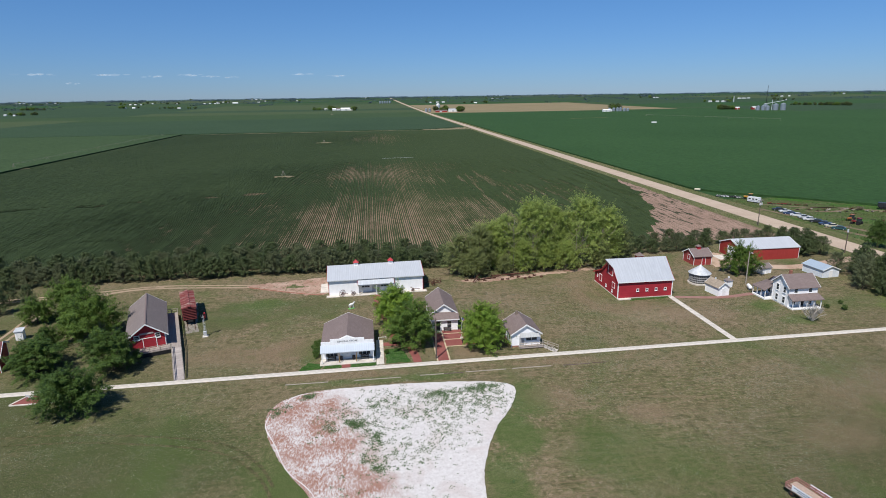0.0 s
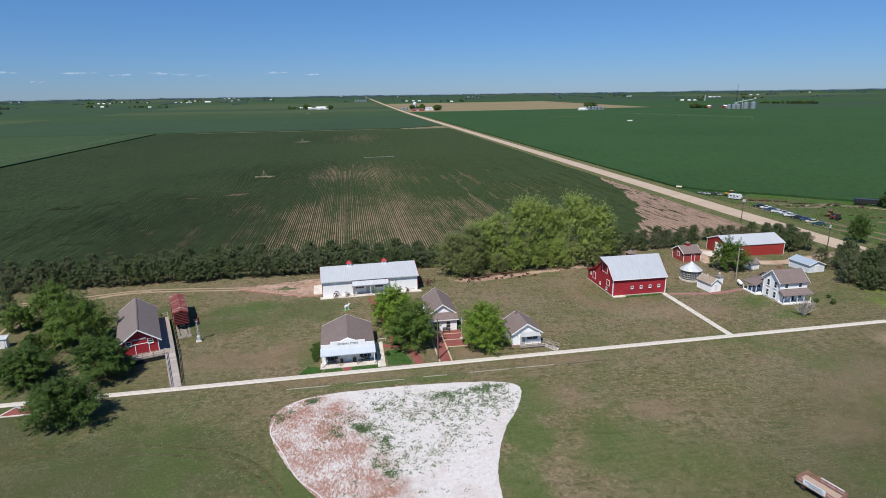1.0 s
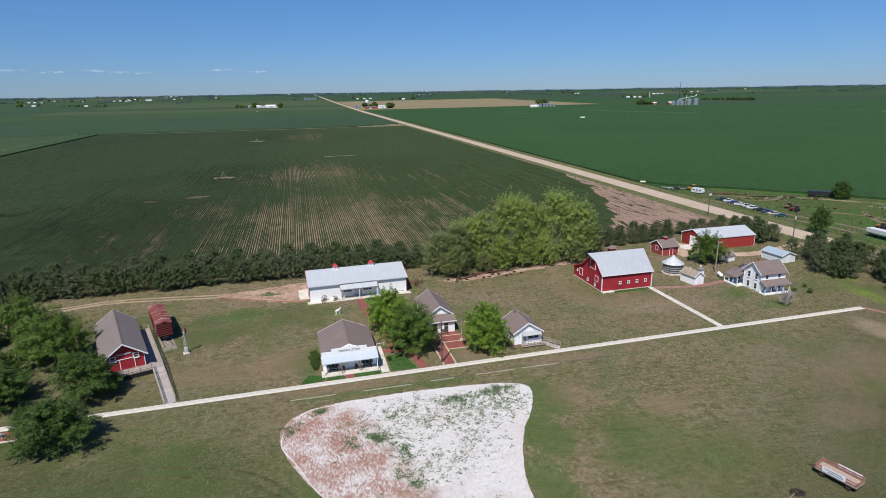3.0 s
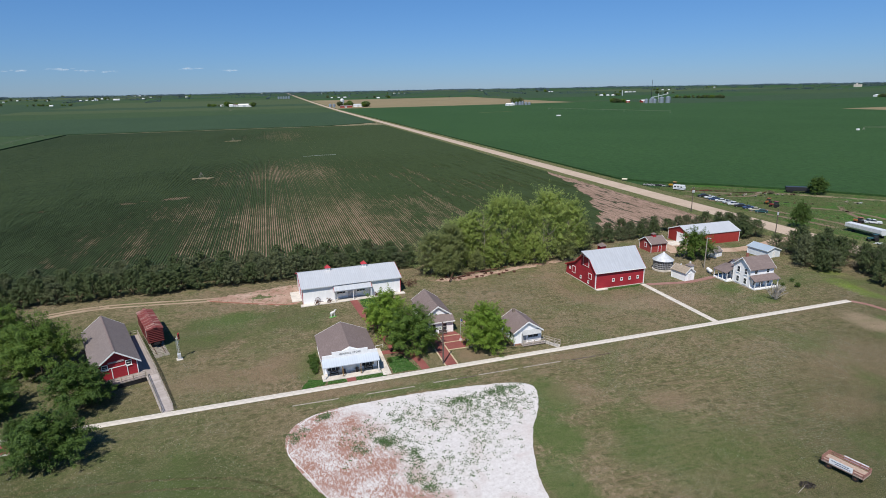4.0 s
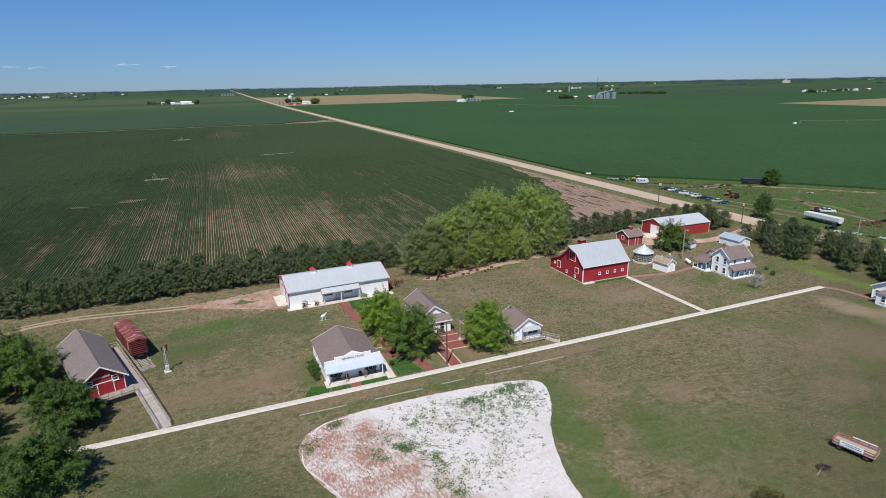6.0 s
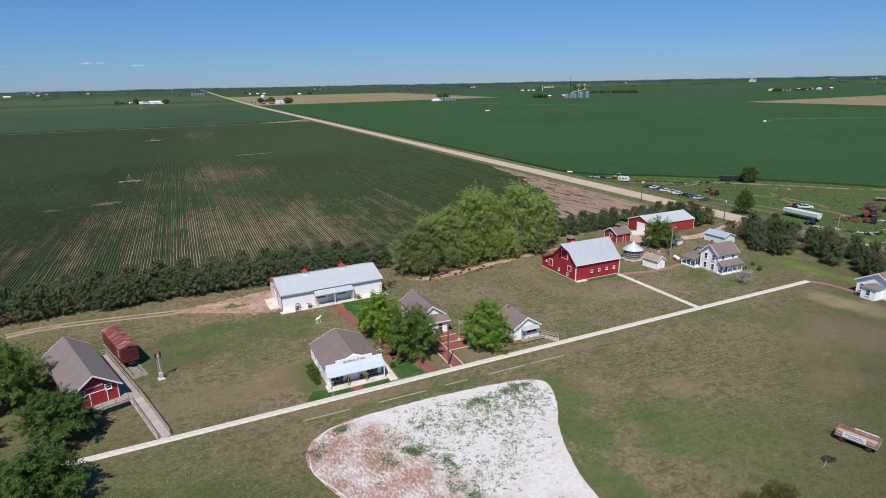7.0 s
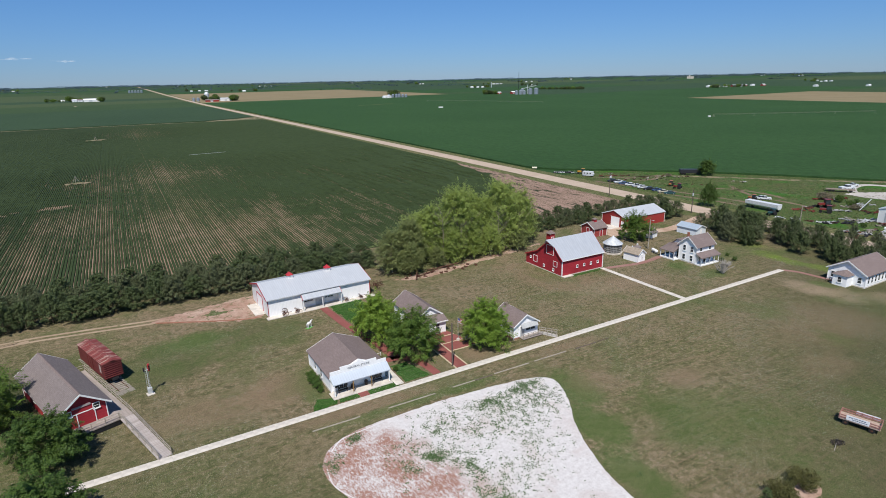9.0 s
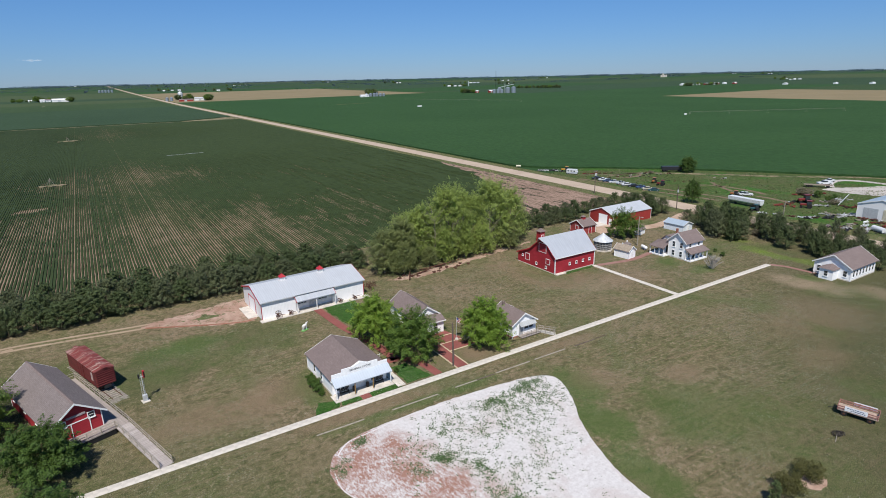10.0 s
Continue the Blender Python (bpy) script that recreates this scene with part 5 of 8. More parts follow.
wing = part("wing", extrude_profile(bmesh.new(), [(5.3, 0), (9.6, 0), (9.6, 2.8), (7.35, 4.9), (5.3, 4.9)], 1.6, 6.4), M_white, house)
part("wing_roof", slab(bmesh.new(), [(4.9, 5.05), (7.4, 5.05), (10.0, 2.75)], 1.3, 6.7, 0.14), M_shingle, wing)
wr = bmesh.new()
v = [wr.verts.new(c) for c in ((1.62, 5.32, 4.6), (1.62, 9.9, 3.4), (-1.9, 10.1, 2.3), (-1.9, 5.32, 2.3), (1.62, 5.32, 4.45), (1.62, 9.9, 3.25), (-1.9, 10.1, 2.15), (-1.9, 5.32, 2.15))]
for q in ((0, 1, 2, 3), (4, 7, 6, 5), (0, 4, 5, 1), (1, 5, 6, 2), (2, 6, 7, 3), (3, 7, 4, 0)):
    wr.faces.new([v[i] for i in q])
bmesh.ops.recalc_face_normals(wr, faces=wr.faces)
part("west_porch_roof", wr, M_shingle, house)
part("west_porch_floor", box(-1.7, 5.35, 0, 1.59, 9.9, 0.3), M_wtrim, house)
for y in (5.5, 6.9, 8.3, 9.8):
    part("porch_post", box(-1.65, y - 0.07, 0.3, -1.51, y + 0.07, 2.2), M_wtrim, house)
sp = bmesh.new()
v = [sp.verts.new(c) for c in ((-0.3, 0.0, 3.15), (7.1, 0.0, 3.15), (7.3, -2.0, 2.25), (-0.5, -2.0, 2.25), (-0.3, 0.0, 3.0), (7.1, 0.0, 3.0), (7.3, -2.0, 2.1), (-0.5, -2.0, 2.1))]
for q in ((0, 1, 2, 3), (4, 7, 6, 5), (0, 4, 5, 1), (1, 5, 6, 2), (2, 6, 7, 3), (3, 7, 4, 0)):
    sp.faces.new([v[i] for i in q])
bmesh.ops.recalc_face_normals(sp, faces=sp.faces)
part("south_porch_roof", sp, M_shingle, house)
part("south_porch_floor", box(-0.1, -1.75, 0, 6.9, -0.003, 0.28), M_wtrim, house)
for x in (0.0, 1.7, 3.4, 5.1, 6.8):
    part("porch_post", box(x - 0.07, -1.7, 0.28, x + 0.07, -1.56, 2.2), M_wtrim, house)
for y in (1.4, 3.7):
    for z in (1.35, 3.75):
        window(house, pose(0, y, z, 0, 0, -90), 0.75, 1.35)
for x, z in ((1.6, 3.9), (5.1, 3.9), (1.4, 1.3), (5.4, 1.3)):
    window(house, pose(x, 0, z), 0.75, 1.0 if z > 3 else 1.4)
door(house, pose(3.4, 0, 0.28), 0.95, 2.0, M_dark)
window(house, pose(1.6, 8.4, 1.4, 0, 0, -90), 0.8, 1.3)
door(house, pose(1.6, 6.6, 0.3, 0, 0, -90), 0.95, 2.0, M_dark)
part("chimney", box(5.0, 6.6, 4.5, 5.5, 7.1, 6.4), plain("chimney_brick", (0.30, 0.13, 0.09), 0.9), house)
part("foundation", box(-0.04, -0.04, -0.05, 6.84, 5.34, 0.25), M_concrete, house)

# ---- church ----
ch = thing("church", pose(103.8, 77.3, 0, 0, 0, 0), "white board church with brown shingle roof and a small entry", "church")
gable(ch, 11.8, 8.0, 3.2, 5.55, M_white, M_shingle, 0.45, 0.45)
part("entry", extrude_profile(bmesh.new(), [(2.6, 0), (5.6, 0), (5.6, 2.6), (2.6, 2.6)], -2.6, -0.003), M_white, ch)
er = bmesh.new()
v = [er.verts.new(c) for c in ((-2.9, 2.3, 2.6), (-2.9, 5.9, 2.6), (-0.02, 5.9, 2.6), (-0.02, 2.3, 2.6), (-1.4, 4.1, 3.4), (-0.02, 4.1, 3.4))]
for q in ((0, 1, 4), (0, 4, 5, 3), (1, 2, 5, 4), (0, 3, 2, 1)):
    er.faces.new([v[i] for i in q])
bmesh.ops.recalc_face_normals(er, faces=er.faces)
part("entry_roof", er, M_shingle, ch)
window(ch, pose(-2.6, 4.1, 1.5, 0, 0, -90), 0.75, 1.2)
for y in (1.2, 6.9):
    window(ch, pose(0, y, 1.6, 0, 0, -90), 0.75, 1.3)
for i in range(7):
    window(ch, pose(1.3 + i * 1.55, 0, 1.7), 0.7, 1.5)
    window(ch, pose(1.3 + i * 1.55, 8.0, 1.7, 0, 0, 180), 0.7, 1.5)
part("foundation", box(-0.04, -0.04, -0.05, 11.84, 8.04, 0.25), M_concrete, ch)
door(ch, pose(-1.3, 5.6, 0.3, 0, 0, 180), 0.95, 2.0, M_dark)
st = bmesh.new()
for i in range(3):
    bx(st, -2.0, 5.65 + i * 0.3, 0, -0.6, 5.95 + i * 0.3, 0.3 - i * 0.1)
part("steps", st, M_concrete, ch)
railing(ch, (-2.1, 5.7, 0.3), (-2.1, 7.2, 0.0), 0.9, 3, mat=M_steel)

# ---- machine shed, hen house, bin and small sheds ----
shed = thing("machine_shed", pose(99.2, 144.2, 0, 0, 0, 0), "long red metal machine shed with pale roof", "shed")
gable(shed, 18.1, 10.2, 3.35, 5.2, M_redv, M_whiteroof, 0.2, 0.2)
od = part("overhead_door", box(-0.06, 2.6, 0, 0.02, 6.2, 3.0), M_whmetal, shed, "white overhead door")
part("door_casing", box(-0.09, 2.45, 3.0, 0.02, 6.35, 3.15), M_wtrim, od)
door(shed, pose(0, 1.2, 0, 0, 0, -90), 0.95, 2.05, M_wtrim)
part("apron", box(-4.6, 2.2, -0.05, -0.1, 6.8, 0.07), M_concrete, shed)
hen = thing("hen_house", pose(84.0, 142.3, 0, 0, 0, 0), "small red shed with brown roof and a cupola", "shed")
gable(hen, 5.2, 5.6, 2.6, 4.1, striped("faded_red_board", (0.37, 0.070, 0.062), "Z", 0.24, 0.75, depth=0.3, var=0.2, dark=0.7), M_shingle, 0.35, 0.3)
cp = part("cupola", box(2.1, 2.3, 3.8, 3.1, 3.3, 4.8), M_redtrim, hen)
cr = bmesh.new()
bmesh.ops.create_cone(cr, cap_ends=True, segments=4, radius1=0.95, radius2=0.02, depth=0.5, matrix=Matrix.Translation((2.6, 2.8, 5.05)) @ Matrix.Rotation(radians(45), 4, "Z"))
part("cupola_roof", cr, M_shingle, cp)
framed_hatch(hen, 2.2, 3.2, 1.2, 2.4, M_red)
door(hen, pose(2.9, 0, 0.05), 0.9, 1.95, M_red)
privy = thing("ventilated_shed", pose(68.1, 143.8, 0), "narrow red shed with a brown hipped roof behind the barn", "shed")
part("wall", box(0, 0, 0, 1.7, 1.7, 3.1), M_red, privy)
cr = bmesh.new()
bmesh.ops.create_cone(cr, cap_ends=True, segments=4, radius1=1.6, radius2=0.05, depth=0.9, matrix=Matrix.Translation((0.85, 0.85, 3.5)) @ Matrix.Rotation(radians(45), 4, "Z"))
part("roof", cr, M_shingle, privy)
door(privy, pose(0.85, 0, 0.05), 0.8, 1.9, M_red)
binn = thing("grain_bin", pose(77.2, 128.0, 0), "round galvanised grain bin with a conical roof and open slatted sides", "grain bin")
part("floor_ring", cyl(bmesh.new(), (0, 0, 0), (0, 0, 0.35), 2.7, n=28), M_concrete, binn)
M_dullsteel = plain("dull_steel", (0.44, 0.44, 0.44), 0.5, 0.3, 0.15)
wl2 = bmesh.new()
for i in range(36):
    a0 = 2 * math.pi * i / 36
    cyl(wl2, (2.42 * math.cos(a0), 2.42 * math.sin(a0), 0.3), (2.42 * math.cos(a0), 2.42 * math.sin(a0), 2.9), 0.05, n=5)
part("mesh_wall", wl2, M_dullsteel, binn)
# added solid core, its grey stands for the shade behind the slats
part("crib_core", cyl(bmesh.new(), (0, 0, 0.3), (0, 0, 2.8), 2.2, n=24), plain("crib_shade", (0.20, 0.19, 0.18), 0.8, var=0.2), binn, "grey core standing for the shaded interior of the crib")
for z in (0.75, 1.3, 1.85, 2.4):
    part("hoop", cyl(bmesh.new(), (0, 0, z), (0, 0, z + 0.05), 2.46, n=28), M_dullsteel, binn)
part("roof", cyl(bmesh.new(), (0, 0, 2.75), (0, 0, 4.6), 2.75, 0.25, 28), M_galv, binn, "bright conical steel roof")
part("roof_cap", cyl(bmesh.new(), (0, 0, 4.6), (0, 0, 4.85), 0.32, 0.1, 14), M_galv, binn)
wh = thing("well_house", pose(79.0, 118.2, 0, 0, 0, 98), "little white pump house with tan roof and a vent", "shed")
gable(wh, 4.4, 3.0, 2.2, 3.3, M_white, plain("tan_shingles", (0.33, 0.27, 0.21), 0.9), 0.25, 0.25)
part("vent", cyl(bmesh.new(), (3.0, 1.5, 3.2), (3.0, 1.5, 3.7), 0.25, 0.12, 10), M_galv, wh)
door(wh, pose(0, 1.5, 0.05, 0, 0, -90), 0.8, 1.75, M_wtrim)
cist = thing("cistern_house", pose(82.7, 124.2, 0, 0, 0, 8), "tiny white shelter with a pointed grey roof", "shelter")
part("wall", box(-0.7, -0.7, 0, 0.7, 0.7, 1.7), M_white, cist)
cr = bmesh.new()
bmesh.ops.create_cone(cr, cap_ends=True, segments=4, radius1=1.3, radius2=0.05, depth=0.6, matrix=Matrix.Translation((0, 0, 2.0)) @ Matrix.Rotation(radians(45), 4, "Z"))
part("roof", cr, M_shingle2, cist)
part("finial", box(-0.15, -0.15, 2.2, 0.15, 0.15, 2.6), M_wtrim, cist)
gar = thing("blue_garage", pose(115.1, 126.8, 0, 0, 0, 94) @ Matrix.Scale(0.86, 4), "white metal garage with a blue-grey roof", "garage")
gable(gar, 7.6, 5.6, 2.4, 3.5, plain("pale_blue_wall", (0.72, 0.77, 0.82), 0.6, var=0.06), M_blueroof, 0.3, 0.3)
door(gar, pose(0, 2.8, 0.0, 0, 0, -90), 0.9, 2.0, M_wtrim)
gl = thing("grey_shed", pose(97.4, 131.8, 0, 0, 0, 15) @ Matrix.Scale(0.85, 4), "small grey shed with a shingled roof among trees", "shed")
gable(gl, 3.6, 2.8, 1.9, 2.9, M_white, M_shingle2, 0.25, 0.25)
door(gl, pose(1.8, 0, 0.0), 0.8, 1.75, M_wtrim)
pt = thing("propane_tank", pose(86.5, 121.4, 0, 0, 0, 70), "white propane tank on legs beside the house", "tank")
ptb = cyl(bmesh.new(), (-0.9, 0, 0.75), (0.9, 0, 0.75), 0.45, n=16)
for s in (-1, 1):
    bmesh.ops.create_uvsphere(ptb, u_segments=14, v_segments=8, radius=0.45, matrix=Matrix.Translation((0.9 * s, 0, 0.75)))
part("shell", ptb, M_wtrim, pt)
for s in (-0.6, 0.6):
    part("leg", box(s - 0.08, -0.3, 0, s + 0.08, 0.3, 0.4), M_galv, pt)

# ---- western edge ----
oh = thing("white_outhouse", pose(-77.2, 116.4, 0, 0, 0, 10) @ Matrix.Scale(0.85, 4), "small white board outhouse with a sloping roof", "outhouse")
part("wall", box(-0.8, -0.8, 0, 0.8, 0.8, 2.3), M_white, oh)
ro = bmesh.new()
slab(ro, [(-1.0, 2.35), (1.0, 2.7)], -1.0, 1.0, 0.12)
part("roof", ro, M_galv, oh)
door(oh, pose(0, -0.8, 0.05), 0.75, 1.9, M_wtrim)
wsd = thing("red_side_shed", pose(-80.9, 97.5, 0, 0, 0, 20), "red board shed with a dull red metal roof", "shed")
gable(wsd, 9.5, 7.0, 3.2, 4.6, M_red, plain("dull_red_roof", (0.16, 0.06, 0.06), 0.6), 0.5, 0.4)
door(wsd, pose(4.5, 0, 0), 1.2, 2.1, M_dark)
pad2 = thing("bench_pad", pose(0, 0, 0), "red gravel seat pad edged with pale kerbs", "seat pad", kind="structure")
part("gravel", sheet([(-62.5, 90.9), (-56.0, 91.1), (-56.0, 88.3), (-63.6, 88.2)], 0.05, 0.06), M_brick, pad2)
part("kerb", ribbon([(-63.6, 88.1), (-56, 88.2)], 0.3, 0.1, 0.15), M_concrete, pad2)
part("kerb", ribbon([(-63.7, 88.2), (-62.4, 91.0)], 0.3, 0.1, 0.15), M_concrete, pad2)
bench(pose(-61.3, 89.8, 0.05, 0, 0, 150), "grey slatted bench on a red gravel pad", M_galv)

# ---- main walk: one slab a piece ----
mw = thing("main_walk", pose(0, 0, 0), "long straight pale concrete walk", "path", kind="structure")
slab_me = mesh_of("concrete_slab", box(-0.747, -0.68, -0.05, 0.747, 0.68, 0.05, bevel=0.006))
slab_me.materials.append(M_concrete)
x = -120.0
while x < 101:
    part("concrete_slab", slab_me, None, mw, at=pose(x, walk_y(x), random.uniform(-0.008, 0.008), 0, 0, 0.95 + random.uniform(-0.15, 0.15)))
    x += 1.5


# ---- trees ----
def quads(name, P, N, S, rng, mat, aspect=0.62, kind_label=None):
    """A mesh of small leaf clumps: centres P, facing N, sizes S."""
    n = len(P)
    N = N / np.linalg.norm(N, axis=1, keepdims=True)
    R = rng.normal(size=(n, 3))
    U = np.cross(N, R)
    U /= np.linalg.norm(U, axis=1, keepdims=True)
    W = np.cross(N, U)
    S = S[:, None]
    V = np.stack([P - U * S - W * S * aspect * 0.3, P - W * S * aspect + N * S * 0.15, P + U * S + W * S * aspect * 0.3, P + W * S * aspect - N * S * 0.15], 1).reshape(-1, 3)
    F = np.arange(4 * n).reshape(n, 4)
    me = bpy.data.meshes.new(name)
    me.from_pydata(V.tolist(), [], F.tolist())
    me.materials.append(mat)
    return me


def crown(name, lobes, count, size, mat, seed, shell=0.55, up=0.25):
    rng = np.random.default_rng(seed)
    C = np.array([l[0] for l in lobes])
    R = np.array([l[1] for l in lobes])
    wt = (R[:, 0] * R[:, 1] + R[:, 0] * R[:, 2]) ** 1.0
    k = rng.choice(len(lobes), count, p=wt / wt.sum())
    D = rng.normal(size=(count, 3))
    D /= np.linalg.norm(D, axis=1, keepdims=True)
    rad = shell + (1.08 - shell) * rng.random(count) ** 0.6
    P = C[k] + D * R[k] * rad[:, None]
    keep = P[:, 2] > 0.15
    N = D * 0.7 + rng.normal(size=(count, 3)) * 0.7 + np.array([0, 0, up])
    S = size * rng.uniform(0.4, 1.5, count)
    return quads(name, P[keep], N[keep], S[keep], rng, mat)


def spray_crown(name, h, w, base, branches, per, size, mat, seed, limbs=1, gap=0.0, conifer=False):
    """A crown of leafy sprays: each branch runs out to an uneven envelope and carries its own leaves."""
    rng = np.random.default_rng(seed)
    P, N, S = [], [], []
    if limbs > 1:
        cs = []
        for i in range(limbs):
            a = i * 2.399 + rng.uniform(-0.4, 0.4)
            t = (i + 0.5) / limbs
            r = w * 0.33 * math.sqrt(1.05 - t ** 2) * rng.uniform(0.7, 1.15)
            cs.append((np.array([math.cos(a) * r, math.sin(a) * r, h * (base + 0.10 + ((0.84 if w < 0.9 * h else 0.66) - base) * t)]), w * rng.uniform(0.15, 0.27)))
        cs.append((np.array([0, 0, h * (0.82 if w < 0.9 * h else 0.76)]), w * 0.22))
    for b in range(branches):
        if conifer:
            t = (b + 0.5) / branches
            a = b * 2.399 + rng.uniform(-0.5, 0.5)
            root = np.array([0, 0, h * (0.04 + 0.76 * t)])
            ln = w / 2 * (1.0 - 0.66 * t ** 2.0) * rng.uniform(0.66, 1.15)
            d = np.array([math.cos(a), math.sin(a), 0.28 + 0.5 * t])
        elif limbs > 1:
            c, r = cs[b % len(cs)]
            d = rng.normal(size=3) * np.array([1, 1, 0.9]) + np.array([0, 0, 0.25 if h < 15 else 0.75])
            root, ln = c - np.array([0, 0, r * 0.2]), r * rng.uniform(0.55, 1.55 if h < 15 else 1.9)
        else:
            t = 1 - 2 * (b + 0.5) / branches
            a = b * 2.399 + rng.uniform(-0.35, 0.35)
            q = math.sqrt(max(0.0, 1 - t * t))
            zc, rz = h * (base + (1 - base) * 0.45), h * (1 - base) * 0.5
            root = np.array([0, 0, zc - rz * 0.35])
            tip = np.array([math.cos(a) * q * w / 2 * (1.08 if t < 0.1 else 1.0), math.sin(a) * q * w / 2 * (1.08 if t < 0.1 else 1.0), zc + rz * t * (1.1 if t > 0 else 0.85)])
            tip = root + (tip - root) * rng.uniform(0.80, 1.10) * (1 - gap * (rng.random() < 0.25))
            d = tip - root
            ln = np.linalg.norm(d)
        d = d / np.linalg.norm(d)
        m = int(per * rng.uniform(0.7, 1.3))
        u = 0.30 + 0.70 * rng.random(m) ** 0.75
        spread = (0.30 + 0.10 * ln) * (1.25 - 0.85 * u) * (0.8 if conifer else 1.0)
        q = rng.normal(size=(m, 3))
        q -= (q @ d)[:, None] * d
        pts = root + d * (u * ln)[:, None] + q * spread[:, None] * 0.55
        pts[:, 2] += 0.10 * spread - (0.0 if conifer else 0.05) * u * ln
        P.append(pts)
        N.append(np.array([0, 0, 0.9]) + d * 0.45 + rng.normal(size=(m, 3)) * 0.42)
        S.append(size * rng.uniform(0.5, 1.4, m))
    P, N, S = np.concatenate(P), np.concatenate(N), np.concatenate(S)
    k = P[:, 2] > 0.1
    return quads(name, P[k], N[k], S[k], rng, mat)


def tube(points, radii, n=7):
    """One closed tapering tube along a line of points."""
    bm = bmesh.new()
    rings = []
    for i, (p, r) in enumerate(zip(points, radii)):
        d = (points[min(i + 1, len(points) - 1)] - points[max(i - 1, 0)]).normalized()
        u = d.orthogonal().normalized() if i == 0 else (rings[-1][1] - d * rings[-1][1].dot(d)).normalized()
        w = d.cross(u)
        rings.append(([bm.verts.new(p + (u * math.cos(2 * math.pi * k / n) + w * math.sin(2 * math.pi * k / n)) * r) for k in range(n)], u))
    for (lo, _), (hi, _) in zip(rings, rings[1:]):
        for k in range(n):
            bm.faces.new((lo[k], lo[(k + 1) % n], hi[(k + 1) % n], hi[k]))
    bm.faces.new(rings[0][0][::-1])
    bm.faces.new(rings[-1][0])
    return bm


def trunk_parts(height, r, limbs, seed, spread=0.3, first=0.25):
    """The trunk and its limbs, one mesh each."""
    rng = random.Random(seed)
    line = [Vector((0, 0, -0.1))] + [Vector((rng.uniform(-1, 1) * height * 0.02, rng.uniform(-1, 1) * height * 0.02, height * (i + 1) / 4)) for i in range(4)]
    out = [("trunk", tube(line, [r * 0.72 ** i for i in range(5)], 8))]
    for i in range(limbs):
        z = height * (first + (1 - first) * i / limbs)
        a = i * 2.4 + rng.random()
        ln = height * spread * (1.15 - 0.5 * i / limbs)
        out.append(("limb", tube([Vector((0, 0, z)), Vector((math.cos(a) * ln * 0.45, math.sin(a) * ln * 0.45, z + ln * 0.25)), Vector((math.cos(a) * ln, math.sin(a) * ln, z + ln * 0.75))], [r * 0.42, r * 0.3, r * 0.1], 6)))
    return out


def round_lobes(seed, h, w, base=0.22, n=22, droop=0.0):
    """Lobes of an uneven rounded crown."""
    rng = random.Random(seed)
    c = h * (base + (1 - base) / 2)
    rz = h * (1 - base) / 2
    out = []
    for i in range(n):
        a = i * 2.399 + rng.uniform(-0.3, 0.3)
        t = -0.85 + 1.75 * (i + 0.5) / n
        ring = math.sqrt(max(0.08, 1 - t * t)) * rng.uniform(0.55, 1.0)
        s = rng.uniform(0.14, 0.30) if n > 30 else rng.uniform(0.20, 0.36)
        out.append(((math.cos(a) * w / 2 * ring, math.sin(a) * w / 2 * ring, c + rz * t * 0.74 - droop * ring), (w / 2 * s * 1.25, w / 2 * s * 1.25, rz * s * 1.15)))
    out.append(((0, 0, c), (w * 0.30, w * 0.30, rz * 0.72)))
    return out


def cone_lobes(seed, h, w, n=20):
    """Lobes of a dense conifer that keeps its branches to the ground."""
    rng = random.Random(seed)
    out = []
    for i in range(n):
        t = i / (n - 1)
        a = i * 2.399 + rng.uniform(-0.4, 0.4)
        rr = w / 2 * (0.70 - 0.45 * t ** 2) * rng.uniform(0.8, 1.1)
        s = w / 2 * rng.uniform(0.20, 0.40) * (1.0 - 0.2 * t)
        out.append(((math.cos(a) * rr, math.sin(a) * rr, h * (0.12 + 0.76 * t) + rng.uniform(-0.3, 0.3)), (s, s, s * rng.uniform(0.6, 1.0))))
    out.append(((0, 0, h * 0.42), (w * 0.24, w * 0.24, h * 0.36)))
    return out


def tree(name, lobes, count, size, mat, seed, h, r, limbs, label, category, group, first=0.22, spread=0.28, bark=None, reach=0.8):
    t = thing(name, pose(0, 0, 0), label, category, group)
    for name_, bm_ in trunk_parts(h * reach, r, limbs, seed, spread, first):
        part(name_, bm_, bark or M_bark, t)
    part("crown", crown("crown", lobes, count, size, mat, seed) if isinstance(lobes, list) else spray_crown("crown", *lobes, size, mat, seed, *count), None, t)
    return t


SPREAD = {"tree": 0.94, "pine tree": 1.0}


def put_tree(base, x, y, s=1.0, rz=0.0, sz=None, used=set()):
    s, sz = s * SPREAD.get(base["category"], 1.0), (sz or s)
    m = pose(x, y, land(x, y), 0, 0, rz) @ Matrix.Diagonal((s, s, sz, 1))
    if base.name not in used:
        used.add(base.name)
        base.matrix_basis = m
        return base
    b = copy_thing(base, Matrix())
    b.matrix_basis = m
    return b


SHADE = [tree("shade_tree", (10, w * 1.16, b, 460, 110), (18,), 0.105, m, 21 + i, 10, 0.22, 9, la, "tree", "shade trees", 0.2)
         for i, (w, b, m, la) in enumerate(((9.2, 0.12, M_bright, "leafy shade tree with a full bright green crown"), (9.6, 0.10, M_foliage, "broad leafy shade tree with a dense green crown"), (9.0, 0.14, M_deep, "spreading dark green shade tree on the lawn")))]
put_tree(SHADE[0], -0.6, 111.4, 1.06, 20, 1.0)
put_tree(SHADE[1], 2.4, 102.6, 1.06, 130, 0.93)
put_tree(SHADE[0], 15.6, 99.0, 1.0, 250, 0.96)
put_tree(SHADE[2], -52.1, 84.4, 1.04, 70, 0.84)
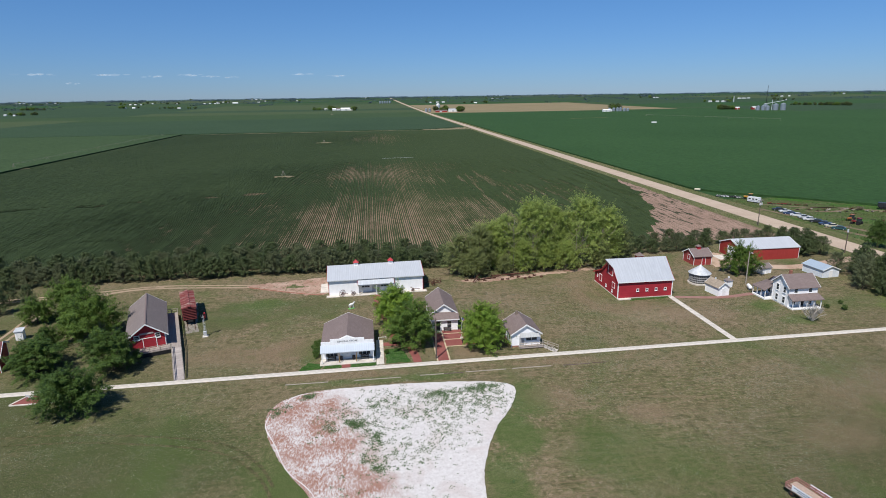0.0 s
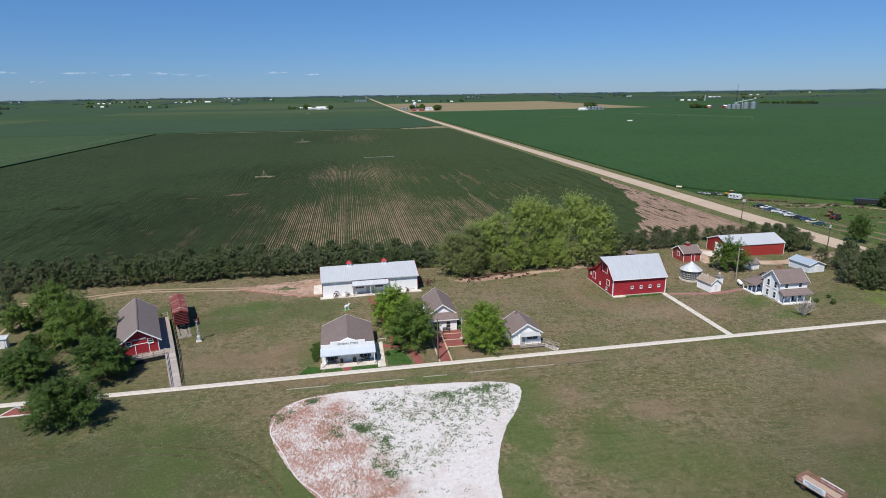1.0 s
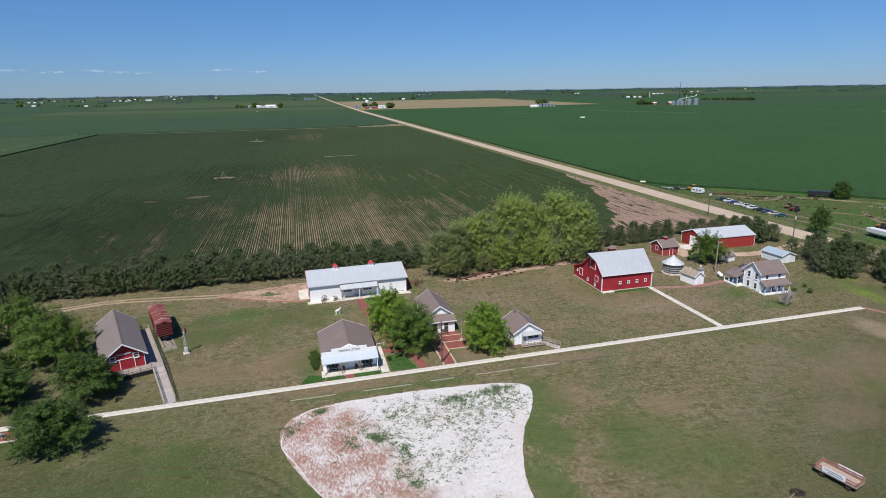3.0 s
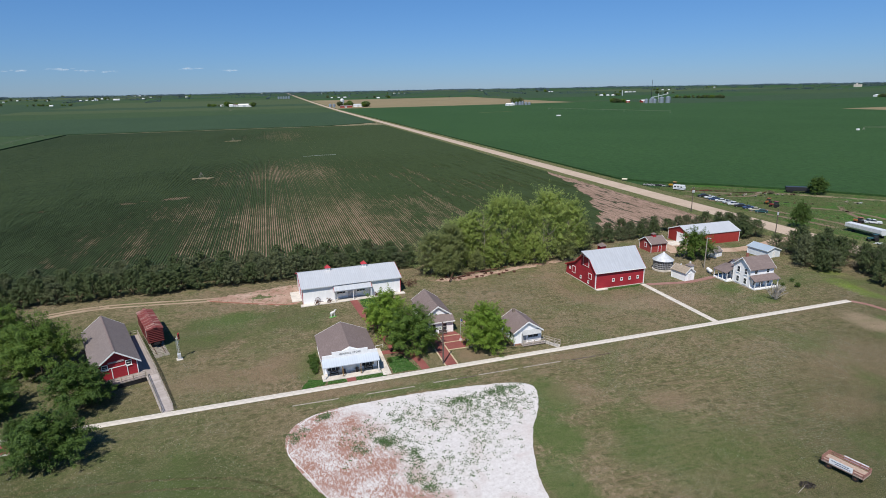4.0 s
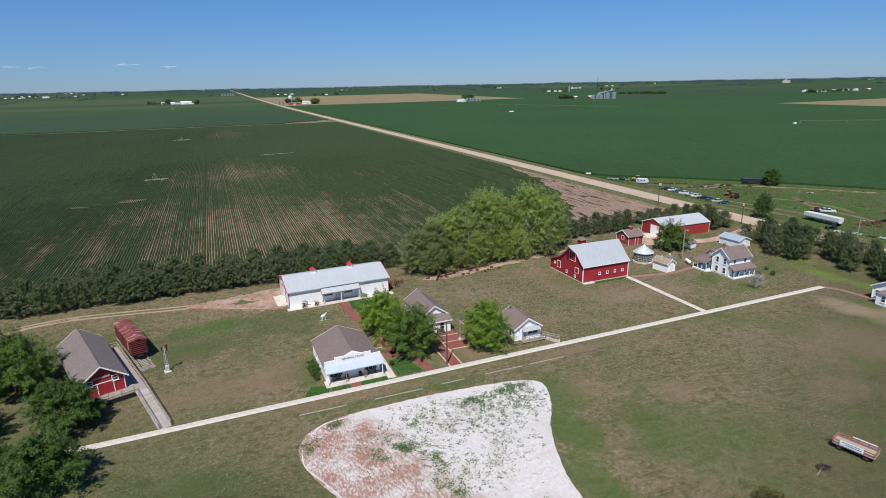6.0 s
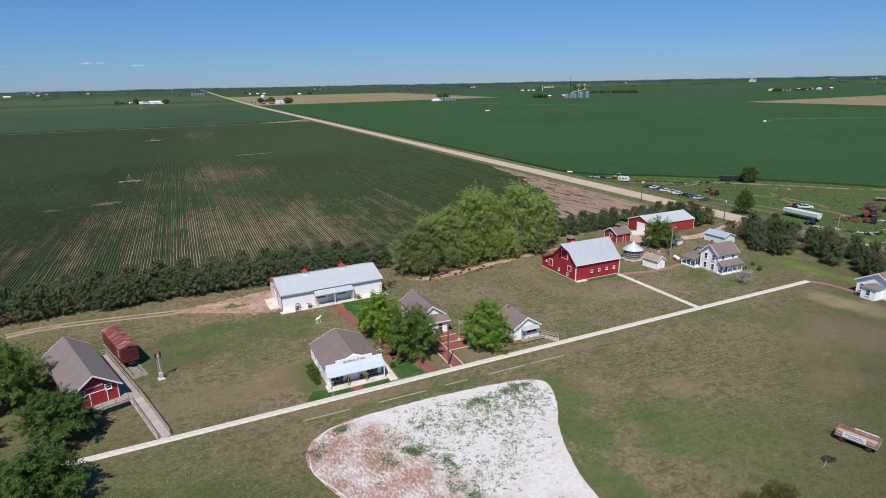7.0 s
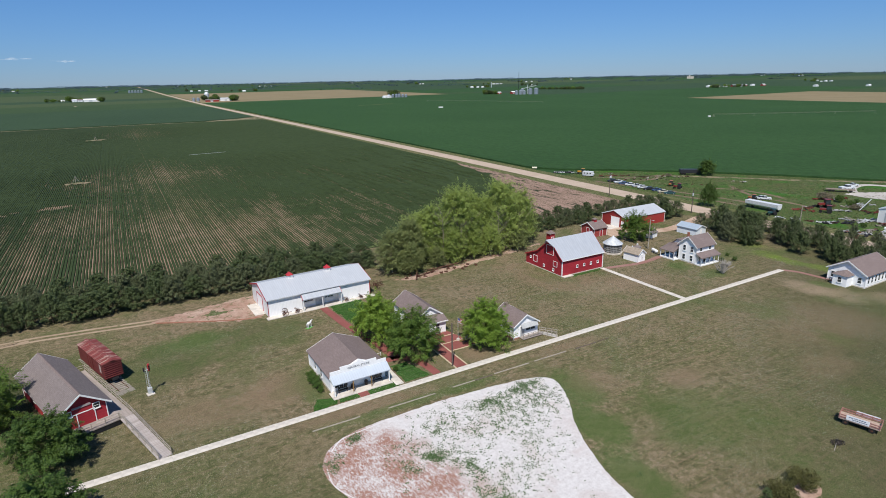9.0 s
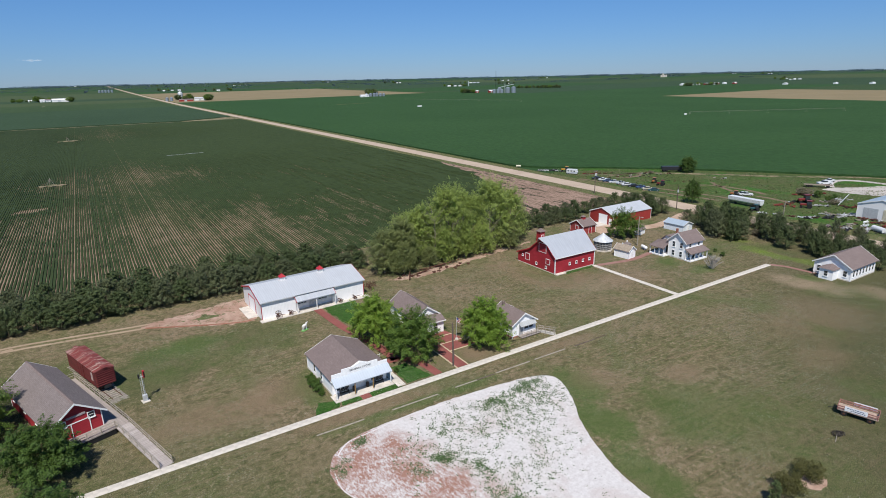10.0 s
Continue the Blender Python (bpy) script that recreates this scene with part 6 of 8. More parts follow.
put_tree(SHADE[2], -52.2, 98.9, 1.02, 10, 0.86)
put_tree(SHADE[1], -62.4, 114.4, 1.22, 200, 1.16)
put_tree(SHADE[1], -67.8, 119.5, 0.70, 300, 0.82)
put_tree(SHADE[2], -65.6, 100.4, 1.08, 160, 0.70)
put_tree(SHADE[1], -73.8, 130.0, 0.95, 80, 0.95)
put_tree(SHADE[1], -78.5, 125.0, 0.62, 40, 0.66)
put_tree(SHADE[1], 92.2, 134.0, 0.96, 220, 0.92)
put_tree(SHADE[2], 149.0, 151.0, 0.66, 15, 1.0)
put_tree(SHADE[2], 207.5, 195.5, 0.95, 95, 0.85)
put_tree(SHADE[2], -68.8, 110.5, 0.5, 95, 0.55)
put_tree(SHADE[2], -57.0, 88.8, 0.45, 35, 0.55)

COTTON = [tree("cottonwood", (18, w * 1.2, 0.04, 900, 62), (40,), 0.138, m, 50 + i, 18, 0.34, 18, la, "tree", "tall trees behind the barn", 0.12, 0.27, M_palebark, 0.84)
          for i, (w, m, la) in enumerate(((12.5, M_cotton, "tall pale green cottonwood with an uneven crown"), (10.5, M_cotton, "tall slender cottonwood with pale leaves"), (12.0, M_willow, "grey-green willow with drooping foliage")))]
for i, x, y, s, sz in ((2, 18.0, 145.5, 0.70, 0.60), (2, 24, 147, 0.74, 0.70), (0, 27, 151, 0.70, 0.70), (1, 31.5, 150, 0.85, 0.80), (0, 39.5, 149, 0.95, 1.06), (1, 46, 152, 0.95, 0.92), (0, 54, 149, 0.98, 1.07), (1, 61.5, 150, 0.9, 0.86), (2, 66, 153, 0.6, 0.55), (2, 21.5, 141.5, 0.5, 0.42), (1, 35.5, 144.5, 0.55, 0.5), (0, 47.5, 144.5, 0.5, 0.46), (2, 57, 144.5, 0.5, 0.42), (2, 30, 143.6, 0.36, 0.28), (1, 42.0, 145, 0.5, 0.5)):
    put_tree(COTTON[i], x, y, s, x * 37, sz)

# bare grey limbs standing among the tall trees
def dead_tree(x, y, h, seed, rz):
    rng = random.Random(seed)
    t = thing("dead_tree", pose(x, y, land(x, y), 0, 0, rz), "bare grey dead tree among leafy cottonwoods", "dead tree", "dead trees")
    for name_, bm_ in trunk_parts(h, 0.15, 10, seed, 0.25, 0.3):
        part(name_, bm_, M_palebark, t)
    for i in range(14):
        a, z, q = rng.uniform(0, 6.28), h * rng.uniform(0.45, 1.0), rng.uniform(0.10, 0.22) * h
        p = Vector((math.cos(a) * q * 0.7, math.sin(a) * q * 0.7, z))
        part("twig", tube([p, p + Vector((math.cos(a) * q * 0.5, math.sin(a) * q * 0.5, q * 0.5)), p + Vector((math.cos(a + 0.4) * q * 0.9, math.sin(a + 0.4) * q * 0.9, q * 1.3))], [0.05, 0.035, 0.015], 5), M_palebark, t)


for x, y, h, k in ((33.2, 145.6, 13.0, 1), (38.0, 144.6, 10.5, 2), (42.8, 146.4, 11.5, 3), (50.6, 145.2, 11.5, 4), (58.5, 146.0, 11.0, 5)):
    dead_tree(x, y, h, 300 + k, 70 * k)

PINES = [tree("pine_tree", (7, 6.8, 0.0, 130, 92), (1, 0.0, True), 0.095, m, 80 + i, 7, 0.16, 0, la, "pine tree", "windbreak pines", 0.3, 0.2)
         for i, (m, la) in enumerate(((M_pine, "dark green pine in a dense windbreak row"), (M_pine2, "dull grey-green cedar in a windbreak row"), (M_pine, "bushy dark pine branching to the ground")))]
rw = random.Random(5)
for row, (y0, step) in enumerate(((153.8, 3.9), (160.2, 4.1), (165.5, 6.5))):
    x = -122.0 + row * 1.7
    while x < 16:
        far = max(0.0, (-95 - x) / 30)
        put_tree(PINES[rw.randrange(3)], x + rw.uniform(-0.6, 0.6), y0 + rw.uniform(-0.7, 0.7) - far * 9 - 0.00035 * (x + 30) ** 2, rw.uniform(0.85, 1.1), rw.uniform(0, 360), rw.uniform(0.82, 1.06) * (1.0 if x < -5 else 0.86))
        x += step
x = 66.0
while x < 133:
    for y0 in (157.5, 163.5):
        if not (97 < x < 118 and y0 < 158):
            put_tree(PINES[rw.randrange(3)], x + rw.uniform(-0.8, 0.8), y0 + rw.uniform(-0.7, 0.7), rw.uniform(0.75, 0.95), rw.uniform(0, 360), rw.uniform(0.62, 0.9))
    x += 4.3
for x, y in ((119, 151), (123.5, 150), (121, 146.5), (127, 152), (126.5, 147)):
    put_tree(PINES[rw.randrange(3)], x, y, rw.uniform(0.8, 1.0), rw.uniform(0, 360), rw.uniform(0.75, 0.95))
y = 130.0
while y > 52:
    for x0, s in ((117.5, 1.0), (122.5, 1.0), (127.5, 1.05), (132.5, 0.95)):
        if rw.random() < 0.84 and not (x0 > 127 and y > 128):
            put_tree(PINES[rw.randrange(3)], x0 + rw.uniform(-1.0, 1.0) + max(0, (95 - y) * 0.06), y + rw.uniform(-0.8, 0.8), s * rw.uniform(0.62, 0.95), rw.uniform(0, 360), s * rw.uniform(0.75, 1.28))
    y -= 3.7
for x, y, s in ((113.5, 117.5, 1.15), (117.0, 121.0, 1.1), (114.0, 112.6, 0.95), (118.5, 116, 1.25), (120.5, 125.5, 1.2), (-85.5, 118, 0.9), (-86, 110, 1.0), (-92, 139, 1.0), (-97, 134, 1.1), (-101, 127, 1.1), (-90, 132, 0.9), (-104, 119, 1.1), (-97, 121, 0.9), (-107, 110, 1.1), (-108, 139, 1.1), (-86, 136, 0.8)):
    put_tree(PINES[rw.randrange(3)], x, y, s * 0.82, rw.uniform(0, 360), s * rw.uniform(1.0, 1.2))
LOW = tree("brush_shrub", round_lobes(91, 2.6, 3.4, 0.02, 14), 1500, 0.13, M_brush, 92, 2.4, 0.05, 6, "pale dry shrub among the trees", "shrub", "dry shrubs", 0.05)
for i in range(26):
    put_tree(LOW, 129.0 + rw.uniform(-5, 6), 124 - i * 2.5 + rw.uniform(-1, 1), rw.uniform(0.6, 1.2), rw.uniform(0, 360), rw.uniform(0.5, 0.9))
BUSH = tree("clipped_bush", round_lobes(95, 2.6, 3.8, 0.0, 20), 5200, 0.075, M_shrub, 96, 2.0, 0.08, 6, "rounded bush with rusty green foliage", "bush", "bushes on the lawn", 0.05)
for x, y, s in ((22.2, 47.5, 0.92), (26.7, 47.4, 0.92)):
    put_tree(BUSH, x, y, s, x * 50, s * 0.95)
SAP = tree("lawn_shrub", round_lobes(131, 1.3, 1.5, 0.0, 10), 900, 0.07, M_deep, 132, 1.0, 0.04, 4, "small dark shrub on the lawn by the farmhouse", "shrub", "lawn shrubs", 0.1)
for x, y, k in ((95.5, 107.2, 0.8), (98.2, 105.4, 1.0), (100.4, 109.0, 0.7)):
    put_tree(SAP, x, y, k, x * 40, k)
CED = tree("young_cedar", cone_lobes(97, 2.6, 1.3, 12), 1500, 0.07, M_pine, 98, 2.4, 0.05, 3, "narrow young cedar on the lawn", "cedar", "young cedars", 0.2)
put_tree(CED, 18.8, 47.2, 1.3, 0)
put_tree(CED, 15.8, 46.4, 1.0, 60)
tagged(part("bare_ring", sheet([(26.4 + 1.9 * math.cos(a), 46.6 + 1.3 * math.sin(a)) for a in np.linspace(0, 6.1, 18)], 0.03, 0.05, 0.5, 0.3), M_apron), "ring of bare pink earth round a bush", "bare soil", kind="structure")
SHR = tree("foundation_shrub", round_lobes(99, 1.3, 1.4, 0.0, 10), 1500, 0.06, M_deep, 99, 1.0, 0.04, 4, "small round green shrub beside the store", "shrub", "store shrubs", 0.1)
for x, y, s in ((-16.1, 98.4, 0.8), (-16.2, 99.9, 1.2), (-16.2, 101.6, 1.35), (-16.2, 103.4, 1.2), (-3.0, 98.4, 0.7)):
    put_tree(SHR, x, y, s, y * 40)
bare = thing("bare_shrub", pose(86.6, 100.6, 0) @ Matrix.Diagonal((1.75, 1.75, 2.5, 1)), "leafless grey shrub on the lawn", "shrub")
bbm = bmesh.new()
rb2 = random.Random(8)
for i in range(46):
    a, e = rb2.uniform(0, 6.28), rb2.uniform(0.5, 1.4)
    ln = rb2.uniform(1.1, 1.9)
    mid = Vector((math.cos(a) * math.cos(e), math.sin(a) * math.cos(e), math.sin(e))) * ln * 0.55
    cyl(bbm, (0, 0, 0), mid, 0.035, 0.025, 4)
    for k in range(3):
        cyl(bbm, mid, mid + Vector((math.cos(a + rb2.uniform(-0.7, 0.7)) * 0.5, math.sin(a + rb2.uniform(-0.7, 0.7)) * 0.5, rb2.uniform(0.2, 0.7))), 0.022, 0.008, 4)
part("twigs", bbm, plain("grey_twigs", (0.40, 0.37, 0.33), 0.9, bump=0), bare)


# ---- weeds and tufts ----
def tufts(name, P, high, wide, mat, label, rng, category):
    """Small upright blades, one leaning triangle pair each."""
    n = len(P)
    a = rng.uniform(0, 2 * math.pi, n)
    D = np.stack([np.cos(a), np.sin(a), np.zeros(n)], 1)
    L = np.stack([-np.sin(a), np.cos(a), np.zeros(n)], 1)
    H = (high * rng.uniform(0.4, 1.4, n))[:, None]
    W = (wide * rng.uniform(0.5, 1.5, n))[:, None]
    Z = np.array([[0, 0, 1.0]])
    V = np.stack([P - D * W, P + D * W, P + D * W * 1.1 + Z * H + L * H * 0.9, P - D * W * 1.1 + Z * H + L * H * 0.9], 1).reshape(-1, 3)
    me = bpy.data.meshes.new(name)
    me.from_pydata(V.tolist(), [], np.arange(4 * n).reshape(n, 4).tolist())
    me.materials.append(mat)
    tagged(part(name, me, None), label, category, kind="stuff")


def pad_weeds():
    rng = np.random.default_rng(9)
    spots = []
    # loose sprinkling: from, to, spread, clumps
    for (x0, y0), (x1, y1), sd, n in (((-11, 80), (-5, 72), 1.5, 220), ((-6, 72), (-5, 63), 1.1, 150), ((2, 81.5), (16, 83.2), 0.9, 300), ((-6, 82), (10, 80), 1.8, 420), ((-3, 76), (13, 77), 2.0, 480), ((-3, 66), (7, 71), 2.4, 320), ((-10, 58), (6, 57), 2.6, 110), ((10, 80), (16, 79), 1.4, 190), ((-14, 78), (-12, 72), 1.2, 30)):
        t = rng.random(n)
        c = np.stack([x0 + (x1 - x0) * t, y0 + (y1 - y0) * t], 1) + rng.normal(0, sd, (n, 2))
        for q in c:
            k = int(1 + 24 * rng.random() ** 3.2)
            spots.append(q + rng.normal(0, 0.07 + 0.012 * k, (k, 2)))
    # thick patches
    for (x0, y0), (x1, y1), sd, n in (((-9.8, 76), (-4.0, 69.5), 0.6, 26), ((-7.6, 67), (-5.2, 63.5), 0.4, 9), ((4, 82.2), (14.5, 83.4), 0.55, 24), ((-17, 83.4), (-14.6, 84.2), 0.35, 9), ((-21.2, 79.4), (-19, 81.2), 0.4, 9), ((-12.9, 76.4), (-11.6, 73.0), 0.4, 5), ((-6, 80.5), (-3.5, 78.5), 0.7, 8)):
        for i in range(n):
            t = rng.random()
            q = np.array([x0 + (x1 - x0) * t, y0 + (y1 - y0) * t]) + rng.normal(0, sd, 2)
            k = int(rng.integers(25, 110))
            spots.append(q + rng.normal(0, 0.16 + 0.0026 * k, (k, 2)))
    P = np.concatenate(spots)
    P = np.column_stack([P, np.full(len(P), 0.05)])
    tufts("pad_weeds", P, 0.06, 0.066, leaves("weed_leaves", (0.05, 0.105, 0.034), (0.12, 0.19, 0.075), 0.2), "small green weeds scattered over white gravel", rng, "weeds")


pad_weeds()


def lawn_tufts():
    rng = np.random.default_rng(12)
    n = 95000
    X, Y = rng.uniform(-75, 120, n), 40 + 100 * rng.random(n) ** 1.25
    cl = np.sin(X * 0.31 + 2 * np.sin(Y * 0.17)) * np.cos(Y * 0.37 + 1.5 * np.sin(X * 0.11)) + 0.6 * np.sin(X * 0.9 + Y * 1.1) + rng.normal(0, 0.7, n)
    keep = (cl > 0.0) & ~((X > -23) & (X < 18.5) & (Y < 87)) & (np.abs(Y - 93 - 0.0165 * X) > 1.0)
    P = np.column_stack([X, Y, np.zeros(n)])[keep]
    tufts("lawn_tufts", P, 0.06, 0.075, leaves("grass_tufts", (0.105, 0.122, 0.045), (0.205, 0.185, 0.108), 0.25), "short uneven tufts of dry lawn grass", rng, "grass")


lawn_tufts()


def clover():
    """Pale clover heads and dry stalks in loose drifts over the lawn."""
    rng = np.random.default_rng(15)
    n = 330000
    X, Y = rng.uniform(-70, 110, n), 38 + 100 * rng.random(n) ** 1.3
    cl = np.sin(X * 0.10 + 2.0 * np.sin(Y * 0.06)) * np.cos(Y * 0.12 + 1.5 * np.sin(X * 0.05)) + 0.6 * np.sin(X * 0.35 - Y * 0.5) + 0.4 * np.sin(X * 1.3 + 1.1 * Y) + rng.normal(0, 0.45, n)
    k = (cl > 0.45) & ~((X > -23) & (X < 19) & (Y < 87)) & (np.abs(Y - 93 - 0.0165 * X) > 1.0) & ~((X > -17) & (X < 31) & (Y > 93) & (Y < 115)) & ~((X > -62) & (X < -40) & (Y > 93))
    tufts("clover", np.column_stack([X, Y, np.zeros(n)])[k], 0.03, 0.032, leaves("clover_heads", (0.17, 0.18, 0.12), (0.42, 0.41, 0.35), 0.2), "small white clover heads scattered over the lawn", rng, "clover")


clover()


# ---- poles, flag, yard things ----
def power_pole(x, y, h, label, arms=1, cans=0, lamp=False, mat=None, rz=0):
    t = thing("utility_pole", pose(x, y, 0, 0, 0, rz), label, "utility pole", "utility poles")
    part("pole", cyl(bmesh.new(), (0, 0, -0.2), (0, 0, h), 0.16, 0.11, 10), mat or M_pole, t)
    for i in range(arms):
        arm = part("crossarm", box(-1.2, -0.06, h - 0.5 - i * 0.9, 1.2, 0.06, h - 0.38 - i * 0.9), M_pole, t)
        for k in (-1.1, -0.5, 0.5, 1.1):
            part("insulator", cyl(bmesh.new(), (k, 0, h - 0.38 - i * 0.9), (k, 0, h - 0.2 - i * 0.9), 0.05, 0.04, 7), M_galv, arm)
    for i in range(cans):
        part("transformer", cyl(bmesh.new(), (0.32 * (1 if i else -1), -0.25, h - 2.1), (0.32 * (1 if i else -1), -0.25, h - 1.2), 0.24, n=12), M_galv, t)
    if lamp:
        lb = bmesh.new()
        cyl(lb, (0, 0, h - 0.5), (0, -0.9, h - 0.1), 0.03, n=6)
        bx(lb, -0.14, -1.25, h - 0.22, 0.14, -0.75, h - 0.05)
        part("yard_lamp", lb, M_galv, t)
    return t


power_pole(6.1, 94.9, 8.0, "brown wooden pole beside the walk", 0)
power_pole(88.0, 125.0, 8.6, "pale wooden yard light pole by the pump house", 0, 0, True, M_railwood)
power_pole(133.4, 185.2, 9.5, "wooden power pole with transformers by the road", 1, 2)
power_pole(134.6, 147.0, 8.5, "wooden power pole with a transformer by the drive", 0, 1)
power_pole(139.6, 112.5, 8.5, "grey yard light pole among the pines", 0, 0, True, M_railwood)
flag = thing("flagpole", pose(12.1, 103.0, 0), "white flagpole with a limp red, white and blue flag", "flagpole")
part("pole", cyl(bmesh.new(), (0, 0, 0), (0, 0, 4.7), 0.04, 0.03, 8), M_galv, flag)
part("base", cyl(bmesh.new(), (0, 0, 0), (0, 0, 0.35), 0.35, 0.3, 12), M_concrete, flag)
fb = bmesh.new()
gr = [[fb.verts.new((0.04 + 0.9 * i / 8, 0.08 * math.sin(i * 1.3 + j * 0.5), 4.55 - 0.9 * j / 6 - 0.08 * i)) for i in range(9)] for j in range(7)]
for j in range(6):
    for i in range(8):
        fc = fb.faces.new((gr[j][i], gr[j][i + 1], gr[j + 1][i + 1], gr[j + 1][i]))
        fc.material_index = 2 if i < 3 and j < 3 else (0 if j % 2 == 0 else 1)
cl = part("flag", fb, [plain("flag_red", (0.45, 0.05, 0.06), 0.8), plain("flag_white", (0.75, 0.72, 0.72), 0.8), plain("flag_blue", (0.05, 0.07, 0.22), 0.8)], flag)
bench(pose(12.6, 100.9, 0.05, 0, 0, 180), "dark bench on the brick plaza")
for x, y in ((13.6, 102.4), (13.9, 101.6)):
    st = thing("memorial_stone", pose(x, y, 0, 0, 0, 20), "low pale memorial stone at the plaza edge", "stone", "memorial stones")
    part("stone", box(-0.35, -0.18, 0, 0.35, 0.18, 0.75, bevel=0.06), M_concrete, st)
bench(pose(9.7, 107.0, 0.05, 0, 0, 0), "dark bench against the little white hall", M_darkwood)
ct = thing("step_rail", pose(-3.7, 104.6, 0, 0, 0, 20), "low white handrail beside the store", "handrail")
part("rail", cyl(bmesh.new(), (-0.8, 0, 0.8), (0.8, 0, 0.6), 0.04, n=6), M_wtrim, ct)
for k in (-0.8, 0.8):
    part("post", cyl(bmesh.new(), (k, 0, 0), (k, 0, 0.7), 0.04, n=6), M_wtrim, ct)

# hay wagon with a banner
wag = thing("hay_wagon", pose(45.6, 50.35, 0, 0, 0, -74) @ Matrix.Scale(0.89, 4), "weathered pink-red flat hay wagon with slatted sides and banners", "wagon")
M_wagon = plain("faded_red_wood", (0.34, 0.17, 0.14), 0.85, var=0.25, scale=3)
part("bed", box(-2.7, -1.15, 0.85, 2.7, 1.15, 1.0), plain("pale_boards", (0.42, 0.32, 0.26), 0.85, var=0.2, scale=4), wag)
part("frame", box(-2.6, -0.4, 0.6, 2.6, 0.4, 0.85), M_steel, wag)
for sx in (-1.7, 1.7):
    for sy in (-0.95, 0.95):
        wt = part("wheel", cyl(bmesh.new(), (sx, sy - 0.12, 0.42), (sx, sy + 0.12, 0.42), 0.42, n=16), M_tyre, wag)
        part("hub", cyl(bmesh.new(), (sx, sy - 0.14, 0.42), (sx, sy + 0.14, 0.42), 0.18, n=10), M_rust, wt)
for sy in (-1.12, 1.12):
    for z in (1.25, 1.6):
        part("side_board", box(-2.7, sy - 0.03, z - 0.09, 2.7, sy + 0.03, z + 0.09), M_wagon, wag)
    for x in (-2.6, -1.3, 0, 1.3, 2.6):
        part("stake", box(x - 0.05, sy - 0.05, 0.9, x + 0.05, sy + 0.05, 1.75), M_wagon, wag)
for sx in (-2.68, 2.68):
    for z in (1.25, 1.6):
        part("end_board", box(sx - 0.03, -1.1, z - 0.09, sx + 0.03, 1.1, z + 0.09), M_wagon, wag)
bn = part("banner", box(-1.7, -1.2, 1.05, 1.3, -1.17, 1.85), plain("white_banner", (0.75, 0.77, 0.80), 0.6, var=0.05), wag, "white banner with rows of dark print")
for z, x0, x1 in ((1.58, -1.4, 0.9), (1.30, -0.9, 1.1)):
    for k in range(7):
        xa = x0 + (x1 - x0) * k / 7
        part("print_bar", box(xa, -1.206, z - 0.07, xa + (x1 - x0) / 7 * 0.75, -1.2, z + 0.07), plain("banner_print", (0.10, 0.13, 0.22), 0.6) if k == 0 else bpy.data.materials["banner_print"], bn)
part("banner", box(-0.8, 1.17, 1.1, 2.3, 1.2, 1.85), bpy.data.materials["white_banner"], wag, "plain white banner")
tg = bmesh.new()
cyl(tg, (-2.6, 0, 0.7), (-4.0, 0, 0.25), 0.05, n=6)
part("tongue", tg, M_steel, wag)
pile = thing("burnt_spot", pose(38.7, 49.8, 0), "dark clump of brush with a stick on the grass", "brush pile")
part("clump", crown("clump", [((0, 0, 0.2), (0.8, 0.6, 0.35)), ((0.5, -0.3, 0.15), (0.6, 0.5, 0.25))], 500, 0.09, leaves("charred_brush", (0.035, 0.03, 0.025), (0.075, 0.06, 0.05), 0.05), 3), None, pile)
stk = cyl(bmesh.new(), (0, 0, 0.25), (-1.9, -0.7, 0.05), 0.06, 0.04, 7)
part("stick", stk, M_railwood, pile)

# old machinery and timber beside the tall trees
for x, y, ln, rz, z in ((30.5, 141.2, 9.0, -4, 0.5), (34.5, 141.9, 8.0, 6, 0.35), (25.5, 139.6, 6.0, 12, 0.3), (21.5, 138.6, 5.0, 60, 0.8)):
    lg = thing("old_auger", pose(x, y, 0, 0, 0, rz), "long rusty conveyor lying in the grass", "machinery", "scrap by the trees")
    b = bmesh.new()
    cyl(b, (-ln / 2, 0, z * 0.6), (ln / 2, 0, z * 1.3 + 0.2), 0.16, n=8)
    part("tube", b, M_rust, lg)
    for k in (-0.3, 0.3):
        part("strut", cyl(bmesh.new(), (ln * k, -0.3, 0), (ln * k, 0, z + 0.2), 0.04, n=5), M_rust, lg)
for i in range(14):
    x, y = 19 + i * 1.55, 139.2 + 1.2 * math.sin(i * 1.7)
    b = thing("scrap_piece", pose(x, y, 0, 0, 0, i * 47), "small rusty scrap iron in long grass", "scrap", "scrap by the trees")
    part("piece", bx(bx(bmesh.new(), -0.5, -0.15, 0, 0.5, 0.15, 0.3, bevel=0.04), 0.1, -0.4, 0.05, 0.25, 0.4, 0.45), M_rust, b)
tagged(part("bare_edge", sheet([(16, 139.6), (20, 137.6), (26, 137.6), (33, 139.0), (45, 141.4), (58, 143.6), (66, 145.4), (65, 146.4), (51, 144.4), (40, 143.0), (30, 141.4), (22, 140.7)], 0.03, 0.05, 0.8, 0.5), M_apron), "bare strip of earth along the tall trees", "bare soil", kind="structure")

# ---- scrapyard beyond the road ----
PAINT = {k: plain("paint_" + k, c, 0.35, 0.1, 0.08, bump=0, spec=0.5) for k, c in dict(white=(0.74, 0.75, 0.76), black=(0.03, 0.03, 0.035), blue=(0.05, 0.08, 0.17), silver=(0.5, 0.52, 0.54), red=(0.22, 0.035, 0.03), teal=(0.03, 0.09, 0.10), cream=(0.6, 0.55, 0.42), orange=(0.42, 0.15, 0.05), yellow=(0.55, 0.27, 0.03)).items()}


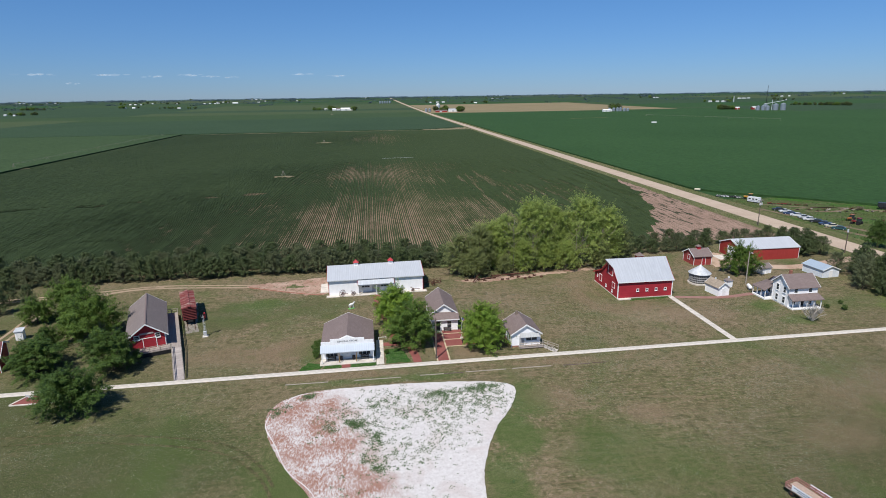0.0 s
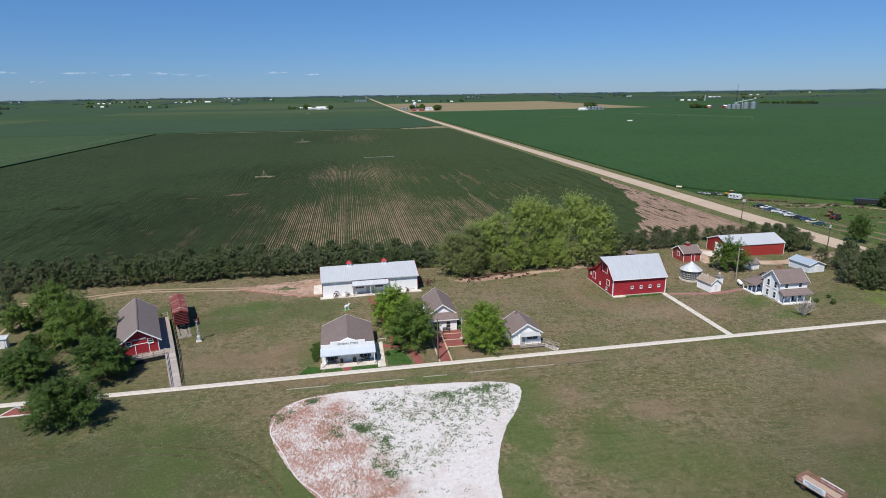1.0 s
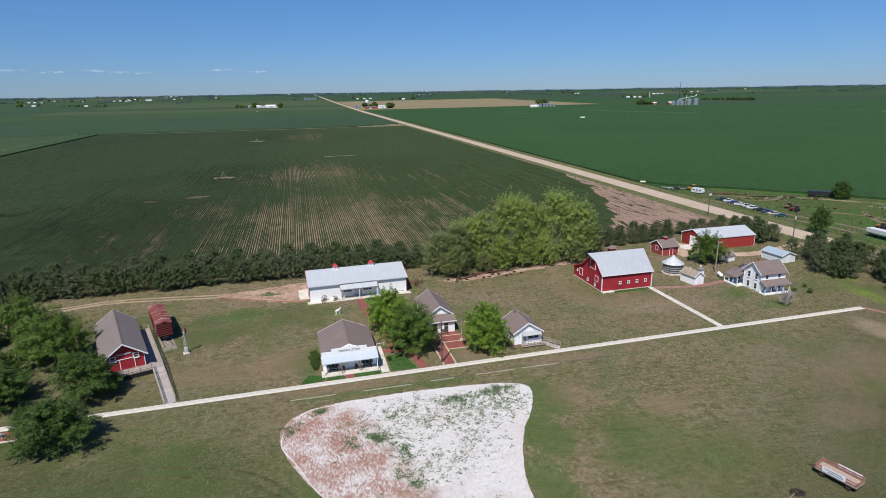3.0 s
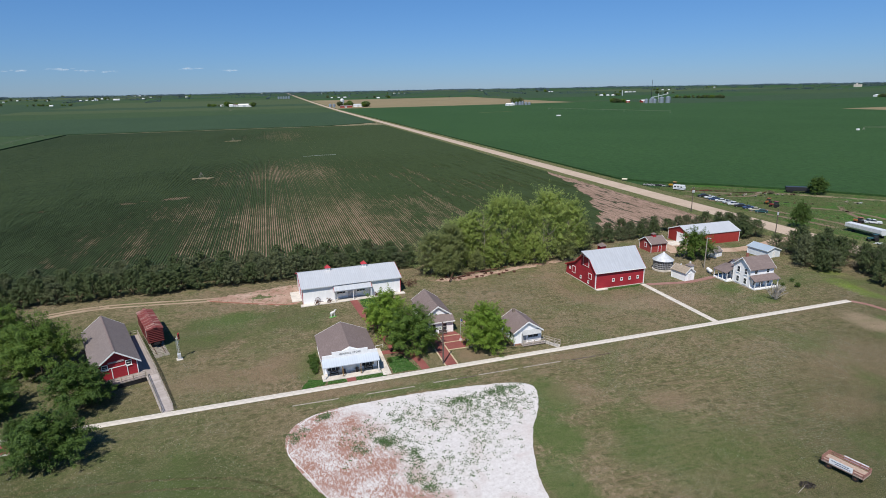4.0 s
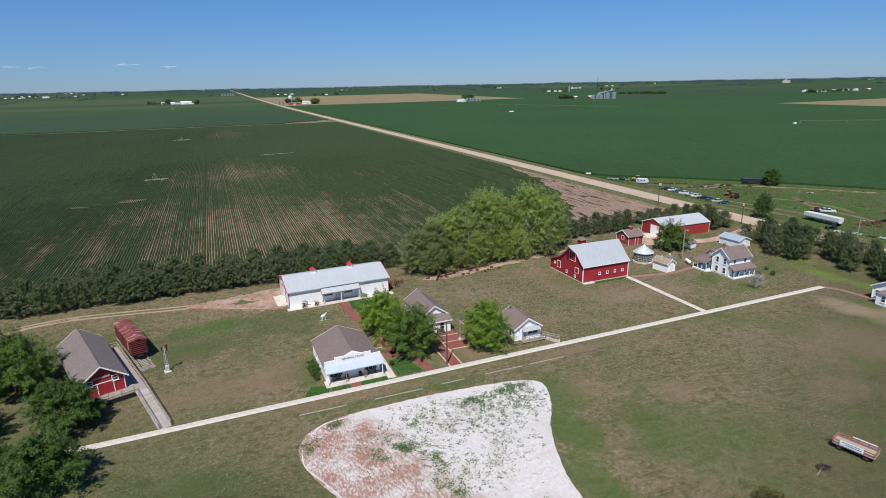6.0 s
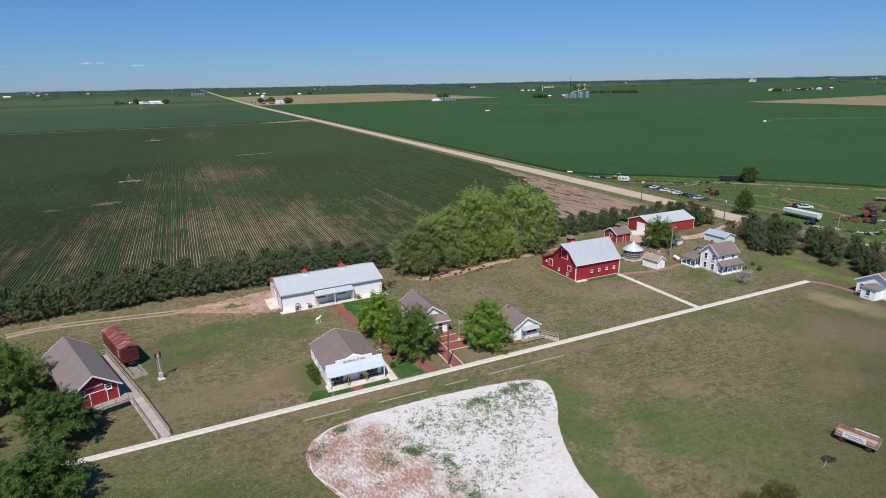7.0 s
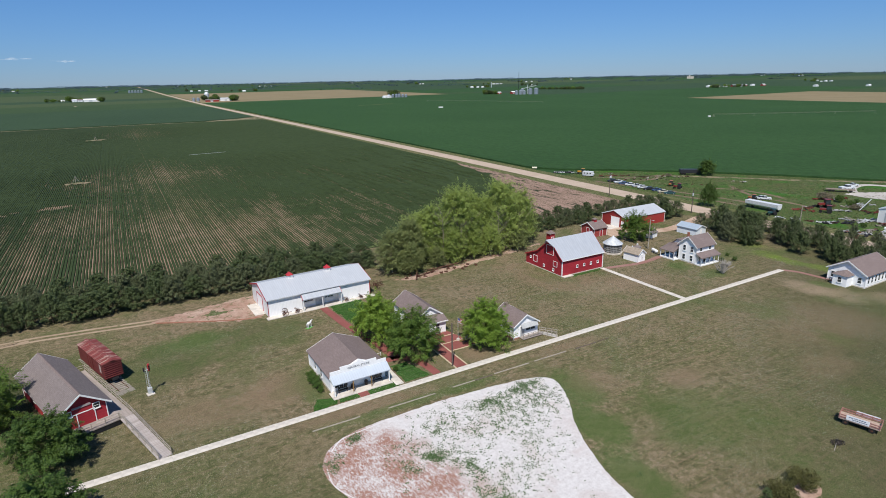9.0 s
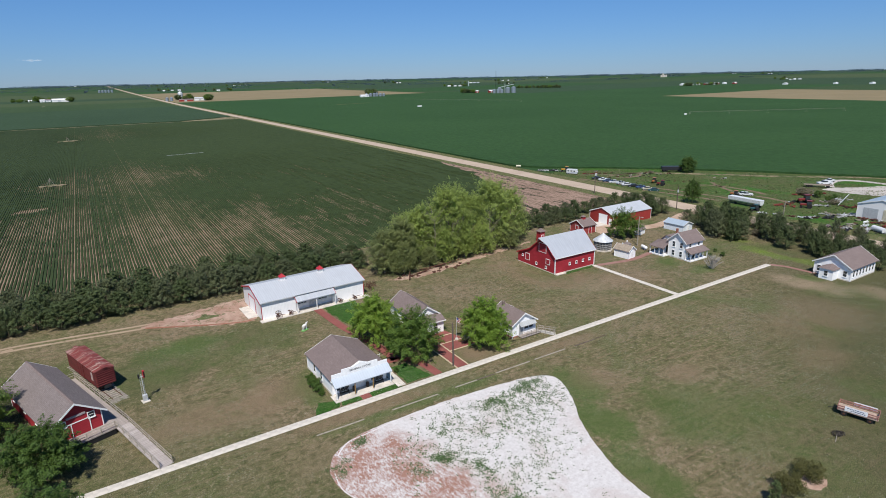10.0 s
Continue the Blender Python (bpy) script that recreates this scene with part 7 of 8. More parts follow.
def car(m, color, label, pickup=False):
    t = thing("parked_car", m, label, "car", "cars in the scrapyard")
    low = bmesh.new()
    extrude_profile(low, [(-2.3, 0.35), (2.3, 0.35), (2.35, 0.8), (1.2, 0.95), (-2.2, 0.98), (-2.35, 0.75)], -0.88, 0.88)
    b = part("body", low, PAINT[color], t)
    cab = bmesh.new()
    extrude_profile(cab, [(0.95, 0.94), (0.35, 1.45), (-0.5, 1.48), (-0.75, 0.96)] if pickup else [(1.1, 0.94), (0.45, 1.42), (-1.1, 1.44), (-1.9, 0.97)], -0.76, 0.76)
    part("cabin", cab, M_glass, b)
    part("roof_panel", box(-0.72, -0.55 if pickup else -1.1, 1.44, 0.72, 0.4, 1.5, bevel=0.02), PAINT[color], b)
    for sx in (-0.85, 0.85):
        for sy in (-1.45, 1.45):
            w = part("wheel", cyl(bmesh.new(), (sx - 0.1, sy, 0.33), (sx + 0.1, sy, 0.33), 0.33, n=14), M_tyre, t)
            part("rim", cyl(bmesh.new(), (sx - 0.115, sy, 0.33), (sx + 0.115, sy, 0.33), 0.18, n=10), M_galv, w)
    return t


for i, (cname, pk) in enumerate((("black", False), ("white", True), ("blue", False), ("white", False), ("silver", True), ("white", False), ("black", False), ("blue", True), ("cream", False), ("teal", False))):
    u = i / 9
    car(pose(158.2 - 2.0 * u + 0.4 * math.sin(i * 2), 208.0 - 34.0 * u, 0, 0, 0, 62 + 14 * math.sin(i * 1.9)) @ Matrix.Scale(0.92, 4), cname, "old %s %s in a row of derelict cars" % (cname, "pickup" if pk else "car"), pk)
car(pose(176.5, 146.5, 0, 0, 0, 40), "white", "white pickup truck among scrap", True)
car(pose(231.0, 142.0, 0, 0, 0, 70), "white", "white truck parked by the gravel yard", True)


def long_trailer(m, L, h, color, label, tank=False):
    t = thing("trailer", m, label, "trailer", "trailers in the scrapyard")
    b = bmesh.new()
    if tank:
        extrude_profile(b, [(-1.2, 1.6), (-0.6, 1.0), (0.6, 1.0), (1.2, 1.6), (1.25, h), (-1.25, h)], -L / 2, L / 2)
    else:
        bx(b, -L / 2, -1.2, 1.0, L / 2, 1.2, h, bevel=0.05)
    part("body", b, PAINT[color], t)
    part("chassis", box(-L / 2 + 0.3, -0.5, 0.75, L / 2 - 0.3, 0.5, 1.0), M_steel, t)
    for x in (-L / 2 + 1.2, -L / 2 + 2.4):
        for s in (-0.95, 0.95):
            part("wheel", cyl(bmesh.new(), (x, s - 0.2, 0.5), (x, s + 0.2, 0.5), 0.5, n=14), M_tyre, t)
    part("landing_leg", box(L / 2 - 2.5, -0.7, 0, L / 2 - 2.3, 0.7, 0.8), M_steel, t)
    return t


long_trailer(pose(160.0, 136.9, 0, 0, 0, 88), 12.4, 2.8, "white", "long white grain trailer parked in grass", True)
long_trailer(pose(202.8, 200.6, 0, 0, 0, -38), 10.5, 2.7, "black", "long black trailer with pale top beside a tree")
rv = thing("motorhome", pose(160.0, 225.6, 0, 0, 0, -60) @ Matrix.Scale(0.78, 4), "old white motorhome parked beside the corn", "motorhome")
part("body", extrude_profile(bmesh.new(), [(-3.4, 0.55), (3.3, 0.55), (3.5, 1.5), (3.0, 2.1), (2.9, 2.9), (2.5, 3.1), (-3.2, 3.1), (-3.45, 2.8)], -1.2, 1.2), PAINT["white"], rv, "white panelled body")
rv.children[0].rotation_euler = (0, 0, -math.pi / 2)
for x0, x1 in ((-2.8, -1.6), (-0.9, 0.3), (1.0, 2.0)):
    for s_ in (-1.21, 1.18):
        part("window", box(x0, s_, 1.7, x1, s_ + 0.03, 2.4), M_glass, rv)
part("stripe", box(-3.4, -1.215, 1.1, 3.2, -1.19, 1.25), PAINT["blue"], rv, "faded blue stripe")
part("roof_vent", box(-0.8, -0.4, 3.08, 0.1, 0.4, 3.35, bevel=0.05), PAINT["silver"], rv)
for x in (-2.0, 2.2):
    for s_ in (-1.0, 1.0):
        part("wheel", cyl(bmesh.new(), (x, s_ - 0.13, 0.42), (x, s_ + 0.13, 0.42), 0.42, n=14), M_tyre, rv)
fl = thing("flatbed_trailer", pose(215.2, 139.0, 0, 0, 0, -55), "dark flatbed trailer in the yard", "trailer", "trailers in the scrapyard")
part("deck", box(-5, -1.25, 0.9, 5, 1.25, 1.1), M_wood, fl)
for x in (-3.6, -2.4, 3.6):
    part("axle", cyl(bmesh.new(), (x, -1.2, 0.5), (x, 1.2, 0.5), 0.48, n=14), M_tyre, fl)


def machine(x, y, rz, color, label, s=1.0):
    """A tractor or combine: hood, cab, two large and two small wheels."""
    t = thing("tractor", pose(x, y, 0, 0, 0, rz), label, "tractor", "machines in the scrapyard")
    part("hood", box(-0.4 * s, 0.2 * s, 0.9 * s, 0.4 * s, 2.2 * s, 1.6 * s, bevel=0.06), PAINT[color], t)
    cb = part("cab", box(-0.65 * s, -1.2 * s, 1.0 * s, 0.65 * s, 0.2 * s, 2.6 * s, bevel=0.05), M_glass, t)
    part("cab_roof", box(-0.75 * s, -1.3 * s, 2.6 * s, 0.75 * s, 0.3 * s, 2.75 * s), PAINT[color], cb)
    for sx in (-0.95 * s, 0.95 * s):
        part("rear_wheel", cyl(bmesh.new(), (sx - 0.22 * s, -0.7 * s, 0.8 * s), (sx + 0.22 * s, -0.7 * s, 0.8 * s), 0.8 * s, n=16), M_tyre, t)
        part("front_wheel", cyl(bmesh.new(), (sx * 0.8 - 0.12 * s, 1.8 * s, 0.45 * s), (sx * 0.8 + 0.12 * s, 1.8 * s, 0.45 * s), 0.45 * s, n=14), M_tyre, t)
    return t


machine(172.9, 121.8, 30, "red", "old red tractor with a white cab among scrap", 1.0)
machine(168.2, 179.8, 20, "red", "small red tractor in long grass", 0.9)
machine(171.2, 186.1, 110, "orange", "faded orange machine in long grass", 0.85)
machine(162.3, 232.6, 40, "yellow", "yellow loader beside the old motorhome", 1.0)
machine(172.6, 148.8, 10, "orange", "rusty orange machine behind the grain trailer", 0.8)
machine(154.6, 130.0, 70, "teal", "green machine at the end of the grain trailer", 0.8)
rs = random.Random(17)


def junk(x, y, rz, mat, label, size=1.0, long=0.0):
    """A heap of bent panels, pipes and wheels thrown together."""
    j = thing("scrap_heap", pose(x, y, 0, 0, 0, rz), label, "scrap", "scrap in the yard")
    for k in range(rs.randrange(4, 8)):
        c = (rs.uniform(-1.1, 1.1) * size * (1 + long), rs.uniform(-0.6, 0.6) * size, rs.uniform(0.15, 0.55) * size)
        d = (rs.uniform(0.3, 1.3) * size * (1 + long), rs.uniform(0.08, 0.5) * size, rs.uniform(0.05, 0.5) * size)
        b = bmesh.new()
        bmesh.ops.create_cube(b, size=1, matrix=pose(*c, rs.uniform(-35, 35), rs.uniform(-25, 25), rs.uniform(-60, 60)) @ Matrix.Diagonal((*d, 1)))
        part("bent_panel", b, mat, j)
    for k in range(2):
        part("pipe", cyl(bmesh.new(), (rs.uniform(-1.6, -0.4) * size, rs.uniform(-0.7, 0.7) * size, 0.1), (rs.uniform(0.4, 1.6) * size, rs.uniform(-0.7, 0.7) * size, rs.uniform(0.2, 1.2) * size), 0.06, n=5), mat, j)
    if rs.random() < 0.45:
        wx, wy = rs.uniform(-1, 1) * size, -0.8 * size
        part("loose_tyre", cyl(bmesh.new(), (wx, wy, 0.0), (wx + 0.1, wy, 0.24), 0.42, n=12), M_tyre, j)


JUNK = {"rusty brown": M_rust, "grey": M_galv, "white": plain("dirty_white", (0.42, 0.42, 0.42), 0.7, 0, 0.25), "black": M_steel, "dull red": plain("dull_red", (0.20, 0.045, 0.035), 0.7, 0.1, 0.25), "weathered timber": M_railwood}


def junk_row(x0, y0, x1, y1, n, spread, kinds, size=1.0, long=0.0):
    rz = math.degrees(math.atan2(y1 - y0, x1 - x0))
    for i in range(n):
        u = (i + rs.uniform(0.1, 0.9)) / n
        k = rs.choice(kinds)
        junk(x0 + (x1 - x0) * u + rs.gauss(0, spread), y0 + (y1 - y0) * u + rs.gauss(0, spread), rz + rs.uniform(-40, 40), JUNK[k], k + " scrap metal lying in rough grass", size * rs.uniform(0.7, 1.25), long)


R, G, W, B, D, T = "rusty brown", "grey", "white", "black", "dull red", "weathered timber"
junk_row(167.5, 130.5, 171, 125.5, 4, 0.5, [R, D], 0.9)
junk_row(156.5, 117.7, 160, 112.6, 6, 0.6, [B, B, G, R], 0.8, 0.3)
junk_row(167.5, 114.5, 171, 106.5, 7, 0.6, [T, W, G], 0.8, 0.8)
junk_row(177, 123.5, 180, 118, 5, 0.6, [W, G, T], 0.75, 0.4)
junk_row(184, 116, 188, 109, 7, 1.2, [R, R, D, B], 1.0)
junk_row(151, 106, 156, 97, 9, 0.9, [W, R, G, D, B], 0.75)
junk_row(156, 98.5, 161, 92, 8, 1.0, [B, R, G, W, D], 0.9)
junk_row(168, 104, 172.5, 99, 7, 0.8, [R, R, D, T], 0.8)
junk_row(192, 136.5, 196, 132, 4, 0.8, [R, D], 0.9)
junk_row(153.8, 243.2, 161.3, 237.4, 12, 0.6, [B, B, G, B], 0.8)
junk_row(163, 221.5, 177, 214.5, 8, 0.8, [R, R, D], 0.7, 0.3)
junk_row(168, 148.5, 172, 146, 4, 0.7, [R, D, W], 0.8)
junk_row(152, 128, 156, 121, 4, 0.7, [G, B, W], 0.6)
junk_row(172, 190, 190, 176, 5, 1.5, [R, B], 0.6)
junk_row(185, 205, 197, 196, 4, 1.0, [T, R], 0.7)
junk_row(200, 178, 206, 172, 3, 0.8, [T, G], 0.7)
junk_row(176, 130, 186, 126, 6, 0.8, [R, D, R, B], 0.95)
junk_row(170, 130, 176, 128, 4, 0.5, [D, D, R], 0.9)
junk_row(186, 124, 198, 120, 6, 0.8, [W, G, W, T], 0.8, 0.4)
junk_row(158, 114, 165, 110, 7, 0.7, [B, B, W, G], 0.8, 0.2)
junk_row(165, 110, 178, 106, 8, 0.7, [W, G, W, T], 0.7, 0.6)
junk_row(150, 104, 170, 97, 16, 1.6, [R, D, W, T, R, G], 0.85, 0.2)
junk_row(148, 98, 166, 90, 16, 1.6, [R, D, B, W, T, R], 0.95, 0.2)
junk_row(196, 133, 204, 129, 4, 0.8, [D, R, W], 0.8)
junk_row(153, 243, 162, 236, 12, 0.7, [G, B, G, W], 0.8)
junk_row(165, 208, 190, 205, 7, 1.0, [R, R, T], 0.8, 0.3)
junk_row(170, 206, 186, 198, 5, 1.5, [T, R], 0.5)
car(pose(176.0, 147.8, 0, 0, 0, 60), "silver", "old silver pickup behind the grain trailer", True)
car(pose(223.0, 140.2, 0, 0, 0, 60) @ Matrix.Scale(1.25, 4), "white", "white truck beside the flatbed trailer", True)
machine(180.5, 126.5, 60, "red", "red tractor with a pale cab among scrap", 1.15)
pk = thing("propane_tank", pose(156.5, 93.0, 0, 0, 0, 60), "long white tank lying in the scrapyard", "tank", "tanks")
part("shell", cyl(bmesh.new(), (-2.2, 0, 0.95), (2.2, 0, 0.95), 0.8, n=16), PAINT["white"], pk)
for k in (-1.4, 1.4):
    part("leg", box(k - 0.12, -0.5, 0, k + 0.12, 0.5, 0.4), M_galv, pk)
bx_ = thing("white_tank", pose(152.8, 258.5, 0, 0, 0, -38), "small pale tank at the corn edge", "tank")
part("tank", cyl(bmesh.new(), (-1.3, 0, 0.8), (1.3, 0, 0.8), 0.5, n=14), PAINT["cream"], bx_)
for k in (-0.9, 0.9):
    part("stand", box(k - 0.1, -0.5, 0, k + 0.1, 0.5, 0.4), M_steel, bx_)
tagged(part("field_edge", ribbon(smooth([(196, 200), (207, 187.5), (225, 166), (240, 151), (257, 134), (275, 105)]), 3.4, 0.03), M_turn), "dry strip of bare earth along the corn", "bare soil", kind="structure")
aug = thing("grain_auger", pose(0, 0, 0), "long pale grain auger raised over the yard", "grain auger")
part("tube", cyl(bmesh.new(), (183, 116.4, 0.6), (196, 119.0, 2.6), 0.13, n=8), M_galv, aug)
for u in (0.25, 0.7):
    x, y, z = 183 + 13 * u, 116.4 + 2.6 * u, 0.6 + 2.0 * u
    part("leg", cyl(bmesh.new(), (x - 0.8, y + 0.6, 0), (x, y, z), 0.06, n=6), M_galv, aug)
wb = thing("white_workshop", pose(172.3, 92.5, 0, 0, 0, 0), "large white metal workshop with a blue-grey roof", "workshop")
gable(wb, 20, 13.5, 4.6, 6.6, M_whmetal, M_blueroof, 0.2, 0.2)
part("overhead_door", box(-0.07, 7.4, 0, 0.02, 11.6, 3.6), PAINT["silver"], wb, "grey overhead door")
part("overhead_door", box(-0.07, 1.8, 0, 0.02, 6.0, 3.6), PAINT["cream"], wb, "pale overhead door")
M_yard = dirt_mat("pale_gravel", (0.36, 0.33, 0.30), (0.50, 0.46, 0.42), weeds=-1, scale=0.6)
tagged(part("gravel_yard", sheet([(211.5, 135), (210.5, 126), (213, 119), (217, 113), (226, 101), (238, 88), (262, 84), (256, 104), (248, 116), (240, 123.5), (231, 127), (223, 131.5), (217, 135.5)], 0.03, 0.05, 1.2, 0.8), M_yard), "broad pale gravel apron in the yard", "gravel yard", kind="structure")
tagged(part("gravel_drive", ribbon(smooth([(219, 136), (228, 140.5), (238, 141), (243, 134), (243, 124)]), 3.4, 0.034), M_yard), "pale gravel drive looping round a patch of grass", "gravel drive", kind="structure")
M_yardtrack = dirt_mat("yard_mud", (0.15, 0.105, 0.075), (0.21, 0.155, 0.11), weeds=0.5, scale=1.2, green=(0.06, 0.11, 0.028))
for i, pts in enumerate(([(153, 214), (158, 190), (163, 172), (166, 156), (167, 138)], [(160, 222), (172, 213), (190, 206), (202, 192)], [(192, 172), (184.5, 162), (179, 150), (178.6, 138), (176, 128)], [(180, 174), (186, 165), (187, 152), (184, 142)], [(154, 178), (157, 166), (159, 155), (160, 146)], [(166, 208), (174, 211), (186, 207), (178, 202), (168, 205)])):
    tagged(part("rut", ribbon(smooth(pts), 2.0, 0.025), M_yardtrack), "worn dirt track through rough grass", "track", "yard tracks", "structure")
for x, y, s in ((188.8, 122.0, 2.0), (194.1, 128.6, 2.2), (161.7, 105.0, 1.3), (197, 124, 1.4), (176, 105, 1.2)):
    put_tree(SHR, x, y, s, x * 9, s)
for x, y, s in ((194.8, 134.0, 1.2), (190, 203, 0.6), (186, 119, 0.8)):
    put_tree(LOW, x, y, s * 1.3, x * 9, s)


def yard_weeds():
    rng = np.random.default_rng(77)
    n = 26000
    X, Y = rng.uniform(152, 262, n), rng.uniform(80, 245, n)
    cl = np.sin(X * 0.13 + 2 * np.sin(Y * 0.09)) * np.cos(Y * 0.17 + 1.5 * np.sin(X * 0.11)) + 0.7 * np.sin(X * 0.5 + Y * 0.7) + rng.normal(0, 0.6, n)
    k = (cl > 0.35) & (Y < 262 - (X - 150) * 1.13)
    tufts("yard_weeds", np.column_stack([X, Y, np.zeros(n)])[k], 0.22, 0.16, leaves("rank_weeds", (0.070, 0.115, 0.030), (0.17, 0.185, 0.080), 0.3), "rank weeds and dry stalks in the scrapyard", rng, "weeds")


yard_weeds()


# ---- far farms and the horizon ----
def far_building(x, y, L, W, h, rz, wall, roof, label):
    t = thing("farm_building", pose(x, y, land(x, y) - 0.1, 0, 0, rz), label, "farm building", "far farm buildings")
    part("wall", extrude_profile(bmesh.new(), [(0, 0), (W, 0), (W, h), (W / 2, h + W * 0.2), (0, h)], 0, L), wall, t)
    part("roof", slab(bmesh.new(), [(-0.4, h), (W / 2, h + W * 0.2 + 0.2), (W + 0.4, h)], -0.4, L + 0.4, 0.2), roof, t)
    part("door", box(L * 0.35, -0.08, 0, L * 0.55, 0.02, h * 0.8), M_galv, t)
    return t


M_bin = striped("corrugated_bin_steel", (0.36, 0.40, 0.44), "Z", 1.0, 0.4, 0.5, 0.3, 0.12, 0.8, 0.5)


def far_bin(x, y, r, h):
    t = thing("storage_bin", pose(x, y, land(x, y) - 0.1), "grey steel grain bin on a far farm", "grain bin", "far grain bins")
    part("shell", cyl(bmesh.new(), (0, 0, 0), (0, 0, h), r, n=20), M_bin, t)
    part("roof", cyl(bmesh.new(), (0, 0, h), (0, 0, h + r * 0.55), r * 1.03, r * 0.1, 20), M_bin, t)
    return t


FAR = [tree("grove_tree", round_lobes(110 + i, 13, 13, 0.02, 16), 900, 0.75, M_pine if i else M_foliage, 120 + i, 13, 0.3, 0, "dark tree in a far farm grove", "tree", "far trees", 0.3) for i in range(2)]
rf2 = random.Random(23)


def grove(x, y, n, sx, sy, s=1.0):
    for i in range(n):
        k = rf2.uniform(0.55, 1.1) * s
        put_tree(FAR[rf2.randrange(2)], x + rf2.uniform(-sx, sx), y + rf2.uniform(-sy, sy), k, rf2.uniform(0, 360), k * rf2.uniform(0.7, 1.0))


WH, RR, BR = (M_wtrim, M_wtrim), (M_redv, M_wtrim), (M_redv, M_shingle)
for x, y, L, W, h, look_, la in (
        (-98, 1858, 37, 14, 5.5, WH, "long white farm building on a far farm"), (-125, 1880, 11, 9, 5, WH, "white farmhouse among far trees"), (-113, 1884, 12, 10, 5, (M_wtrim, M_shingle), "white house with a brown roof on a far farm"), (-153, 1930, 8, 7, 3.5, WH, "small white shed on a far farm"),
        (168, 1566, 31, 9, 4, BR, "long brown-roofed barn on a far farm"), (207, 1592, 27, 12, 5.5, (M_wtrim, M_galv), "white shed with a steel roof on a far farm"),
        (564, 1386, 16, 9, 4, WH, "white shed beside far grain bins"), (581, 1396, 9, 8, 4, (M_wtrim, M_galv), "small white shed beside far grain bins"),
        (925, 1336, 13, 9, 5, RR, "red barn on a far farm"), (894, 1359, 11, 8, 4.5, RR, "red shed on a far farm"),
        (1242, 2050, 12, 8, 3.5, WH, "white house on a far farm"), (1262, 2034, 9, 7, 3.5, WH, "white house on a far farm"), (1276, 2020, 15, 8, 3.5, WH, "white shed on a far farm"),
        (-750, 2390, 11, 7, 3, WH, "white building on a far farm"), (-1052, 1822, 7, 6, 2.6, WH, "white building on a far farm"), (-1036, 1840, 7, 6, 2.6, (M_wtrim, M_blueroof), "white building with a blue roof on a far farm"), (-1015, 1800, 6, 5, 2.4, WH, "small white building on a far farm"), 
        (-735, 3250, 28, 12, 4.5, (M_galv, M_wtrim), "long white building near the horizon"), (-870, 3200, 11, 7, 3, WH, "white building near the horizon"), (-820, 3215, 9, 7, 3, WH, "white building near the horizon"), (-640, 3440, 11, 8, 3, WH, "white building near the horizon"),
        (1729, 972, 14, 9, 3.5, WH, "white building on the far plain"), (1795, 866, 11, 9, 3.5, WH, "white building on the far plain"), (1807, 780, 16, 9, 3.5, WH, "long white building on the far plain")):
    far_building(x, y, L, W, h, 0, *look_, la)
for i in range(9):
    far_building(1600 + i * 22, 1215 - i * 6 + rf2.uniform(-12, 12), rf2.uniform(10, 20), 9, 4, rf2.uniform(-10, 10), rf2.choice([M_wtrim, M_wtrim, M_redv]), rf2.choice([M_wtrim, M_galv]), "small building in a far hamlet")
for x, y, r, h in ((148, 1626, 3.8, 7.5), (157.5, 1622, 3.8, 7.5), (590, 1411, 3.6, 6.5), (598, 1404, 3.8, 7), (606, 1400, 3.8, 7.5), (614, 1401, 4, 7.5), (621, 1394, 3.6, 6.5), (629, 1392, 3.4, 6),
                   (902, 1285, 4.2, 9), (910.5, 1279, 4.2, 9.5), (918, 1273, 4.2, 9), (923, 1289, 4.5, 13), (934, 1268, 5.8, 13), (946.5, 1259, 5.8, 14)):
    far_bin(x, y, r, h)
for i in range(5):
    far_bin(40 + 11.5 * i, 2812 + 4 * i, 4.6, 9)
dome = thing("silo", pose(190, 1702, land(190, 1702)), "tall grey farm silo with a domed top", "silo")
part("shaft", cyl(bmesh.new(), (0, 0, 0), (0, 0, 15), 6, n=20), M_galv, dome)
dm = bmesh.new()
bmesh.ops.create_uvsphere(dm, u_segments=20, v_segments=10, radius=6, matrix=Matrix.Translation((0, 0, 15)))
part("dome", dm, M_galv, dome)
tagged(part("farm_lane", ribbon(smooth([(-106, 1545, ), (-105, 1640), (-104, 1760), (-101, 1856)]), 5.0, 0.9), M_gravel), "pale gravel lane up to a far farm", "lane", kind="structure")
elev = thing("bin_conveyor", pose(0, 0, 0), "steel conveyor rising over far grain bins", "conveyor")
part("tube", cyl(bmesh.new(), (911, 1278, 15), (946, 1258, 23), 0.6, n=6), M_galv, elev)
part("leg", cyl(bmesh.new(), (926, 1270, 0), (926, 1270, 25), 0.6, n=6), M_galv, elev)
mast = thing("radio_mast", pose(1248, 1739, land(1248, 1739)), "thin steel radio mast on the plain", "mast")
part("mast", cyl(bmesh.new(), (0, 0, 0), (0, 0, 57), 0.9, 0.45, 6), M_steel, mast)
tow = thing("water_tower", pose(1300, 1990, land(1300, 1990)), "pale narrow tower on the plain", "tower")
part("shaft", cyl(bmesh.new(), (0, 0, 0), (0, 0, 20), 1.5, n=12), M_galv, tow)
gel = thing("grain_elevator", pose(2781, 2234, land(2781, 2234)), "pale concrete grain elevator near the horizon", "grain elevator")
for i in range(4):
    part("silo", cyl(bmesh.new(), (i * 8, -i * 5, 0), (i * 8, -i * 5, 13 if i != 1 else 20), 4.5, n=14), M_concrete, gel)
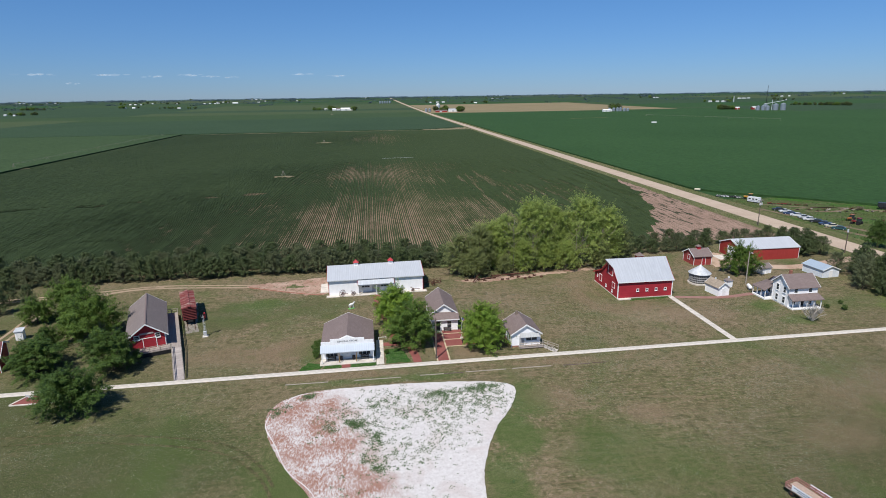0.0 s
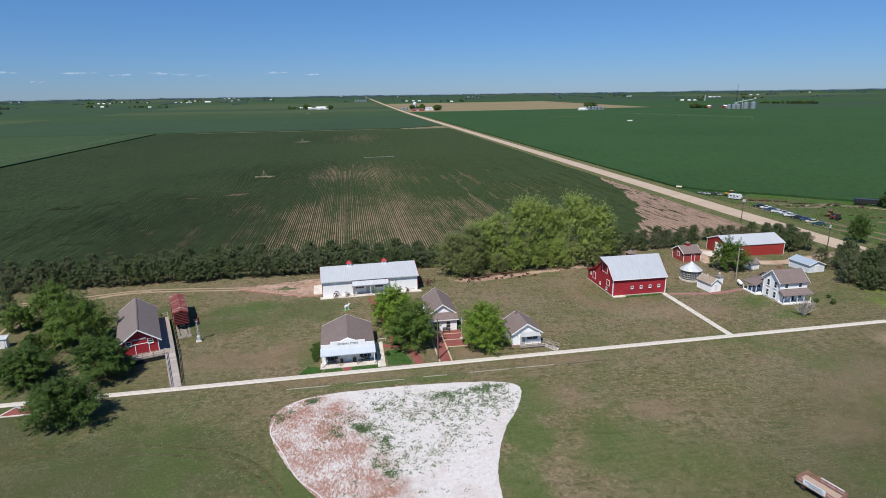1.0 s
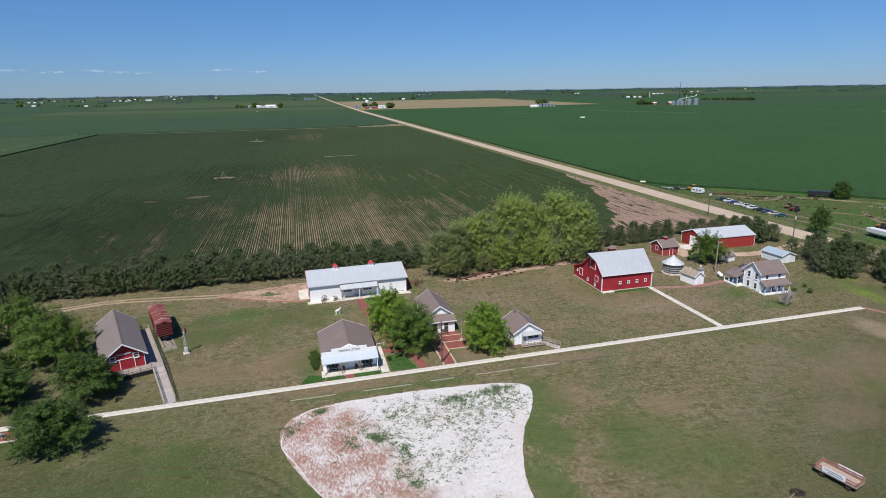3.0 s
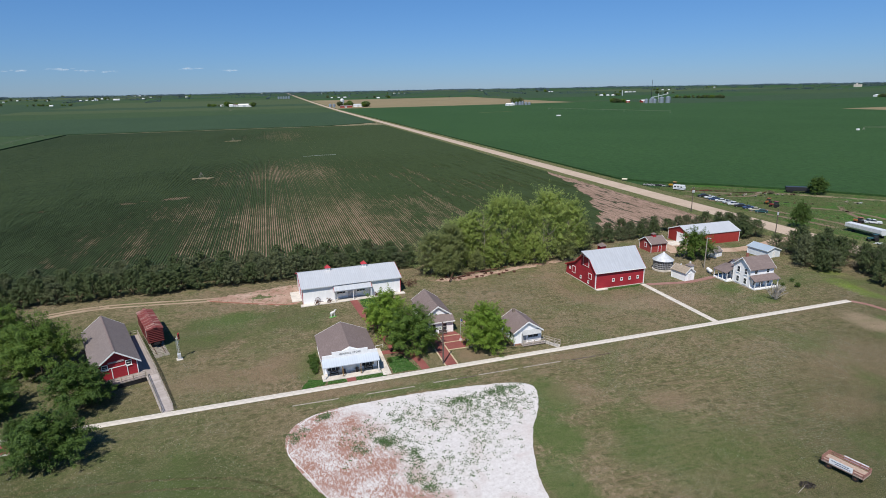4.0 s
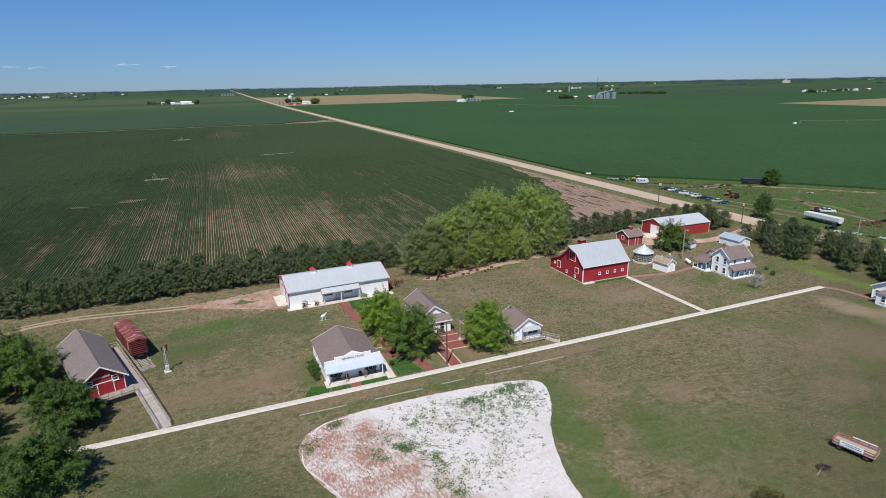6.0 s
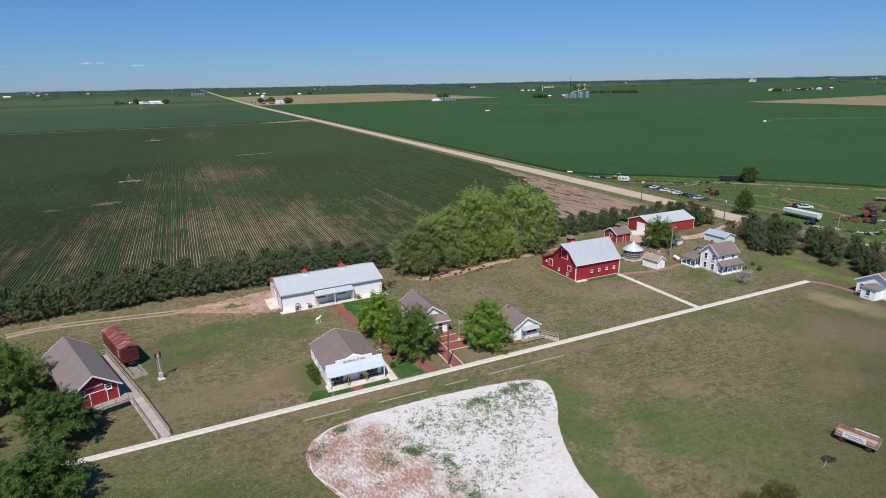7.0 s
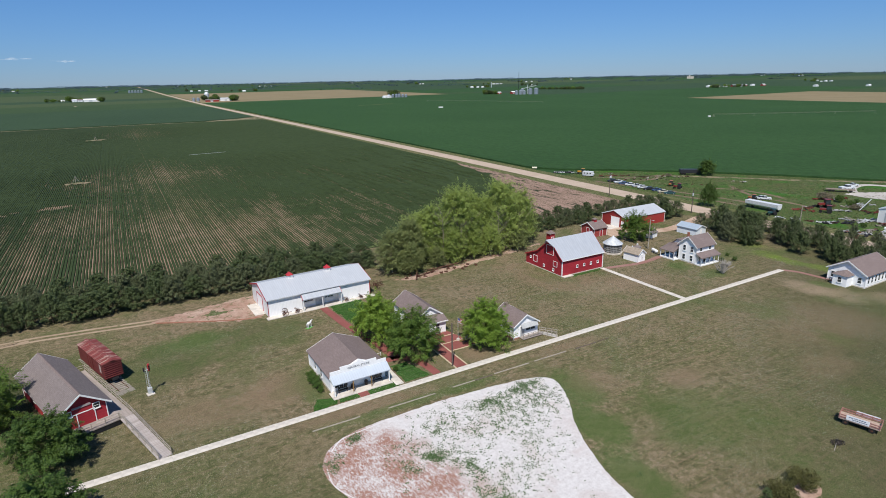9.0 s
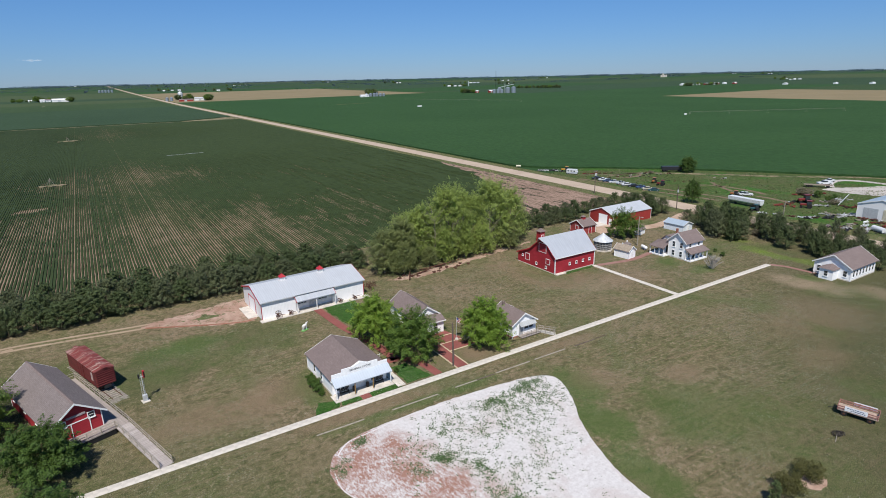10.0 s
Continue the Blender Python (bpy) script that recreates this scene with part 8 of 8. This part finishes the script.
for x, y, n, sx, sy, k in ((-160, 1925, 9, 32, 8, 0.85), (-118, 1902, 6, 15, 6, 1.3), (-58, 1850, 3, 4, 5, 1.3), (182, 1690, 3, 4, 4, 1.3), (199, 1690, 3, 3, 4, 1.2), (215, 1700, 4, 5, 5, 1.3), (238, 1586, 6, 7, 5, 1.5), (610, 1428, 6, 13, 5, 1.75), (872, 1376, 7, 10, 6, 1.1), (888, 1368, 5, 6, 5, 1.0), (1250, 2066, 6, 22, 10, 0.9), (1300, 2020, 5, 18, 10, 0.9), (-790, 2420, 10, 40, 10, 0.8), (-690, 2370, 5, 14, 8, 0.9), (-1030, 1840, 12, 46, 26, 0.95), (-1280, 2410, 14, 46, 10, 1.0), (1620, 1180, 16, 70, 22, 0.9)):
    grove(x, y, n, sx, sy, k)
for i in range(36):
    u = i / 35
    grove(1226 + 66 * u, 1592 - 140 * u, 1, 6, 6, 0.85)
# scattered farmsteads towards the horizon
for i in range(36):
    a, d = rf2.uniform(-0.80, 1.30), 2500 + 2200 * rf2.random() ** 0.8
    fx, fy = d * math.sin(a), d * math.cos(a)
    if abs(fx - ROAD) < 60:
        continue
    for k in range(rf2.randrange(1, 4)):
        far_building(fx + 34 * k + rf2.uniform(-8, 8), fy + rf2.uniform(-12, 12), rf2.uniform(7, 14), rf2.uniform(6, 9), rf2.uniform(2.4, 3.4), rf2.uniform(-15, 15), M_wtrim, rf2.choice([M_wtrim, M_wtrim, M_galv]), "pale building on a distant farmstead")
    grove(fx + 10, fy + 16, rf2.randrange(3, 7), 60, 22, 1.1)


def treeline(count, near, deep, power, tall, name, c, c2):
    """Far shelter belts: many low dark clumps of trees across the plain, joined; c and c2 carry the blue of the haze.
    """
    rng = np.random.default_rng(31)
    P, S = [], []
    for i in range(count):
        a = rng.uniform(-1.15, 1.45)
        d = near + deep * rng.random() ** power
        cx, cy = d * math.sin(a), d * math.cos(a)
        if abs(cx - ROAD) < 40 and cy < 3200:
            continue
        n = rng.integers(30, 110)
        ln = rng.uniform(20, 170)
        u = rng.uniform(-1, 1, n)
        ex = rng.random() < 0.75
        px = cx + u * (ln if ex else 8)
        py = cy + rng.normal(0, 6, n) + (0 if ex else u * ln)
        hh = rng.uniform(0.5, 1.0) * tall
        pz = np.array([land(p, q) for p, q in zip(px, py)]) + rng.random(n) * hh * (1.1 - u * u * 0.4)
        P.append(np.column_stack([px, py, pz]))
        S.append(rng.uniform(1.6, 3.6, n))
    P, S = np.concatenate(P), np.concatenate(S)
    N = rng.normal(size=P.shape) + np.array([0, -0.8, 0.5])
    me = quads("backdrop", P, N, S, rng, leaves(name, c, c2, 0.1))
    tagged(part("backdrop", me, None), "distant woods along the horizon with blue haze put into their colour", "distant woods", kind="structure")


# the blue of distant haze is put into both leaf colours
treeline(300, 2500, 2200, 0.45, 10, "hazy_distant_woods", (0.040, 0.068, 0.080), (0.062, 0.098, 0.112))
treeline(460, 4450, 420, 1.0, 9, "hazy_horizon_woods", (0.062, 0.100, 0.130), (0.090, 0.140, 0.175))


def pivot(x, y, rz, spans, label, span=45):
    t = thing("centre_pivot", pose(x, y, land(x, y), 0, 0, rz), label, "irrigation pivot", "irrigation pivots")
    twr = bmesh.new()
    for sx in (-1, 1):
        for sy in (-1, 1):
            cyl(twr, (sx * 1.2, sy * 1.2, 0), (0, 0, 3.6), 0.07, n=5)
    part("centre_tower", twr, M_railwood, t)
    for i in range(spans):
        b = bmesh.new()
        cyl(b, (i * span, 0, 3.9), ((i + 1) * span, 0, 3.9), 0.05, n=5)
        for k in range(6):
            u = (k + 0.5) / 6
            cyl(b, (i * span + span * k / 6, 0, 3.0 + 0.6 * abs(2 * k / 6 - 1)), (i * span + span * (k + 1) / 6, 0, 3.0 + 0.6 * abs(2 * (k + 1) / 6 - 1)), 0.03, n=4)
        part("span", b, M_railwood, t)
        lg = bmesh.new()
        for sy in (-1.8, 1.8):
            cyl(lg, ((i + 1) * span, sy, 0.5), ((i + 1) * span, 0, 3.9), 0.05, n=5)
            cyl(lg, ((i + 1) * span - 0.2, sy, 0.6), ((i + 1) * span + 0.2, sy, 0.6), 0.5, n=10)
        part("wheel_tower", lg, M_railwood, t)
    return t


pivot(-59, 357, 35, 0, "small centre tower of an irrigation pivot in the beans")
pivot(-54, 612, 80, 0, "small pivot tower in the bean field")
pivot(-258, 440, 91, 7, "long centre pivot over the western corn", 46)
pivot(536, 431, -28, 4, "centre pivot over the eastern corn")
ebx = thing("white_pump_box", pose(530, 432, 0.8), "white pump box beside an irrigation pivot", "pump box", "pump boxes")
part("box", box(-1.4, -0.8, 0, 1.4, 0.8, 1.6, bevel=0.05), M_wtrim, ebx)
pivot(530, 1089, -68.8, 6, "long centre pivot far out in the corn")
tagged(part("weedy_strip", ribbon([(361, 1042), (400, 1050), (439, 1061)], 7.0, 0.98), M_verge), "yellow-green strip of weeds in the corn", "weeds", kind="structure")
trh = thing("white_pump_box", pose(415, 827, 2.0), "white pump box at the field edge", "pump box")
part("box", box(-3.5, -1.2, 0, 3.5, 1.2, 1.7), M_wtrim, trh)
ppe = thing("irrigation_pipe", pose(15, 442, 0.0, 0, 0, 6), "white irrigation pipe lying over the beans", "pipe")
part("pipe", cyl(bmesh.new(), (-12, 0, 0.6), (12, 0, 0.6), 0.06, n=6), M_galv, ppe)

# small fair-weather clouds low over the horizon
CLOUD = Nodes("cloud", 1.0).mat
# emission gives the clouds their brightness in place of sunlight
ce = CLOUD.node_tree.nodes.new("ShaderNodeEmission")
ce.inputs[0].default_value, ce.inputs[1].default_value = (0.62, 0.72, 0.84, 1), 1.0
ctp = CLOUD.node_tree.nodes.new("ShaderNodeBsdfTransparent")
cmx = CLOUD.node_tree.nodes.new("ShaderNodeMixShader")
cmx.inputs[0].default_value = 0.11
CLOUD.node_tree.links.new(ctp.outputs[0], cmx.inputs[1])
CLOUD.node_tree.links.new(ce.outputs[0], cmx.inputs[2])
CLOUD.node_tree.links.new(cmx.outputs[0], CLOUD.node_tree.nodes["Material Output"].inputs["Surface"])
rc = random.Random(41)
for ang, zz, ln in ((-31.5, 185, 60), (-27.5, 205, 110), (-25, 150, 40), (-21.8, 205, 130), (-19, 195, 70), (-16, 205, 80), (-14.3, 195, 60), (-12.6, 190, 50), (-6.3, 210, 90), (-3.0, 195, 80), (-37, 180, 70)):
    a = radians(ang)
    b = bmesh.new()
    for k in range(9):
        u = rc.uniform(-1, 1)
        bmesh.ops.create_icosphere(b, subdivisions=1, radius=1, matrix=Matrix.Translation((u * ln, rc.uniform(-20, 20), rc.uniform(-3, 5))) @ Matrix.Diagonal((ln * rc.uniform(0.14, 0.32), 14, rc.uniform(4, 8) * (1.2 - abs(u)), 1)))
    cob = part("cloud", b, CLOUD, at=pose(4700 * math.sin(a), 4700 * math.cos(a), zz, 0, 0, -ang))
    tagged(cob, "small flat white cloud low over the horizon", "cloud", "clouds", "structure")
